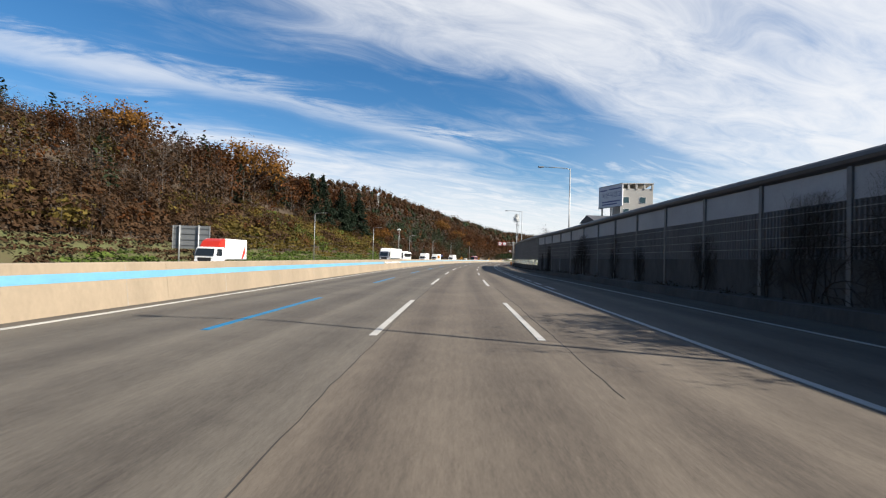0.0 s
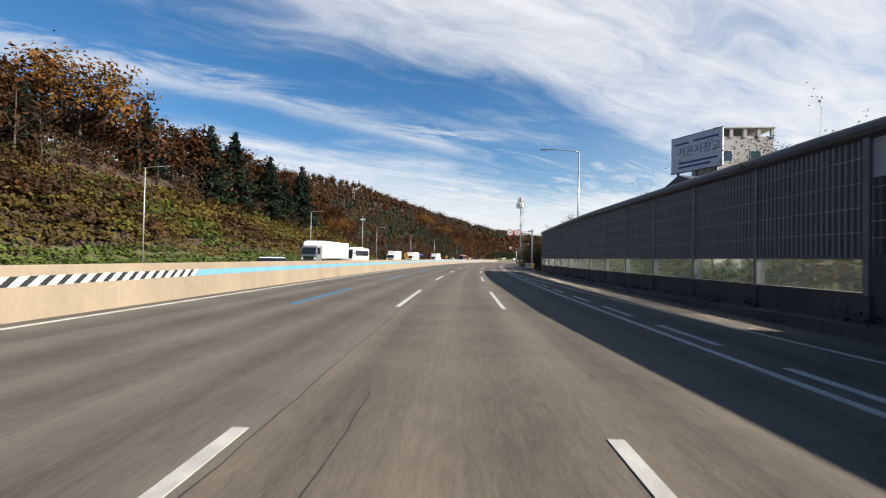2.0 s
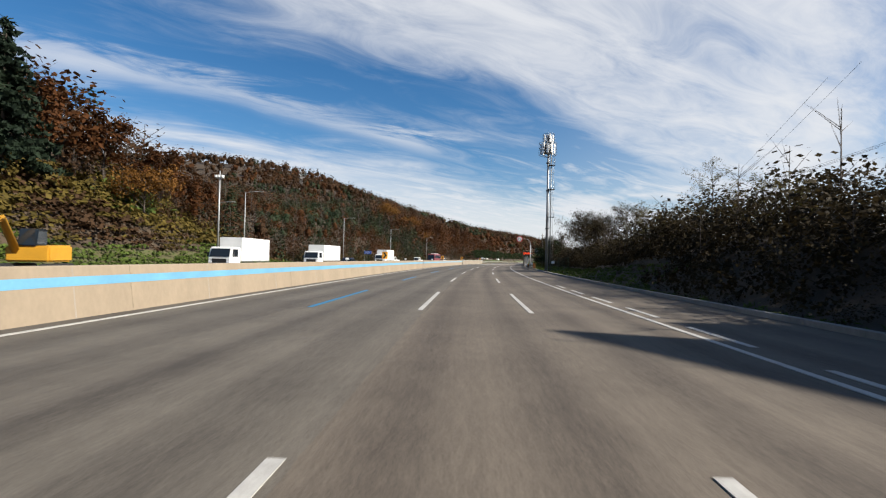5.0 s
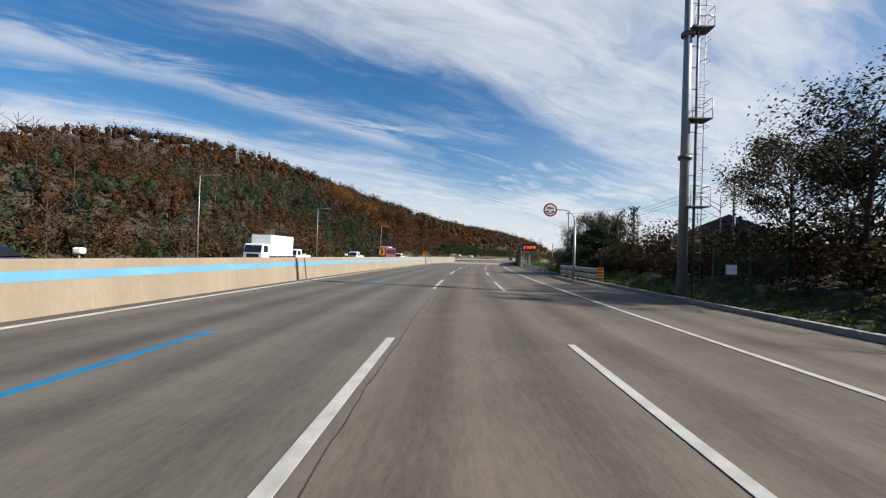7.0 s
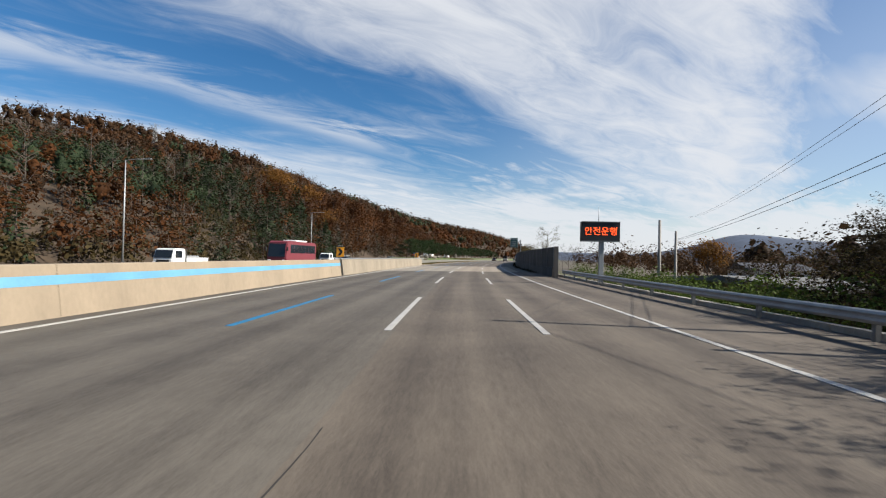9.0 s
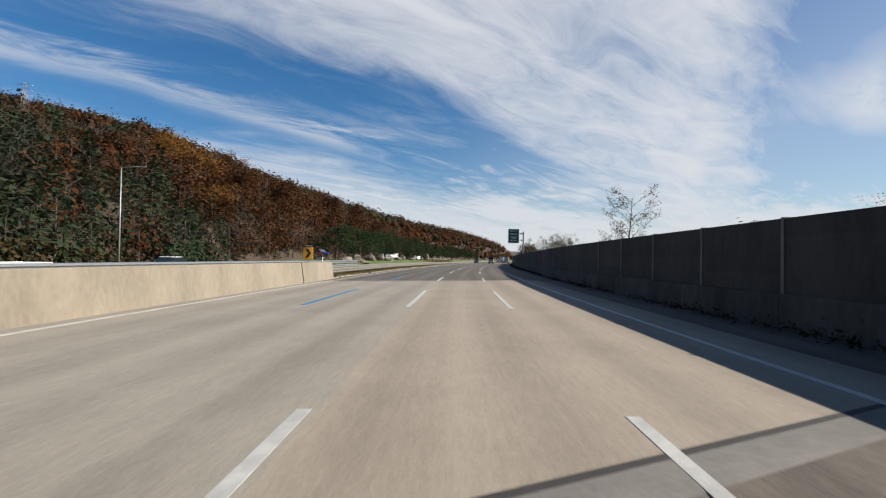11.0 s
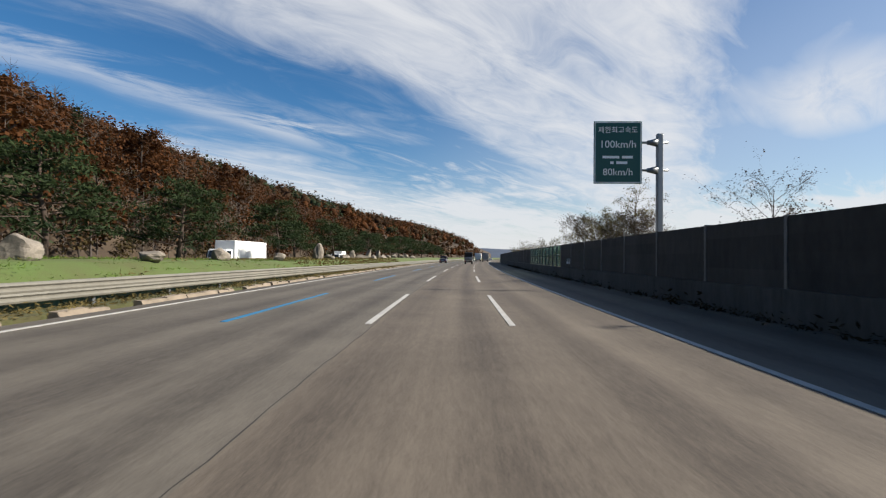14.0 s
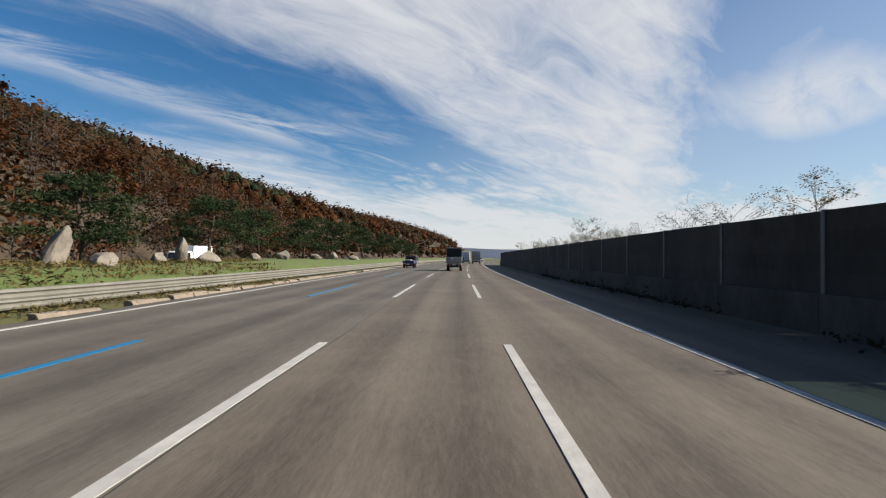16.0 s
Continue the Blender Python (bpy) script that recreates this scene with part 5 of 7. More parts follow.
def trunk_quads(h, r, limbs, rng):
    """A tapered four-sided stem with a few limbs, as quads."""
    V, F = [], []

    def stem(a, b, r0, r1):
        a, b = np.array(a, float), np.array(b, float)
        d = (b - a) / np.linalg.norm(b - a)
        u = np.cross(d, (0.3, 0.9, 0.1))
        u /= np.linalg.norm(u)
        w = np.cross(d, u)
        k = len(V)
        for p_, r_ in ((a, r0), (b, r1)):
            V.extend([p_ + u * r_, p_ + w * r_, p_ - u * r_, p_ - w * r_])
        F.extend([(k + i, k + (i + 1) % 4, k + 4 + (i + 1) % 4, k + 4 + i) for i in range(4)])
    stem((0, 0, -0.5), (0, 0, h), r, r * 0.25)
    for _ in range(limbs):
        z = rng.uniform(0.25, 0.85) * h
        an, ln = rng.uniform(0, 6.28), rng.uniform(0.18, 0.38) * h
        stem((0, 0, z), (math.cos(an) * ln, math.sin(an) * ln, z + ln * rng.uniform(0.5, 1.1)), r * 0.4, r * 0.06)
    return np.array(V), np.array(F)


rng = np.random.default_rng(5)


def broad(n_cl, n_leaf, size, h, w, ratio=0.7, shell=0.6):
    return leaf_quads(rng, clumps(rng, n_cl, n_leaf, (0, 0, h * 0.60), (w, w, h * 0.40), 0.085 * h, shell), size, ratio, (0, 0, h * 0.45))


def body(h, w, lift=0.55, tall=0.36):
    """The dense lumpy heart of a crown, in quads."""
    V, F, seen = [], [], {}

    def vert(p):
        if p not in seen:
            q = np.array(p, float)
            q = q / np.linalg.norm(q) * rng.uniform(0.6, 1.2)
            seen[p] = len(V)
            V.append((q[0] * w * 0.52, q[1] * w * 0.52, h * (lift + q[2] * tall * 0.66)))
        return seen[p]
    for ax in range(3):
        for sg in (-1, 1):
            for i in (-1, 0):
                for j in (-1, 0):
                    q = []
                    for di, dj in ((0, 0), (1, 0), (1, 1), (0, 1)):
                        p = [0, 0, 0]
                        p[ax], p[(ax + 1) % 3], p[(ax + 2) % 3] = sg, i + di, j + dj
                        q.append(vert(tuple(p)))
                    F.append(q if sg > 0 else q[::-1])
    return np.array(V), np.array(F)


def full(a, h, w, lift=0.55, tall=0.36):
    """A crown of leaves with its heart."""
    b = body(h, w, lift, tall)
    return np.concatenate([a[0], b[0]]), np.concatenate([a[1], b[1] + len(a[0])])


def cone(layers, per, size, h, w):
    P = []
    for i in range(layers):
        u = (i + 0.4) / layers
        r = w * (1 - u) ** 0.8
        for k in range(max(3, int(per * (1 - 0.75 * u)))):
            a = rng.uniform(0, 6.28)
            q = r * rng.uniform(0.35, 1.0)
            P.append((math.cos(a) * q, math.sin(a) * q, h * (0.12 + 0.88 * u) - 0.22 * q + rng.normal() * 0.1))
    return leaf_quads(rng, np.array(P), size, 0.6, (0, 0, h * 0.1), 0.45)


FAR_BROAD = [full(broad(13, 4, 1.12, 8.5, 3.3, 0.8, 0.62), 8.5, 3.4) for _ in range(6)]
FAR_CONE = [full(cone(11, 12, 0.95, 9.0, 2.8), 8.5, 2.3, 0.5, 0.42) for _ in range(2)] + [full(broad(14, 4, 1.05, 8.0, 3.1, 0.8, 0.65), 8.0, 3.0) for _ in range(3)]
MID_BROAD = [full(broad(38, 5, 0.62, 8.5, 3.2, 0.75, 0.55), 8.5, 3.0) for _ in range(5)]
MID_CONE = [full(cone(14, 18, 0.74, 9.0, 2.9), 8.5, 2.2, 0.5, 0.42) for _ in range(2)] + [full(broad(38, 5, 0.60, 8.0, 3.2, 0.75, 0.55), 8.0, 3.0) for _ in range(3)]
NEAR_BROAD = [broad(40, 5, 0.68, 9.0, 3.0, 0.7, 0.6) for _ in range(4)]
NEAR_BARE = [broad(40, 4, 0.54, 8.0, 2.8) for _ in range(4)]
CARPET = [leaf_quads(rng, np.column_stack([rng.normal(size=(40, 2)) * 0.64, np.abs(rng.normal(size=40)) * 0.16 + 0.1]), 0.42, 0.75, (0, 0, -0.5), 0.5) for _ in range(5)]
STEMS = [trunk_quads(7.5, 0.16, 6, rng) for _ in range(4)]
TWIGS = [trunk_quads(8.5, 0.11, 16, rng) for _ in range(5)]


def scatter(s0, s1, d0, d1, pitch):
    """Jittered places on the left slope."""
    s = np.arange(s0, s1, pitch)
    d = np.arange(d0, d1, pitch)
    S, D = np.meshgrid(s, d)
    S = S.ravel() + rng.uniform(-0.45, 0.45, S.size) * pitch
    D = D.ravel() + rng.uniform(-0.45, 0.45, D.size) * pitch
    return S, -D


def fbm(S, O, f):
    return np.sin(S * f + 1.3 * np.sin(O * f * 1.3)) * np.sin(O * f * 1.1 + 0.7 + 1.1 * np.sin(S * f * 0.8))


def pine_share(S, O):
    def mound(s, w, o, d):
        return np.exp(-((S - s) / w) ** 2 - ((O - o) / d) ** 2)
    green = 1.3 * mound(340, 34, -74, 34) + 1.0 * mound(370, 17, -52, 20) + 0.75 * mound(412, 32, -112, 24) + 0.8 * mound(405, 45, -168, 24) + 0.6 * mound(255, 22, -58, 12) + 0.4 * mound(640, 90, -130, 50)
    green = green - 0.8 * mound(424, 12, -90, 14) - 0.6 * mound(400, 14, -62, 12)
    return np.clip(0.07 + green + 0.16 * fbm(S, O, 0.05), 0.03, 0.93) * (S > 195)


groups = {"rust": [], "brown": [], "pine": []}
for s0, s1, d0, d1, pitch, big in ((232, 340, 58, 118, 4.5, 0.78), (340, 600, 74, 118, 5.2, 0.85), (230, 640, 115, 260, 6.1, 0.92), (600, 1100, 46, 260, 9.5, 1.35), (260, 860, 258, 440, 13.0, 1.4), (-40, 215, 76, 120, 6.6, 1.0)):
    S, O = scatter(s0, s1, d0, d1, pitch)
    keep = (rng.random(len(S)) < 0.96) & ~((S > 560) & (S < 604) & (O > -74) & (S < 562))
    S, O = S[keep], O[keep]
    u = rng.random(len(S))
    ps = pine_share(S, O)
    rust = 0.22 + 0.30 * fbm(S, O, 0.035) + 0.45 * (O > -95) * (S > 270)
    kind_ = np.where(u < ps, 2, np.where(rng.random(len(S)) < rust, 0, 1))
    size_ = big * np.interp(S, (72, 108), (0.55, 1.0))
    for k, nm in enumerate(("rust", "brown", "pine")):
        w = kind_ == k
        groups[nm].append((S[w], O[w], size_[w]))
for nm, far_p, mid_p, mat, lab in (("rust", FAR_BROAD, MID_BROAD, M_RUSTLEAF, "rust-brown oak woods covering the hill"), ("brown", FAR_BROAD, MID_BROAD, M_BROWNLEAF, "bare brownish autumn woods on the hill"), ("pine", FAR_CONE, MID_CONE, M_PINE, "dark green pine woods on the hill")):
    S, O, B = (np.concatenate([g_[i] for g_ in groups[nm]]) for i in range(3))
    B = B * rng.uniform(0.72, 1.15, len(S))
    w = (O > -118) & (S < 600)
    plant(nm + "_woods", far_p, S[~w], O[~w], land(S[~w], O[~w]), B[~w], mat, lab, "woods", rng)
    plant(nm + "_slope_woods", mid_p, S[w], O[w], land(S[w], O[w]), B[w], mat, lab, "woods", rng)

# woods near the road: finer leaves and visible stems
near = []
for s0, s1, d0, d1 in ((-20, 230, 46, 76), (338, 600, 46, 76), (231, 338, 40, 60), (335, 368, 39.5, 46), (378, 470, 48, 72)):
    S, O = scatter(s0, s1, d0, d1, 4.6)
    w = -O > np.interp(S, (60, 90, 113, 205, 230, 231), (45, 50, 55, 52, 44, 0))
    w &= ~((np.abs(S - 119) < 9) & (O > -60))
    near.append((S[w], O[w]))
S, O = np.concatenate([a for a, _ in near]), np.concatenate([b for _, b in near])
Z = land(S, O)
u = rng.random(len(S))
rustw = np.where(S < 210, 0.24, 0.55)
pinew = np.where((S > 328) & (S < 378), 0.78, np.where(S > 338, 0.08, np.where(S > 280, 0.12, np.where(S > 205, 0.35, 0.06))))
k = np.where(u < pinew, 2, np.where(u < pinew + rustw * (1 - pinew), 0, 1))
sc = rng.uniform(0.72, 1.12, len(S)) * np.where((S > 230) & (S < 338), 0.70, np.where(S <= 230, np.interp(S, (-60, 55, 75, 90, 210, 230), (0.6, 0.65, 1.0, 1.3, 1.3, 0.8)), 1.0))
plant("near_rust_trees", NEAR_BROAD, S[k == 0], O[k == 0], Z[k == 0], sc[k == 0], M_RUSTLEAF, "rust-brown oak trees on the slope", "woods", rng)
plant("near_brown_trees", NEAR_BARE, S[k == 1], O[k == 1], Z[k == 1], sc[k == 1], M_BROWNLEAF, "thin brown trees losing their leaves on the slope", "woods", rng)
plant("near_pines", [cone(15, 24, 0.8, 10, 3.0) for _ in range(3)], S[k == 2], O[k == 2], Z[k == 2], sc[k == 2], M_PINE, "dark pines among the oaks", "woods", rng)
plant("tree_stems", TWIGS + STEMS, S, O, Z, sc * 0.98, M_BARK, "grey stems and bare limbs of the trees", "woods", rng)
S2, O2 = scatter(-20, 560, 62, 120, 14.0)
plant("bare_trees", TWIGS, S2, O2, land(S2, O2), rng.uniform(0.95, 1.35, len(S2)) * np.interp(S2, (72, 108), (0.5, 1.0)), M_BARK, "bare grey trees standing above the woods", "woods", rng)

# scrub on the bank beside the oncoming road: a carpet of climbers over weeds, brush above and at its near end
S, O = scatter(40, 230, 37.9, 56, 1.02)
d = -O
u = rng.random(len(S)) * 0.55 + 0.5 * fbm(S, O, 0.16) + 0.25 * fbm(S + 40, O, 0.41) + 0.7 * (1 - smooth(72, 98, S))
zone = np.where(d < 42.2 + 1.6 * fbm(S, O, 0.2) - 3.6 * (1 - smooth(70, 95, S)), 2, np.where(u > 0.52, 1, np.where(u < -0.16, 2, 0)))
h = rng.uniform(0.75, 1.5, len(S)) * (0.7 + 0.5 * smooth(40, 46, d))
for k, mat, nm, lab in ((0, M_OLIVE, "yellow_scrub", "yellowing climbers carpeting the bank"), (1, M_BROWNLEAF, "brown_scrub", "dry brown scrub on the bank"), (2, M_GREENLEAF, "green_scrub", "green weeds at the foot of the bank")):
    w = zone == k
    plant(nm, CARPET, S[w], O[w], land(S[w], O[w]), h[w], mat, lab, "scrub", rng)
S, O = scatter(-20, 232, 40.5, 68, 2.7)
line = np.interp(S, (40, 85, 98, 106, 118, 128, 190, 232), (39, 44, 47, 43, 43, 50, 48, 41))
w = (-O > line) & (rng.random(len(S)) < np.where(S < 90, 0.85, 0.7))
S, O = S[w], O[w]
hb = rng.uniform(0.7, 1.35, len(S))
mixw = rng.random(len(S))
for a, b, mat, nm in ((0, 0.62, M_BROWNLEAF, "brown_bushes"), (0.62, 0.82, M_RUSTLEAF, "rust_bushes"), (0.82, 1.0, M_OLIVE, "olive_bushes")):
    w = (mixw >= a) & (mixw < b)
    plant(nm, [broad(20, 5, 0.40, 3.6, 1.6) for _ in range(3)], S[w], O[w], land(S[w], O[w]), hb[w], mat, "dry thin-leaved bushes on the bank", "scrub", rng)
plant("bush_twigs", [trunk_quads(3.9, 0.035, 9, rng) for _ in range(4)], S, O, land(S, O), hb, M_BARK, "bare grey twigs of the bushes on the bank", "scrub", rng)
S, O = scatter(232, 580, 37.5, 60, 2.7)
w = (-O > 2.5 - far_edge(S)) & (rng.random(len(S)) < np.where((O > -54) | ((S > 335) & (S < 460)), 0.75, 0.0))
plant("hill_foot_scrub", [broad(16, 6, 0.36, 2.2, 1.2) for _ in range(3)], S[w], O[w], land(S[w], O[w]), rng.uniform(0.6, 1.5, w.sum()), M_FOOT, "brown and olive scrub along the foot of the hill", "scrub", rng)

# thicket on the right-hand bank
S, O = scatter(120, 252, -19, -10.0, 1.65)
w = (rng.random(len(S)) < 0.9) & ~((np.abs(S - 211) < 3) & (O < 13))
S, O = S[w], O[w]
Z = land(S, O)
low = (0.40 + 0.90 * smooth(10.4, 14.5, O)) * np.where((S > 166) & (O < 13.2), 0.35, 1.0) * (1 - 0.30 * smooth(165, 200, S) * (O < 15.5))
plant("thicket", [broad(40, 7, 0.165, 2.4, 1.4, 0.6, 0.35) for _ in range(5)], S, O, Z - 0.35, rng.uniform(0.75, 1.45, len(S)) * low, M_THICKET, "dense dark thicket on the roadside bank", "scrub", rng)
SF, OF = scatter(120, 252, -22, -10.6, 1.5)
ff = (SF < 168) | (OF > 13.4)
SF, OF = SF[ff], OF[ff]
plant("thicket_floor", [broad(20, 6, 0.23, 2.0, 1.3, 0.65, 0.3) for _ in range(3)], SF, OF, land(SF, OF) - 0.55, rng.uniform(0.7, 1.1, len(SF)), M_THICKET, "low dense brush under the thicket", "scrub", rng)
w = rng.random(len(S)) < 0.16
plant("thicket_stems", [trunk_quads(3.4, 0.035, 12, rng) for _ in range(3)], S[w], O[w], Z[w], rng.uniform(0.6, 1.3, w.sum()) * low[w], M_BARK, "bare stems in the thicket", "scrub", rng)
S, O = scatter(128, 252, -13.2, -9.7, 0.52)
w = (S > 165) | (O < 10.6)
S, O = S[w], O[w]
plant("verge_grass", [leaf_quads(rng, np.abs(rng.normal(size=(26, 3))) * np.array([0.16, 0.16, 0.10]), 0.22, 0.2) for _ in range(3)], S, O, land(S, O) + 0.1 * (O < 10), rng.uniform(0.6, 1.3, len(S)), M_GREENLEAF, "fresh green grass along the kerb", "grass", rng)
S, O = scatter(246, 288, -18, -10.4, 1.25)
plant("rail_scrub", [broad(20, 8, 0.145, 1.7, 0.95) for _ in range(3)], S, O, land(S, O), rng.uniform(0.4, 1.1, len(S)) * (1 + 1.1 * smooth(12, 17, O)), M_GREENLEAF, "green and yellowing bushes behind the guard rail", "scrub", rng)
S, O = scatter(250, 336, -44, -17, 3.6)
w = ~((S > 262) & (S < 296) & (O > 22) & (O < 38)) & (rng.random(len(S)) < 0.8)
plant("low_land_bushes", NEAR_BARE, S[w], O[w], land(S[w], O[w]), rng.uniform(0.32, 0.62, w.sum()), M_BROWNLEAF, "brown bushes and small trees below the road", "scrub", rng)
S, O = scatter(249, 264, -21, -11.4, 1.5)
plant("rail_thicket", [broad(34, 12, 0.095, 2.8, 1.2) for _ in range(3)], S, O, land(S, O), rng.uniform(0.8, 1.35, len(S)), M_THICKET, "brushy thicket behind the guard rail", "scrub", rng)
S, O = scatter(255, 420, -170, -40, 9.5)
plant("valley_trees", FAR_BROAD, S, O, land(S, O), rng.uniform(0.3, 0.6, len(S)), M_BROWNLEAF, "brown trees in the low land", "woods", rng)
S, O = scatter(340, 800, -300, -50, 21.0)
plant("far_trees", FAR_BROAD, S, O, land(S, O), rng.uniform(0.85, 1.45, len(S)), M_BROWNLEAF, "far brown trees beyond the wall", "woods", rng)
# growth behind the first wall, seen through its panes
S, O = scatter(66, 124, -19, -11.4, 1.6)
u = rng.random(len(S))
for a, b, mat, nm in ((0.0, 0.5, M_OLIVE, "yellow_bushes"), (0.5, 1.0, M_GREENLEAF, "green_bushes")):
    w = (u >= a) & (u < b)
    plant(nm, [broad(14, 6, 0.34, 2.1, 1.1) for _ in range(2)], S[w], O[w], land(S[w], O[w]), rng.uniform(0.6, 1.2, w.sum()), mat, "leafy bushes behind the noise wall", "scrub", rng)
# growth behind the panes of the second wall
S, O = scatter(428, 446, -14.5, -10.2, 1.3)
plant("pane_bushes", [broad(26, 9, 0.14, 2.6, 1.1) for _ in range(3)], S, O, land(S, O), rng.uniform(0.7, 1.25, len(S)), M_SAPLEAF, "yellowing bushes behind the translucent panes", "scrub", rng)
# grass of the median
S, O = scatter(333, 470, 11.4, 19, 0.95)
g_ = rng.random(len(S)) > 0.12 + 0.75 * smooth(408, 440, S)
plant("median_grass", [leaf_quads(rng, np.column_stack([rng.normal(size=(22, 2)) * 0.42, np.abs(rng.normal(size=22)) * 0.05]), 0.15, 0.2) for _ in range(5)], S[g_], O[g_], land(S[g_], O[g_]), rng.uniform(0.5, 1.2, g_.sum()), M_LAWNLEAF, "short green and straw-coloured grass on the median", "grass", rng)
g_ = ~g_
plant("dry_median_grass", [leaf_quads(rng, np.column_stack([rng.normal(size=(30, 2)) * 0.42, np.abs(rng.normal(size=30)) * 0.06]), 0.19, 0.22) for _ in range(4)], S[g_], O[g_], land(S[g_], O[g_]), rng.uniform(0.6, 1.3, g_.sum()), M_DRYLEAF, "dry straw-coloured grass on the median", "grass", rng)

S, O = scatter(418, 470, 11.4, 19, 0.6)
w = rng.random(len(S)) < smooth(412, 438, S)
plant("straw_turf", [leaf_quads(rng, np.column_stack([rng.normal(size=(20, 2)) * 0.34, np.abs(rng.normal(size=20)) * 0.035]), 0.25, 0.3) for _ in range(4)], S[w], O[w], land(S[w], O[w]), rng.uniform(0.7, 1.2, w.sum()), M_DRYLEAF, "matted straw-coloured turf on the median", "grass", rng)
# tufts under the guard rail and weeds along the foot of the walls
S, O = scatter(333, 470, 10.65, 11.5, 0.4)
plant("rail_tufts", [leaf_quads(rng, np.column_stack([rng.normal(size=(16, 2)) * 0.16, np.abs(rng.normal(size=16)) * 0.09]), 0.17, 0.22) for _ in range(4)], S, O, np.full(len(S), 0.05), rng.uniform(0.5, 1.3, len(S)), M_DRYLEAF, "rough dry grass tufts under the guard rail", "grass", rng)
S, O = scatter(296, 480, -9.42, -9.05, 0.42)
w = rng.random(len(S)) < 0.25 + 0.75 * (fbm(S, O, 0.3) > -0.2)
plant("wall_foot_weeds", [leaf_quads(rng, np.column_stack([rng.normal(size=(26, 2)) * 0.17, np.abs(rng.normal(size=26)) * 0.11]), 0.13, 0.35) for _ in range(4)], S[w], O[w] + np.array([wall_b_out(v_) for v_ in S[w]]), np.zeros(w.sum()), rng.uniform(0.6, 1.7, w.sum()), M_THICKET, "dry weeds along the foot of the noise wall", "weeds", rng)
S, O = scatter(-10, 122, -9.95, -9.55, 0.5)
w = rng.random(len(S)) < 0.6
plant("wall_foot_weeds", [leaf_quads(rng, np.column_stack([rng.normal(size=(26, 2)) * 0.17, np.abs(rng.normal(size=26)) * 0.09]), 0.13, 0.35) for _ in range(4)], S[w], O[w] + np.array([wall_out(v_) for v_ in S[w]]), np.array([foot_height(v_) + 0.03 for v_ in S[w]]), rng.uniform(0.5, 1.5, w.sum()), M_THICKET, "dry weeds along the foot of the noise wall", "weeds", rng)


# single trees
def limbs(rng_, h, spread, n1, n2, r, lean=0.0):
    """A trunk with limbs and twigs; gives the mesh and the ends of the twigs."""
    bm, tips = bmesh.new(), []
    top = Vector((lean * h, 0.1 * lean * h, h * 0.9))
    pts = [Vector((0, 0, -0.3)), Vector((lean * h * 0.2, 0.03 * h, h * 0.3)), Vector((lean * h * 0.6, 0, h * 0.62)), top]
    pipe(bm, pts, r, r * 0.18, 7)
    for i in range(n1):
        u = 0.22 + 0.75 * i / n1
        seg = min(int(u * 3), 2)
        base = pts[seg].lerp(pts[seg + 1], u * 3 - seg)
        a = i * 2.4 + rng_.uniform(-0.5, 0.5)
        ln = spread * (1.1 - 0.65 * u) * rng_.uniform(0.7, 1.15)
        end = base + Vector((math.cos(a) * ln, math.sin(a) * ln, ln * rng_.uniform(0.45, 1.0)))
        mid = base.lerp(end, 0.5) + Vector((0, 0, ln * 0.1))
        pipe(bm, [base, mid, end], r * 0.36 * (1.1 - u * 0.6), r * 0.07, 5)
        tips.append(end)
        for j in range(n2):
            b0 = base.lerp(end, rng_.uniform(0.35, 0.95))
            a2 = a + rng_.uniform(-1.2, 1.2)
            l2 = ln * rng_.uniform(0.25, 0.55)
            e2 = b0 + Vector((math.cos(a2) * l2, math.sin(a2) * l2, l2 * rng_.uniform(0.2, 1.2)))
            tube(bm, b0, e2, r * 0.09, r * 0.03, 4, False)
            tips.append(e2)
            for _ in range(1 if n1 > 16 else 2):
                b1 = b0.lerp(e2, rng_.uniform(0.4, 1))
                e3 = b1 + Vector((rng_.uniform(-1, 1), rng_.uniform(-1, 1), rng_.uniform(0, 1.2))) * l2 * 0.45
                tube(bm, b1, e3, r * 0.05, r * 0.02, 3, False)
                tips.append(e3)
    return bm, np.array([tuple(t) for t in tips])


def tree(name, label, h, spread, n1, n2, r, leaf, per, size, clump_r, bark, seed, lean=0.0, cat="tree"):
    rg, rn = random.Random(seed), np.random.default_rng(seed)
    ob = thing(name, label, cat)
    bm, tips = limbs(rg, h, spread, n1, n2, r, lean)
    part("trunk", bm, bark, ob)
    P = (tips[:, None, :] + rn.normal(size=(len(tips), per, 3)) * clump_r).reshape(-1, 3)
    V, F = leaf_quads(rn, P, size, 0.65, (0, 0, h * 0.45), 0.7)
    c = new("crown", np_mesh("crown", V, F, leaf))
    c.parent = ob
    return ob


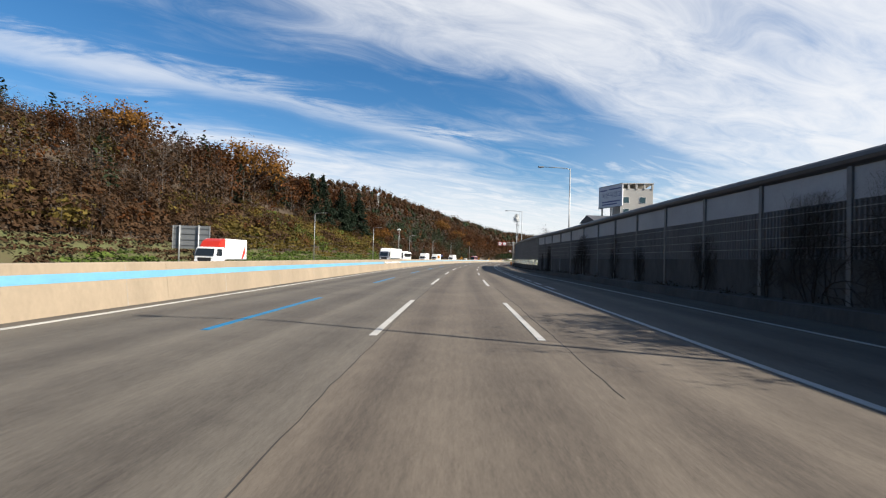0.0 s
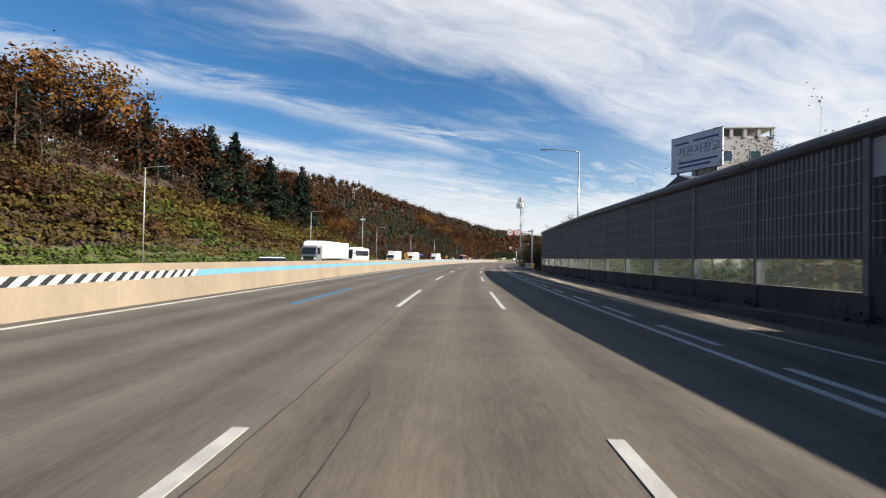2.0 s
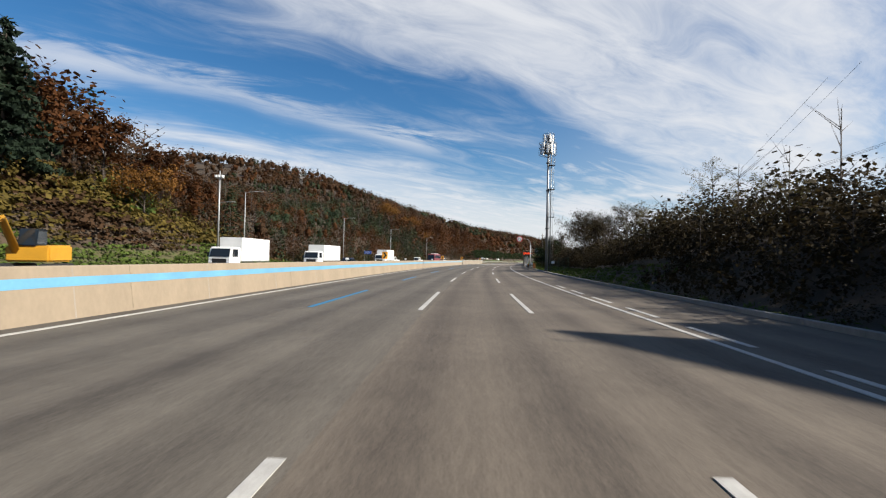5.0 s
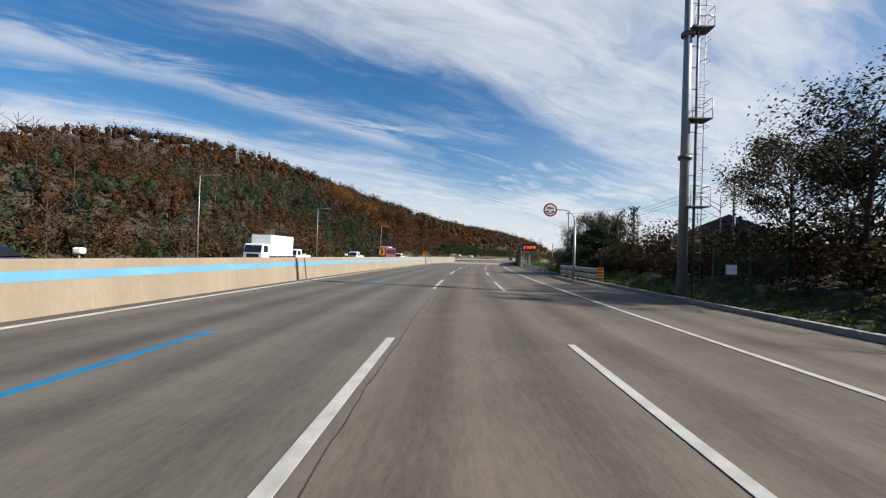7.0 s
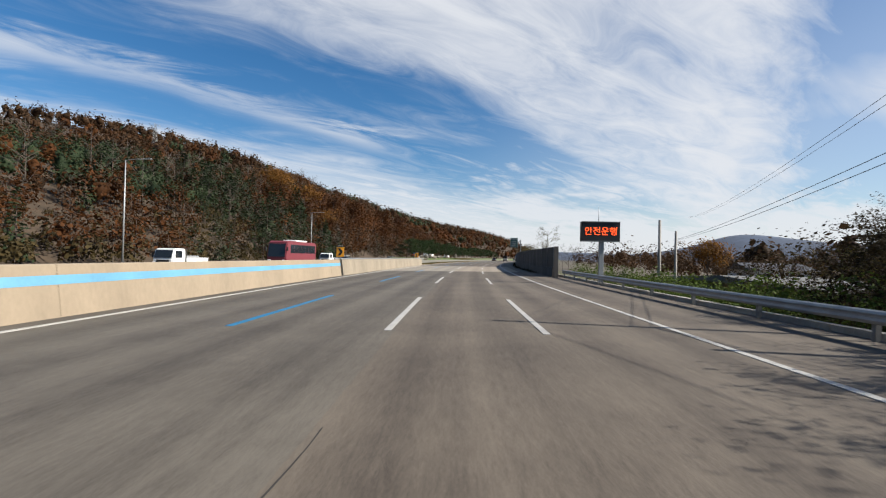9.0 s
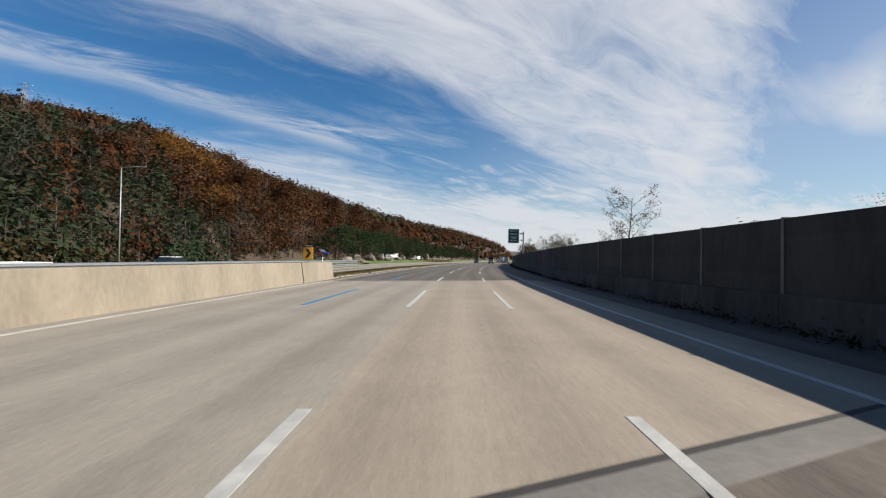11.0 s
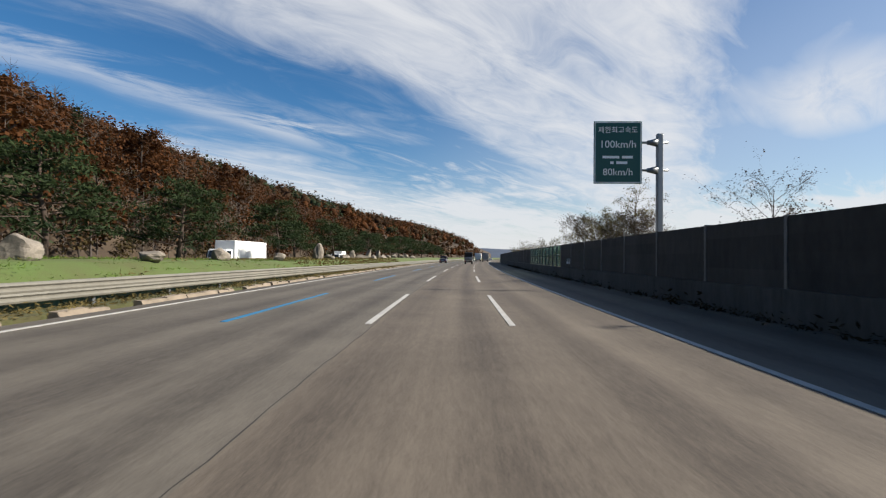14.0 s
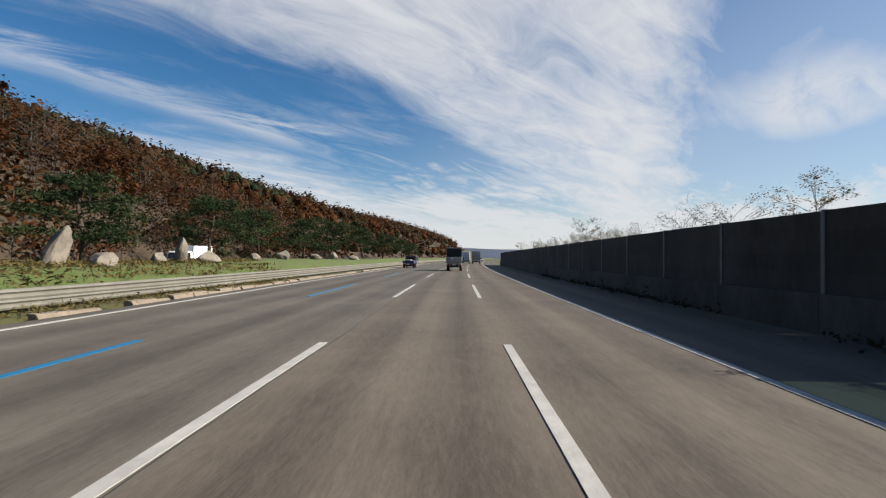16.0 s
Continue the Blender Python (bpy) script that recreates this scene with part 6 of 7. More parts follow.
def fir(seed, h, w):
    rn = np.random.default_rng(seed)
    ob = thing("fir_tree", "tall dark fir with drooping tiers on the bank", "tree", group="firs on the bank")
    bm = bmesh.new()
    tube(bm, (0, 0, -0.5), (0, 0, h), 0.2, 0.02, 7)
    P = []
    n = int(h * 2.1)
    for i in range(n):
        u = i / n
        z = h * (0.10 + 0.9 * u)
        r = w * (1 - u) ** 0.75 * rn.uniform(0.75, 1.15)
        k = 7 if u < 0.7 else 5
        for j in range(k):
            a = rn.uniform(0, 6.28)
            q = r * rn.uniform(0.7, 1.0)
            end = (math.cos(a) * q, math.sin(a) * q, z - 0.25 * q)
            tube(bm, (0, 0, z), end, 0.03, 0.008, 3, False)
            m = max(4, int(q * 11))
            t = np.linspace(0.2, 1.03, m)[:, None]
            line = np.array([0, 0, z]) * (1 - t) + np.array(end) * t
            P.append(line + rn.normal(size=(m, 3)) * np.array([0.20, 0.20, 0.10]))
    part("trunk", bm, M_BARK, ob)
    V, F = leaf_quads(rn, np.concatenate(P), 0.75, 0.45)
    c = new("crown", np_mesh("crown", V, F, M_FIR))
    c.parent = ob
    return ob


def put(ob, s, o, turn=0.0, scale=1.0, dz=0.0):
    x, y = at(s, o)
    ob.scale = (scale, scale, scale)
    ob.matrix_basis = pose(float(x), float(y), float(land(s, o)) + dz, 0, 0, turn) @ Matrix.Scale(scale, 4)
    return ob


def again(ob, s, o, turn=0.0, scale=1.0, dz=0.0):
    x, y = at(s, o)
    c = copy_thing(ob, Matrix.Identity(4))
    c.matrix_basis = pose(float(x), float(y), float(land(s, o)) + dz, 0, 0, turn) @ Matrix.Scale(scale, 4)
    return c


rp = random.Random(21)
F1, F2 = fir(1, 15, 4.3), fir(2, 14, 4.7)
def fir_top(ob, s, o, top, h, turn, first=False):
    k = (top - float(land(s, o))) / h
    (put if first else again)(ob, s, o, turn, k)


fir_top(F1, 165.6, -51.8, 26.0, 15, 10, True)
fir_top(F2, 181.5, -51.0, 26.8, 14, 80, True)
for i, (s, o, zt) in enumerate(((145.3, -54, 27.8), (153.9, -54, 28.9), (174.2, -52, 22.0), (135.0, -60, 28.8), (110.5, -57, 23.5), (140, -64, 29.5), (46, -70, 24.0), (28, -66, 22.0))):
    fir_top((F1, F2)[i % 2], s, o, zt, (15, 14)[i % 2], rp.uniform(0, 360))
OAK = tree("oak_tree", "broad oak with dense orange-brown leaves on the bank", 12.8, 7.6, 22, 6, 0.34, M_ORANGE, 13, 0.62, 0.75, M_BARK, 3)
put(OAK, 121, -59.5, 0, 1.05)
again(OAK, 84, -66, 120, 0.72)
again(OAK, 196, -46, 200, 0.5)
again(OAK, 424, -91, 60, 0.8)
again(OAK, 417, -84, 130, 0.7)
again(OAK, 396, -64, 300, 0.75)
again(OAK, 385, -52, 200, 0.55)
again(OAK, 434, -58, 20, 0.42)
RED = tree("oak_tree", "rust-coloured oak on the slope", 10.5, 4.2, 15, 5, 0.22, M_RUSTLEAF, 8, 0.55, 0.42, M_BARK, 4)
put(RED, 401, -54.6, 0, 1.0)
for s, o, k in ((366, -58, 0.9), (386, -50, 0.8), (416, -53, 1.0), (428, -57, 0.95), (441, -50, 0.85), (455, -54, 1.0), (470, -51, 0.9), (486, -55, 1.05), (505, -52, 1.0), (525, -50, 0.9), (545, -48, 0.95), (112, -63, 0.75), (128, -63, 0.75), (142, -57, 1.15), (150, -58.5, 1.1), (159, -57, 1.15), (170, -57, 1.1), (178, -56, 1.1), (188, -54, 1.0), (196, -52, 0.95), (204, -50, 0.9), (212, -49, 0.8), (66, -60, 0.5), (104, -60, 0.95), (96, -58, 0.8), (20, -58, 0.6)):
    again(RED, s, o, rp.uniform(0, 360), k)
BARE = tree("bare_tree", "bare grey tree with few brown leaves", 9.0, 3.8, 15, 6, 0.15, M_BROWNLEAF, 2, 0.30, 0.30, M_BARK, 6)
put(BARE, 92, -60, 0, 1.1)
for s, o, k in ((74, -60, 0.85), (58, -60, 0.6), (42, -55, 0.6), (86, -64, 1.1), (110, -54, 0.9), (434, -46, 0.9), (412, -47, 1.0), (462, -46, 0.9), (360, -47, 0.8)):
    again(BARE, s, o, rp.uniform(0, 360), k)


def red_pine(seed, h, w, lean):
    """A red pine: leaning trunk, flat pads of needles."""
    rg, rn = random.Random(seed), np.random.default_rng(seed)
    ob = thing("pine_tree", "spreading red pine with flat needle pads on the median lawn", "tree", group="pines on the median")
    bm = bmesh.new()
    pts = [Vector((0, 0, -0.3)), Vector((lean * 0.35, 0.1, h * 0.35)), Vector((lean * 0.6, -0.15, h * 0.65)), Vector((lean, 0, h * 0.95))]
    pipe(bm, pts, 0.17, 0.05, 8)
    P = []
    for i in range(17):
        u = 0.20 + 0.80 * i / 16
        seg = min(int(u * 3), 2)
        base = pts[seg].lerp(pts[seg + 1], u * 3 - seg)
        a = i * 2.4 + rg.uniform(-0.4, 0.4)
        ln = w * (1.12 - 0.75 * (u - 0.20) / 0.80) * rg.uniform(0.65, 1.1)
        end = base + Vector((math.cos(a) * ln, math.sin(a) * ln, ln * rg.uniform(0.05, 0.28)))
        pipe(bm, [base, base.lerp(end, 0.5) + Vector((0, 0, 0.1)), end], 0.06, 0.015, 5)
        for _ in range(5):
            c = base.lerp(end, rg.uniform(0.45, 1.05)) + Vector((rg.uniform(-0.5, 0.5), rg.uniform(-0.5, 0.5), 0.12))
            P.append(np.array(c) + rn.normal(size=(60, 3)) * np.array([0.46, 0.46, 0.16]))
    part("trunk", bm, M_BARKRED, ob)
    V, F = leaf_quads(rn, np.concatenate(P), 0.29, 0.32)
    c = new("crown", np_mesh("crown", V, F, M_REDPINE))
    c.parent = ob
    return ob


PN1, PN2 = red_pine(11, 5.4, 3.7, 0.7), red_pine(12, 5.0, 4.0, -0.6)
put(PN1, 363, -19.0, 0, 0.90, -0.1)
put(PN2, 375, -18.5, 90, 0.98, -0.1)
for i, (s, o, k) in enumerate(((384, -19.5, 1.1), (393, -18.5, 1.15), (402, -20.5, 1.25), (411, -19.2, 1.2), (427, -18.6, 1.2), (437, -20.5, 1.05), (450, -19.4, 1.2), (461, -20.5, 1.15), (473, -19.6, 1.1), (484, -20.2, 1.15), (495, -19.4, 1.1), (508, -19.5, 1.3), (526, -18.5, 1.3), (548, -19, 1.3), (572, -18, 1.2), (600, -19, 1.2))):
    again((PN1, PN2)[i % 2], s, o, rp.uniform(0, 360), k * 0.86, -0.1)

# saplings behind the walls and on the bank
SAP1 = tree("sapling", "thin sapling with sparse yellowing leaves behind the wall", 6.5, 2.2, 15, 6, 0.07, M_SAPLEAF, 9, 0.085, 0.10, M_BARK, 31, 0.05, "tree")
SAP2 = tree("sapling", "leggy bush with few leaves behind the wall", 4.6, 2.2, 15, 6, 0.05, M_SAPLEAF, 9, 0.085, 0.10, M_BARK, 32, 0.0, "tree")
SAP3 = tree("bare_bush", "almost bare branching bush behind the wall", 5.0, 2.4, 16, 7, 0.05, M_BROWNLEAF, 4, 0.07, 0.10, M_BARK, 33, 0.0, "tree")
put(SAP1, 336.6, 13.9, 0, 1.25)
put(SAP2, 352, 11.6, 0, 1.0)
put(SAP3, 362, 13.0, 0, 1.0)
for i, (s, o, k) in enumerate(((345, 15, 0.9), (368, 12.0, 1.05), (375, 13.5, 1.0), (383, 12.5, 1.05), (390, 14, 1.0), (397, 12.3, 1.0), (409, 12.2, 1.1), (414.7, 11.6, 1.1), (412, 12.3, 1.05), (420, 13, 1.1), (427, 12.5, 0.9), (434, 13.5, 0.9), (442, 12, 0.85), (449, 11.6, 0.68), (455, 12.6, 0.6), (462, 11.8, 0.62), (468, 12.5, 0.8), (476, 12, 0.8), (484, 13, 0.75), (495, 12, 0.8), (507, 12.5, 0.8), (520, 12, 0.8), (540, 13, 0.8), (311, 14, 0.75), (322, 15, 0.7), (329, 12.5, 0.6))):
    again((SAP1, SAP2, SAP3)[(i * 2 + i // 3) % 3], s, o, rp.uniform(0, 360), k * (0.85 if i % 3 == 0 else 1.0) * (1.3 if 424 < s < 446 else 1.0))
for s, o, k, w in ((254, 12.4, 0.8, SAP3), (256.5, 13.3, 0.75, SAP2), (258.5, 12.2, 0.6, SAP3), (260, 14.2, 0.8, SAP2), (262, 12.8, 0.6, SAP3), (257.5, 15.5, 0.9, SAP2), (71.7, 12.4, 1.25, SAP3), (75, 13.6, 1.2, SAP2), (79, 13.0, 1.2, SAP3), (73.5, 14.2, 1.25, SAP3), (6, 13.5, 1.65, SAP3), (9.5, 14.5, 1.6, SAP2), (118, 13.5, 1.1, SAP2), (70, 15, 1.2, SAP3),
                   (126, 14.5, 0.9, SAP1), (133, 16, 0.9, SAP2), (142, 14.5, 0.85, SAP1), (150, 15.5, 0.85, SAP3), (158, 14, 0.8, SAP2), (167, 15.5, 0.85, SAP1), (176, 14.5, 0.85, SAP2), (185, 16, 0.9, SAP1),
                   (453.5, 11.5, 0.80, SAP3), (458, 11.8, 0.82, SAP3), (464.5, 11.4, 0.76, SAP3), (470, 11.8, 0.78, SAP2), (474, 11.5, 0.76, SAP3), (481, 11.6, 0.80, SAP2), (488, 11.5, 0.78, SAP3), (499, 11.8, 0.84, SAP2)):
    again(w, s, o, rp.uniform(0, 360), k)
BIG = tree("roadside_tree", "dark-leaved spreading tree in the roadside thicket", 7.6, 3.4, 16, 6, 0.16, M_THICKET, 22, 0.145, 0.27, M_BARK, 41)
put(BIG, 206.8, 15.2, 0, 1.02)
for s, o, k in ((10.0, 14.6, 1.0), (7.5, 15.4, 1.0), (207.5, 18.0, 0.85), (184.5, 15.0, 0.72), (209.5, 17.4, 0.95), (213.0, 16.2, 0.9), (216.5, 18.5, 1.0), (243, 13.4, 0.85), (240, 14.5, 0.85), (247, 15, 0.8), (246, 12.8, 0.72), (249, 13.6, 0.66), (253.5, 14.8, 0.66), (254.8, 12.7, 0.54), (257.0, 14.0, 0.66), (259.0, 17.0, 0.72), (262.5, 20.0, 0.66), (357.0, 12.4, 0.55), (413.0, 12.6, 0.66), (416.0, 13.2, 0.62), (425.5, 13.0, 0.78), (341.0, 13.5, 0.45)):
    again(BIG, s, o, rp.uniform(0, 360), k)
again(PN1, 238.6, 13.4, 30, 1.0)
again(PN2, 243.5, 14.0, 130, 0.95)
again(OAK, 300, 28.4, 20, 0.33)
again(OAK, 296, 52, 70, 0.34)


# rocks on the median lawn
M_ROCK = material("pale_granite", (0.165, 0.142, 0.112), 0.45, 1.1, 0.9, 0.7, fine=8)


def rock(s, o, w, d, h, seed, tilt=0.0):
    bm = bmesh.new()
    bmesh.ops.create_icosphere(bm, subdivisions=3, radius=1.0)
    rg = random.Random(seed)
    off = Vector((rg.uniform(0, 50), rg.uniform(0, 50), rg.uniform(0, 50)))
    cuts = [(Vector((rg.uniform(-1, 1), rg.uniform(-1, 1), rg.uniform(-0.4, 1))).normalized(), rg.uniform(0.45, 0.8)) for _ in range(7)]
    for v_ in bm.verts:
        p_ = v_.co.copy()
        for nrm, dist in cuts:
            e = p_.dot(nrm) - dist
            if e > 0:
                p_ -= nrm * e * 0.92
        p_ *= 1 + 0.16 * noise.noise(p_ * 1.6 + off) + 0.05 * noise.noise(p_ * 5 + off)
        v_.co = Vector((p_.x * w, p_.y * d, p_.z * h))
    ob = part("rock", bm, M_ROCK)
    ob.matrix_basis = spot(s, o, float(land(s, o)) + h * 0.55) @ pose(0, 0, 0, tilt, tilt * 0.6, rg.uniform(0, 360))
    return tagged(ob, "rough pale granite boulder set in the grass", "rock", group="rocks on the median")


for i, (s, o, w, d, h, tl) in enumerate(((355.2, -13.8, 0.62, 0.5, 0.80, 5), (356.5, -13.5, 0.45, 0.5, 0.40, 10), (352.0, -14.2, 0.9, 0.6, 0.35, 0), (357.6, -13.4, 0.8, 0.55, 0.28, 0), (366.2, -14.6, 1.0, 0.8, 0.85, 8), (372.8, -14.6, 0.7, 0.7, 0.75, 4),
                                         (376.5, -14.2, 0.8, 0.7, 0.5, 6), (378.4, -13.9, 0.6, 0.6, 0.55, 20), (383, -15, 0.6, 0.5, 0.6, 0), (388, -14.6, 0.9, 0.7, 0.4, 0), (395, -15, 0.7, 0.6, 0.6, 12), (401, -14.4, 0.9, 0.6, 0.35, 0), (409, -15.2, 0.8, 0.7, 0.5, 0),
                                         (418, -14.8, 0.7, 0.6, 0.4, 0), (429.6, -15.2, 0.75, 0.6, 1.15, 4), (432.5, -14.8, 0.7, 0.5, 0.35, 0), (438, -14.6, 0.9, 0.6, 0.35, 0), (442, -15.4, 0.6, 0.5, 0.5, 0), (445.7, -15.5, 0.6, 0.5, 0.8, 10), (449, -15.0, 1.3, 0.7, 0.38, 0),
                                         (452.8, -14.8, 0.6, 0.5, 1.15, 12), (454.6, -14.3, 0.9, 0.6, 0.35, 0), (460.0, -15.4, 0.6, 0.5, 0.45, 0), (461.6, -15.0, 0.55, 0.45, 0.95, 4), (463.5, -14.6, 0.9, 0.6, 0.45, 0), (471, -15, 0.8, 0.6, 0.4, 0), (477, -15, 0.7, 0.6, 0.6, 0), (485, -14.6, 0.9, 0.7, 0.4, 0), (494, -15.2, 0.7, 0.6, 0.6, 0), (505, -15, 0.9, 0.7, 0.5, 0))):
    rock(s, o, w, d, h, 100 + i, tl)



def vine_post(s, o, top, seed):
    """An old post smothered in climbers."""
    rn = np.random.default_rng(seed)
    z = float(land(s, o))
    h = top - z
    ob = thing("vine_post", "old post smothered in leafy climbers", "pole", spot(s, o, z), group="overgrown posts")
    bm = bmesh.new()
    tube(bm, (0, 0, -0.4), (0, 0, h), 0.11, 0.09, 8)
    part("post", bm, M_BARK, ob)
    n = 900
    u = rn.random(n)
    r = 0.25 + 0.45 * np.abs(np.sin(u * 9 + seed)) * (0.5 + 0.5 * u)
    t_ = rn.uniform(0, 6.28, n)
    q = rn.random(n) ** 0.5
    P = np.column_stack([np.cos(t_) * r * q, np.sin(t_) * r * q, h * (0.15 + 0.85 * u)])
    V, F = leaf_quads(rn, P, 0.17, 0.6)
    c = new("vine", np_mesh("vine", V, F, M_THICKET))
    c.parent = ob


vine_post(234, 15.3, 6.9, 61)
vine_post(232.2, 13.3, 5.9, 62)


# ---- vehicles ----
M_TYRE = material("tyre_rubber", (0.0106, 0.0106, 0.0113), 0.2, 6, 0.85, 0.2)
M_RIM = plain("wheel_rim", (0.45, 0.45, 0.46), 0.35, 0.8)
M_CARGLASS = plain("vehicle_glass", (0.012, 0.016, 0.02), 0.06)
M_CHASSIS = material("chassis_black", (0.0127, 0.0127, 0.0141), 0.2, 3, 0.7, 0.1)
M_TAIL = plain("tail_lamp_red", (0.35, 0.01, 0.01), 0.25)
M_HEADLAMP = plain("headlamp", (0.75, 0.76, 0.78), 0.12)
M_TRUCKBLUE = material("dark_blue_body", (0.022, 0.028, 0.085), 0.15, 1.5, 0.35, 0.02)
M_TRUCKWHITE = material("white_body", (0.68, 0.68, 0.66), 0.07, 0.9, 0.4, 0.02)
M_CREAM = material("cream_body", (0.5412, 0.492, 0.3772), 0.06, 0.9, 0.35, 0.02)
M_SILVER = material("silver_body", (0.254, 0.261, 0.282), 0.08, 1.2, 0.3, 0.02, metal=0.5)
M_RED = material("red_body", (0.338, 0.0212, 0.0106), 0.1, 1.2, 0.4, 0.02)
M_MAROON = material("maroon_body", (0.141, 0.0247, 0.0317), 0.1, 1.2, 0.4, 0.02)
M_CANVAS = material("black_canvas", (0.0113, 0.0113, 0.012), 0.3, 2.5, 0.85, 0.3)
M_GREYBOX = material("grey_cargo_box", (0.212, 0.212, 0.212), 0.12, 0.8, 0.5, 0.05, stretch=(1, 1, 0.4))
M_YELLOW = material("machine_yellow", (0.423, 0.212, 0.0141), 0.12, 1.5, 0.5, 0.05)
M_PLATE = plain("plate_white", (0.6, 0.62, 0.6), 0.5)


def wheel(ob, x, y, r, w):
    bm = bmesh.new()
    tube(bm, (x - w / 2, y, r), (x + w / 2, y, r), r, r, 20)
    bmesh.ops.bevel(bm, geom=[e for e in bm.edges if len(e.link_faces) == 2 and e.calc_face_angle(0) > 1.0], offset=0.04, segments=2, affect="EDGES")
    t_ = part("wheel", bm, M_TYRE, ob, "black tyre on a steel rim")
    bm = bmesh.new()
    tube(bm, (x - w / 2 - 0.01, y, r), (x + w / 2 + 0.01, y, r), r * 0.56, r * 0.56, 16)
    part("rim", bm, M_RIM, t_)


def shell(outline, w, round_=0.08):
    bm = bmesh.new()
    prism(bm, outline, -w / 2, w / 2)
    bmesh.ops.bevel(bm, geom=bm.edges[:], offset=round_, segments=2, affect="EDGES")
    return bm


def cab_over(ob, y, w, h, ln, z0, mat, fairing=None):
    """A flat-nosed cab whose front face is at y."""
    part("cab", shell([(y - ln, z0), (y - 0.02, z0), (y, z0 + h * 0.42), (y - 0.28, z0 + h * 0.94), (y - 0.5, z0 + h), (y - ln, z0 + h)], w, 0.09), mat, ob)
    bm = bmesh.new()
    z1, z2 = z0 + h * 0.46, z0 + h * 0.90
    ya, yb = y - 0.03, y - 0.27
    vs = [(-w * 0.44, ya + 0.035, z1), (w * 0.44, ya + 0.035, z1), (w * 0.42, yb + 0.035, z2), (-w * 0.42, yb + 0.035, z2)]
    a = [bm.verts.new(p_) for p_ in vs]
    b = [bm.verts.new((p_[0], p_[1] - 0.05, p_[2])) for p_ in vs]
    bm.faces.new(a)
    bm.faces.new(b[::-1])
    for i in range(4):
        bm.faces.new((a[i], b[i], b[(i + 1) % 4], a[(i + 1) % 4]))
    bmesh.ops.recalc_face_normals(bm, faces=bm.faces[:])
    part("windscreen", bm, M_CARGLASS, ob, "dark glass")
    for sx in (-1, 1):
        bm = bmesh.new()
        x0 = sx * (w / 2 - 0.02)
        x1 = sx * (w / 2 + 0.012)
        box(bm, min(x0, x1), max(x0, x1), y - ln * 0.72, y - 0.38, z1, z0 + h * 0.88, 0.01)
        part("side_window", bm, M_CARGLASS, ob, "dark glass")
        bm = bmesh.new()
        box(bm, sx * w * 0.40 - 0.16, sx * w * 0.40 + 0.16, y - 0.05, y + 0.03, z0 + h * 0.12, z0 + h * 0.24, 0.02)
        part("headlight", bm, M_HEADLAMP, ob)
        bm = bmesh.new()
        x2 = sx * (w / 2 + 0.18)
        box(bm, x2 - 0.07, x2 + 0.07, y - 0.32, y - 0.24, z1, z1 + 0.42, 0.02)
        part("mirror", bm, M_CHASSIS, ob)
    bm = bmesh.new()
    box(bm, -w * 0.49, w * 0.49, y - 0.2, y + 0.07, z0 - 0.22, z0 + h * 0.10, 0.05)
    part("bumper", bm, M_CHASSIS, ob)
    bm = bmesh.new()
    box(bm, -w * 0.32, w * 0.32, y - 0.02, y + 0.028, z0 + h * 0.14, z0 + h * 0.36, 0.02)
    part("grille", bm, M_CHASSIS, ob)
    if fairing:
        part("roof_fairing", shell([(y - ln, z0 + h), (y - 0.55, z0 + h), (y - 0.95, z0 + h + 0.65), (y - ln, z0 + h + 0.85)], w * 0.94, 0.08), fairing, ob)


def cargo_box(ob, y0, y1, w, z0, z1, mat, ribs=0, doors=True):
    bm = bmesh.new()
    box(bm, -w / 2, w / 2, y0, y1, z0, z1, 0.03)
    b = part("cargo_box", bm, mat, ob)
    for sx in (-1, 1):
        bm = bmesh.new()
        x = sx * (w / 2 + 0.012)
        box(bm, x - 0.02, x + 0.02, y0 + 0.04, y1 - 0.04, z0, z0 + 0.12)
        part("side_rail", bm, M_STEEL, b)
        for k in range(ribs):
            y = y0 + (y1 - y0) * (k + 0.5) / ribs
            bm = bmesh.new()
            box(bm, x - 0.015, x + 0.015, y - 0.03, y + 0.03, z0 + 0.12, z1 - 0.04)
            part("rib", bm, mat, b)
    if doors:
        for x in (-0.012, ):
            bm = bmesh.new()
            box(bm, -0.012, 0.012, y0 - 0.008, y0 + 0.01, z0 + 0.05, z1 - 0.06)
            part("door_seam", bm, M_CHASSIS, b)
        for x in (-w * 0.33, -w * 0.14, w * 0.14, w * 0.33):
            bm = bmesh.new()
            tube(bm, (x, y0 - 0.03, z0 + 0.05), (x, y0 - 0.03, z1 - 0.08), 0.018, n=6)
            part("lock_bar", bm, M_STEEL, b)
    return b


def rear_gear(ob, y, w, z):
    for sx in (-1, 1):
        bm = bmesh.new()
        box(bm, sx * w * 0.38 - 0.17, sx * w * 0.38 + 0.17, y - 0.05, y + 0.03, z, z + 0.13, 0.015)
        part("tail_lamp", bm, M_TAIL, ob)
    bm = bmesh.new()
    box(bm, -w * 0.46, w * 0.46, y - 0.03, y + 0.05, z - 0.24, z - 0.10, 0.02)
    part("under_bar", bm, M_CHASSIS, ob)
    bm = bmesh.new()
    box(bm, -0.26, 0.26, y - 0.06, y - 0.045, z + 0.02, z + 0.15)
    part("number_plate", bm, M_PLATE, ob)


def frame_rails(ob, y0, y1, z):
    bm = bmesh.new()
    for x in (-0.42, 0.42):
        box(bm, x - 0.05, x + 0.05, y0, y1, z - 0.12, z + 0.12)
    for k in range(5):
        y = y0 + (y1 - y0) * (k + 0.5) / 5
        box(bm, -0.42, 0.42, y - 0.05, y + 0.05, z - 0.06, z + 0.06)
    part("chassis", bm, M_CHASSIS, ob)


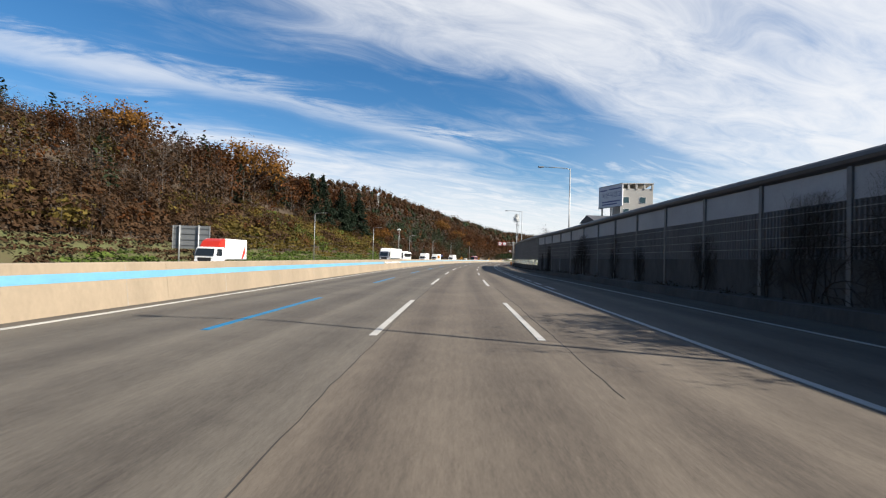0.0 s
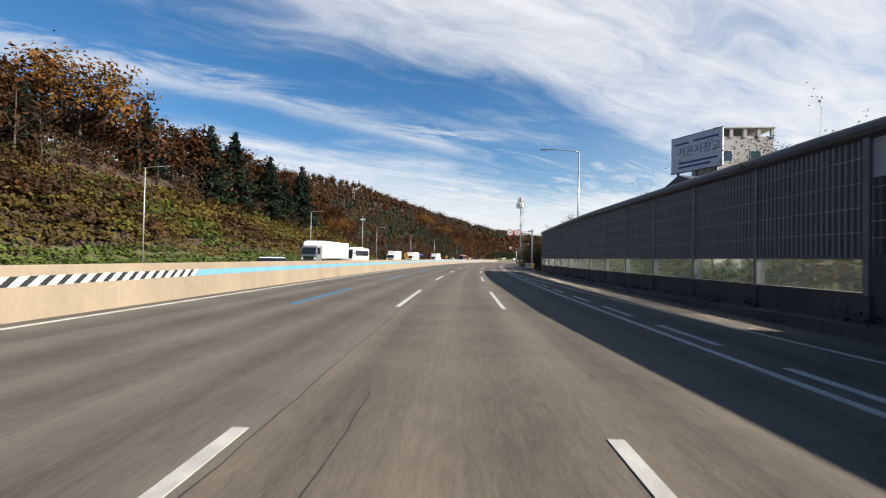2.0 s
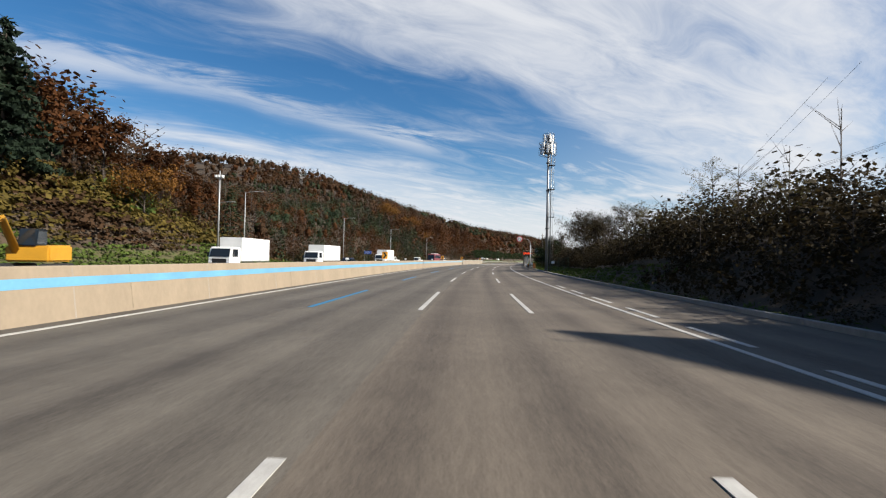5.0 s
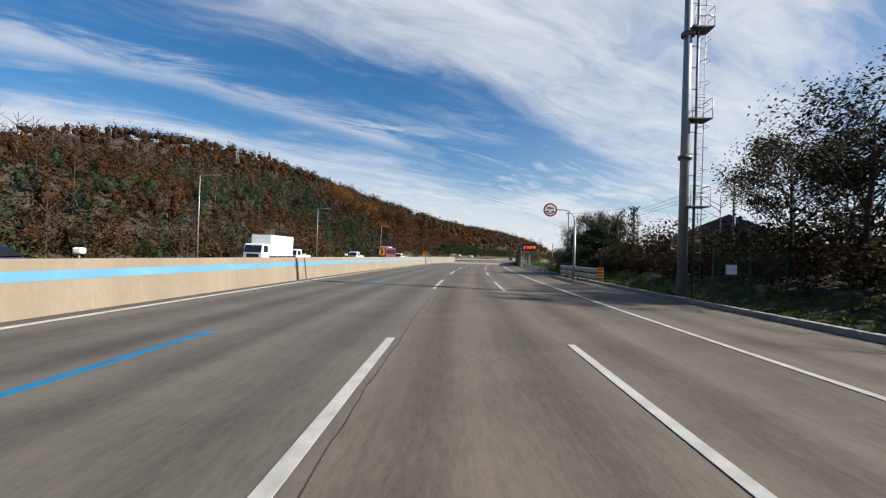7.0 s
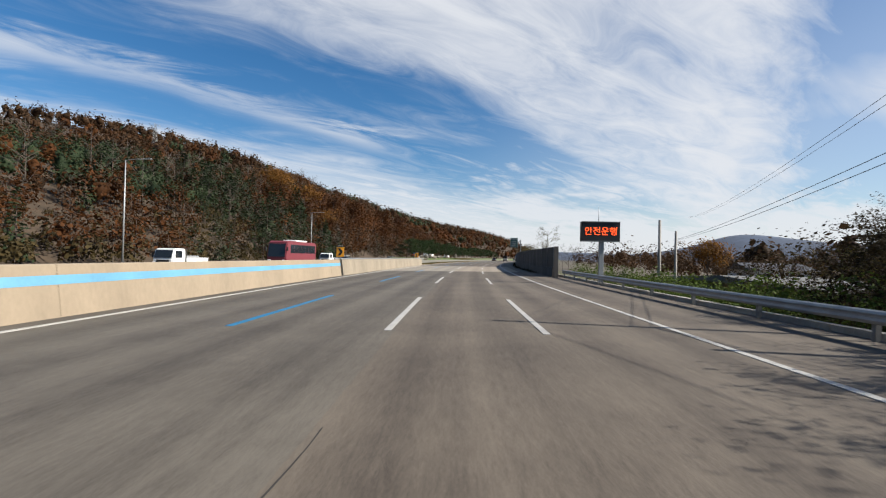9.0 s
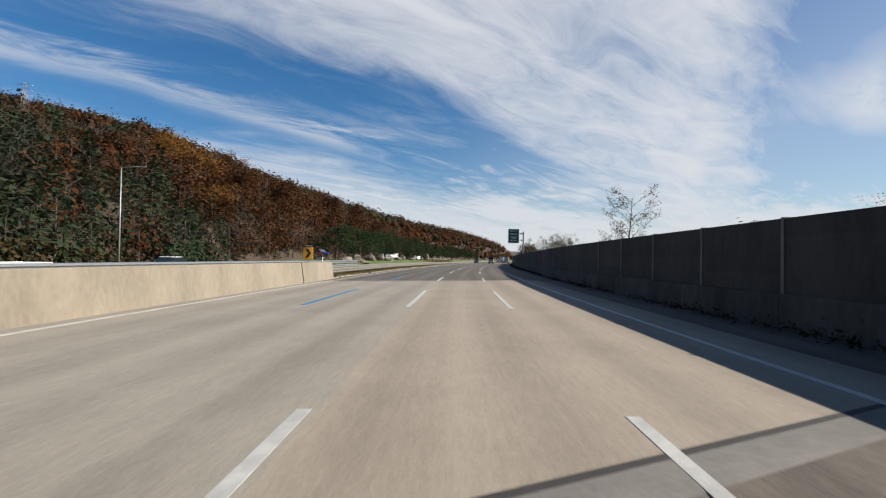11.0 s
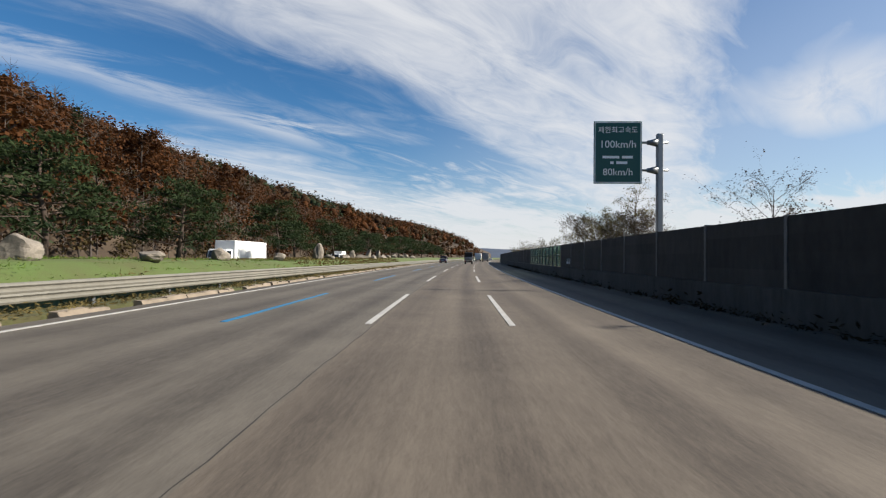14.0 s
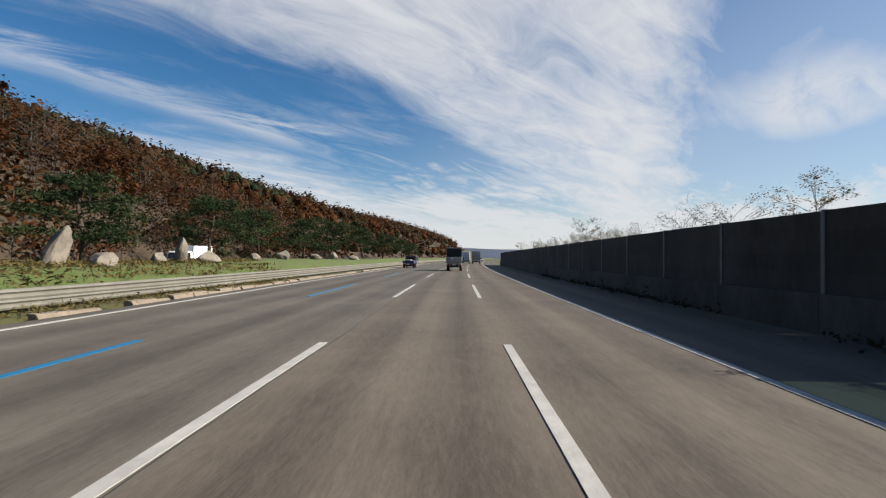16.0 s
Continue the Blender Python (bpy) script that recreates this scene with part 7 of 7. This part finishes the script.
def pickup(m, body, label, load=None):
    """A small cab-over pickup with a drop-side bed, 5.1 m long."""
    ob = thing("pickup_truck", label, "truck", m)
    cab_over(ob, 2.55, 1.66, 1.42, 1.75, 0.48, body)
    bm = bmesh.new()
    box(bm, -0.70, 0.70, 0.76, 0.785, 1.25, 1.75, 0.01)
    part("rear_window", bm, M_CARGLASS, ob, "dark glass")
    frame_rails(ob, -2.4, 1.2, 0.5)
    bm = bmesh.new()
    box(bm, -0.86, 0.86, -2.5, 0.7, 0.70, 0.78, 0.01)
    part("bed_floor", bm, body, ob)
    for sx in (-1, 1):
        bm = bmesh.new()
        box(bm, sx * 0.85 - 0.025, sx * 0.85 + 0.025, -2.5, 0.7, 0.78, 1.14, 0.012)
        for y in (-1.7, -0.9, -0.1):
            box(bm, sx * 0.88 - 0.015, sx * 0.88 + 0.015, y - 0.03, y + 0.03, 0.78, 1.12)
        part("drop_side", bm, body, ob)
    bm = bmesh.new()
    box(bm, -0.86, 0.86, -2.54, -2.49, 0.78, 1.14, 0.012)
    part("tailgate", bm, body, ob)
    bm = bmesh.new()
    for x in (-0.80, 0.80):
        tube(bm, (x, 0.68, 0.78), (x, 0.68, 1.95), 0.025, n=6)
    tube(bm, (-0.80, 0.68, 1.95), (0.80, 0.68, 1.95), 0.025, n=6)
    tube(bm, (-0.80, 0.68, 1.5), (0.80, 0.68, 1.5), 0.02, n=6)
    part("headboard", bm, M_CHASSIS, ob)
    if load:
        bm = bmesh.new()
        box(bm, -0.6, 0.3, -1.6, 0.4, 0.78, 1.32, 0.06)
        box(bm, 0.32, 0.74, -1.0, 0.4, 0.78, 1.2, 0.06)
        part("load", bm, load, ob, "pale wrapped load")
    rear_gear(ob, -2.5, 1.7, 0.52)
    for x in (-0.72, 0.72):
        wheel(ob, x, 1.85, 0.33, 0.2)
        wheel(ob, x, -1.35, 0.29, 0.24)
    for x in (-0.8, 0.8):
        bm = bmesh.new()
        box(bm, x - 0.13, x + 0.13, -1.76, -1.72, 0.12, 0.62, 0.01)
        part("mud_flap", bm, M_CHASSIS, ob)
    return ob


def box_truck(m, ln, h, cab, body, label, ribs=0, w=2.3, canvas=None, name="box_truck"):
    ob = thing(name, label, "truck", m)
    f = ln / 2
    cab_over(ob, f, min(w, 2.2), 1.75 if ln > 6.5 else 1.55, 1.9, 0.6, cab)
    frame_rails(ob, -f + 0.2, f - 1.0, 0.7)
    if canvas:
        cargo_box(ob, -f, f - 2.0, w, 0.95, 1.75, body, ribs)
        c = part("canvas_cover", shell([(-f + 0.02, 1.75), (f - 2.02, 1.75), (f - 2.02, h - 0.12), (f - 2.3, h), (-f + 0.3, h), (-f + 0.02, h - 0.12)], w - 0.06, 0.06), canvas, ob, "dark canvas cover")
    else:
        cargo_box(ob, -f, f - 2.0, w, 0.95, h, body, ribs)
    rear_gear(ob, -f, w, 0.68)
    for x in (-w * 0.42, w * 0.42):
        wheel(ob, x, f - 1.1, 0.42, 0.26)
        wheel(ob, x, -f + 1.5, 0.42, 0.32)
        if ln > 8:
            wheel(ob, x, -f + 2.6, 0.42, 0.32)
    return ob


def semi(m, label):
    ob = thing("articulated_lorry", label, "lorry", m)
    cab_over(ob, 8.2, 2.45, 2.35, 2.25, 0.75, M_SILVER, M_TRUCKWHITE)
    frame_rails(ob, -7.5, 7.2, 0.85)
    cargo_box(ob, -8.0, 5.55, 2.5, 1.2, 3.95, M_TRUCKWHITE, 8)
    rear_gear(ob, -8.0, 2.5, 0.9)
    for x in (-1.08, 1.08):
        for y in (6.9, 4.2, 3.0, -4.6, -5.9):
            wheel(ob, x, y, 0.5, 0.3)
    return ob


def coach(m, body, lower, label, ln=11.5):
    ob = thing("coach", label, "bus", m)
    f, w = ln / 2, 2.48
    part("body", shell([(-f, 0.38), (f - 0.05, 0.38), (f, 1.25), (f - 0.35, 3.05), (f - 0.8, 3.3), (-f + 0.2, 3.3), (-f, 3.05)], w, 0.12), body, ob)
    bm = bmesh.new()
    vs = [(-1.1, f + 0.008, 1.28), (1.1, f + 0.008, 1.28), (1.06, f - 0.30, 2.95), (-1.06, f - 0.30, 2.95)]
    a = [bm.verts.new(p_) for p_ in vs]
    b = [bm.verts.new((p_[0], p_[1] - 0.06, p_[2])) for p_ in vs]
    bm.faces.new(a)
    bm.faces.new(b[::-1])
    for i in range(4):
        bm.faces.new((a[i], b[i], b[(i + 1) % 4], a[(i + 1) % 4]))
    bmesh.ops.recalc_face_normals(bm, faces=bm.faces[:])
    part("windscreen", bm, M_CARGLASS, ob, "dark glass")
    for sx in (-1, 1):
        n = 7
        for k in range(n):
            y0 = -f + 0.5 + (ln - 1.9) * k / n
            y1 = -f + 0.5 + (ln - 1.9) * (k + 1) / n - 0.05
            bm = bmesh.new()
            x = sx * w / 2
            box(bm, x - 0.012, x + 0.012, y0, y1, 1.75, 2.85, 0.008)
            part("side_window", bm, M_CARGLASS, ob, "dark glass")
        bm = bmesh.new()
        x = sx * (w / 2 + 0.004)
        box(bm, x - 0.01, x + 0.01, -f + 0.2, f - 0.2, 0.5, 1.15, 0.006)
        part("lower_panel", bm, lower, ob)
        bm = bmesh.new()
        box(bm, sx * 0.92 - 0.2, sx * 0.92 + 0.2, f - 0.1, f + 0.02, 0.72, 0.9, 0.02)
        part("headlight", bm, M_HEADLAMP, ob)
        bm = bmesh.new()
        box(bm, sx * 1.4 - 0.09, sx * 1.4 + 0.09, f - 0.15, f + 0.05, 2.0, 2.5, 0.03)
        part("mirror", bm, M_CHASSIS, ob)
    bm = bmesh.new()
    box(bm, -0.9, 0.9, -2.6, 1.4, 3.28, 3.5, 0.08)
    part("roof_unit", bm, M_TRUCKWHITE, ob)
    for x in (-1.08, 1.08):
        for y in (f - 2.5, -f + 2.9):
            wheel(ob, x, y, 0.5, 0.3)
    return ob


def car(m, body, label):
    ob = thing("car", label, "car", m)
    part("body", shell([(-2.2, 0.30), (2.2, 0.30), (2.25, 0.62), (1.9, 0.85), (0.9, 0.98), (-1.9, 1.0), (-2.25, 0.9)], 1.78, 0.09), body, ob)
    part("cabin", shell([(1.0, 0.95), (0.25, 1.42), (-1.2, 1.45), (-1.95, 0.98)], 1.5, 0.08), M_CARGLASS, ob, "dark glass")
    part("roof", shell([(0.2, 1.42), (0.15, 1.47), (-1.15, 1.49), (-1.2, 1.44)], 1.4, 0.02), body, ob)
    for sx in (-1, 1):
        bm = bmesh.new()
        box(bm, sx * 0.68 - 0.16, sx * 0.68 + 0.16, -2.27, -2.2, 0.72, 0.86, 0.02)
        part("tail_lamp", bm, M_TAIL, ob)
        bm = bmesh.new()
        box(bm, sx * 0.66 - 0.18, sx * 0.66 + 0.18, 2.15, 2.25, 0.60, 0.74, 0.03)
        part("headlight", bm, M_HEADLAMP, ob)
    for x in (-0.8, 0.8):
        for y in (1.4, -1.35):
            wheel(ob, x, y, 0.32, 0.21)
    return ob


def digger(m):
    ob = thing("excavator", "yellow excavator carried on the back of the queue", "excavator", m)
    for x in (-1.0, 1.0):
        part("track", shell([(-1.6, 0.15), (1.6, 0.15), (1.8, 0.5), (1.6, 0.85), (-1.6, 0.85), (-1.8, 0.5)], 0.5, 0.06), M_CHASSIS, ob).matrix_basis = pose(x, 0, 0)
    part("house", shell([(-1.7, 0.95), (1.2, 0.95), (1.2, 1.9), (-1.7, 2.0)], 2.2, 0.1), M_YELLOW, ob)
    part("cabin", shell([(0.0, 1.9), (1.3, 1.9), (1.1, 2.9), (0.1, 2.95)], 0.95, 0.06), M_CARGLASS, ob)
    bm = bmesh.new()
    pipe(bm, [(0.6, 1.0, 1.5), (0.6, 2.6, 3.4), (0.6, 4.0, 2.6)], 0.22, 0.18, 6)
    pipe(bm, [(0.6, 4.0, 2.6), (0.6, 4.2, 1.2)], 0.16, 0.12, 6)
    part("boom", bm, M_YELLOW, ob)
    return ob


# ahead, on our carriageway
pickup(spot(510.5, -7.35), M_TRUCKBLUE, "dark blue pickup with a pale load driving ahead", M_GREYBOX)
box_truck(spot(497.0, 0.1), 5.6, 2.95, M_TRUCKWHITE, M_GREYBOX, "small truck with a black canvas cover over a grey body", 6, 1.95, M_CANVAS)
box_truck(spot(574, 3.4), 9.5, 3.5, M_TRUCKWHITE, M_GREYBOX, "tall grey box truck driving ahead", 8, 2.45)
box_truck(spot(584, 0.1), 9.0, 3.5, M_TRUCKWHITE, M_TRUCKWHITE, "white box truck far ahead", 8, 2.45)
car(spot(600, -3.6), M_SILVER, "silver car far ahead")
car(spot(640, 3.6), M_TRUCKWHITE, "white car far ahead")
# oncoming
R = 180
v = box_truck(spot(46.5, -24.0, 0, R), 6.4, 3.0, M_TRUCKWHITE, M_TRUCKWHITE, "white delivery truck with a red roof fairing", 0, 2.0)
part("red_fairing", shell([(1.15, 2.1), (2.5, 2.1), (2.0, 2.75), (1.2, 3.02)], 1.9, 0.08), M_RED, v, "red roof fairing")
for sx in (-1, 1):
    bm = bmesh.new()
    prism(bm, [(-2.9, 1.6), (-2.3, 1.0), (-2.0, 1.0), (-2.7, 2.4)], sx * 1.008 - 0.004, sx * 1.008 + 0.004)
    part("red_flash", bm, M_RED, v, "red stripe")
car(spot(87.5, -13.6, 0, R), M_TRUCKWHITE, "white car close to the median barrier")
semi(spot(131.6, -24.0, 0, R), "white articulated lorry with a silver cab")
coach(spot(148.6, -24.2, 0, R), M_TRUCKWHITE, M_CREAM, "white coach with dark windows")
digger(spot(162.0, -26.5, 0, R + 20))
box_truck(spot(181.5, -24.0, 0, R), 8.0, 3.3, M_TRUCKWHITE, M_TRUCKWHITE, "white box truck in the oncoming queue", 4)
box_truck(spot(205.2, -24.0, 0, R), 9.4, 3.3, M_TRUCKWHITE, M_TRUCKWHITE, "long white box truck with a flat nose", 5, 2.4)
box_truck(spot(243.2, -24.0, 0, R), 8.6, 3.4, M_TRUCKWHITE, M_TRUCKWHITE, "white box truck on the oncoming carriageway", 4)
pickup(spot(252.0, -24.0, 0, R), M_TRUCKWHITE, "white pickup on the oncoming carriageway", M_GREYBOX)
car(spot(206.5, -20.5, 0, R), M_TRUCKBLUE, "dark blue car on the oncoming carriageway")
pickup(spot(280.6, -24.0, 0, R), M_TRUCKWHITE, "white pickup carrying crates", M_GREYBOX)
coach(spot(305.0, -24.0, 0, R), M_MAROON, M_MAROON, "maroon coach with a white roof unit", 11.0)
pickup(spot(319.0, -23.6, 0, R), M_TRUCKWHITE, "white pickup behind the coach")
car(spot(338.0, -27.0, 0, R), M_TRUCKWHITE, "white car on the oncoming carriageway")
box_truck(spot(437.5, -28.0, 0, R), 10.8, 3.4, M_TRUCKWHITE, M_TRUCKWHITE, "long white box truck beyond the median lawn", 5, 2.45)
box_truck(spot(488, -30.0, 0, R), 6.0, 2.8, M_TRUCKWHITE, M_TRUCKWHITE, "white van beyond the median lawn", 0, 1.95)
car(spot(384, -29, 0, R), M_SILVER, "silver car beyond the median lawn")

# ---- buildings ----
M_PLASTER = material("pale_plaster", (0.367, 0.353, 0.324), 0.1, 0.4, 0.85, 0.1, fine=5)
M_ROOF = material("dark_roof_sheet", (0.0458, 0.0465, 0.0529), 0.25, 0.8, 0.6, 0.1)
M_BLUEWIN = plain("window_glass", (0.03, 0.06, 0.07), 0.08)
M_BILL = material("billboard_white", (0.60, 0.61, 0.64), 0.05, 0.8, 0.5, 0.02)
M_BILLINK = plain("billboard_ink", (0.05, 0.07, 0.20), 0.5)


def window(ob, x, y, z, w, h, axis="y"):
    """A framed window in the wall face at y (facing -y) or at x (facing -x)."""
    for nm, g_, d, mt in (("window_frame", 0.0, 0.05, M_SIGN_WHITE), ("pane", 0.06, 0.06, M_BLUEWIN)):
        bm = bmesh.new()
        if axis == "y":
            box(bm, x - w / 2 + g_, x + w / 2 - g_, y - d, y + 0.02, z + g_, z + h - g_)
        else:
            box(bm, x - d, x + 0.02, y - w / 2 + g_, y + w / 2 - g_, z + g_, z + h - g_)
        p_ = part(nm, bm, mt, ob if nm == "window_frame" else fr)
        if nm == "window_frame":
            fr = p_


b = thing("warehouse", "tall pale warehouse with a roof billboard beyond the wall", "building", spot(131.5, 41.8, -1))
bm = bmesh.new()
box(bm, -4.2, 4.2, 0, 9, 0, 22.4, 0.05)
part("wall", bm, M_PLASTER, b)
for x in (-4.0, -2.0, 0.0, 2.0, 4.0):
    bm = bmesh.new()
    box(bm, x - 0.25, x + 0.25, -0.12, 0.3, 22.2, 23.6, 0.03)
    part("parapet_pier", bm, M_PLASTER, b)
bm = bmesh.new()
box(bm, -4.35, 4.35, -0.2, 9.2, 23.6, 23.85, 0.03)
part("parapet_cap", bm, M_PLASTER, b)
for k in range(6):
    for x in (-2.6, 1.6):
        window(b, x, 0.0, 3.0 + 3.1 * k, 1.6, 1.7)
bd = thing("billboard", "weathered white billboard on the warehouse's side", "billboard", spot(131.3, 37.4, 0, 63))
bm = bmesh.new()
box(bm, -0.1, 9.4, -0.15, 0.1, 16.6, 22.6, 0.03)
bp_ = part("board", bm, M_BILL, bd)
bd.matrix_basis = spot(138.6, 33.6, 0) @ pose(0, 0, 0, 0, 0, -62)
for z in (16.6, 22.5):
    bm = bmesh.new()
    box(bm, -0.15, 9.45, -0.2, 0.12, z, z + 0.12)
    part("frame_bar", bm, M_ROOF, bp_)
for x in (1.0, 4.6, 8.2):
    bm = bmesh.new()
    box(bm, x - 0.15, x + 0.15, 0.1, 0.4, -1.5, 22.4)
    part("strut", bm, M_STEEL_DARK, bd)
writing("lettering", "저온저장고", 1.7, pose(5.2, -0.16, 19.9), M_BILLINK, bp_)
for z, x0, x1 in ((21.4, 0.6, 3.4), (21.5, 4.2, 8.8), (18.2, 1.4, 8.6), (17.5, 1.4, 7.4)):
    bm = bmesh.new()
    box(bm, x0, x1, -0.165, -0.14, z - 0.16, z + 0.16)
    part("small_lettering", bm, M_BILLINK, bp_)


M_DARKWALL = material("dark_weathered_wall", (0.0529, 0.0458, 0.0409), 0.3, 0.8, 0.9, 0.2)


def house(s, o, w, d, h, roof_h, turn, wall_m, roof_m, label, z=None):
    ob = thing("house", label, "house", spot(s, o, float(land(s, o)) - 0.3 if z is None else z, turn))
    bm = bmesh.new()
    box(bm, -w / 2, w / 2, -d / 2, d / 2, 0, h, 0.03)
    part("wall", bm, wall_m, ob)
    bm = bmesh.new()
    prism(bm, [(-d / 2 - 0.5, h - 0.1), (d / 2 + 0.5, h - 0.1), (0, h + roof_h)], -w / 2 - 0.5, w / 2 + 0.5)
    part("roof", bm, roof_m, ob)
    for k in range(max(1, int(w / 3.2))):
        x = -w / 2 + (k + 0.5) * w / max(1, int(w / 3.2))
        window(ob, x, -d / 2, h * 0.4, 1.3, 1.1)
    for k in range(max(1, int(d / 3.5))):
        y = -d / 2 + (k + 0.5) * d / max(1, int(d / 3.5))
        window(ob, -w / 2, y, h * 0.4, 1.2, 1.1, "x")
    return ob


house(118, 33, 12, 9, 10.5, 1.6, 10, M_PLASTER, M_ROOF, "low workshop with a dark roof beyond the wall")
house(262, 46, 9, 8, 5.6, 1.2, 20, M_DARKWALL, M_ROOF, "dark two-storey house with a flat-pitched roof", -3.4)
house(277, 22.4, 7, 20, 3.4, 0.4, 0, M_DARKWALL, material("grey_shed_roof", (0.10, 0.10, 0.096), 0.25, 0.6, 0.95, 0.2), "long low dark shed with a flat grey roof below the road", -3.0)
house(305, 38, 7, 6, 2.6, 0.8, 0, M_TRUCKWHITE, M_ROOF, "small white farm building")
house(237.5, 26, 10, 8, 3.4, 1.9, 60, M_DARKWALL, M_ROOF, "dark tile-roofed house among the bushes", 1.0)
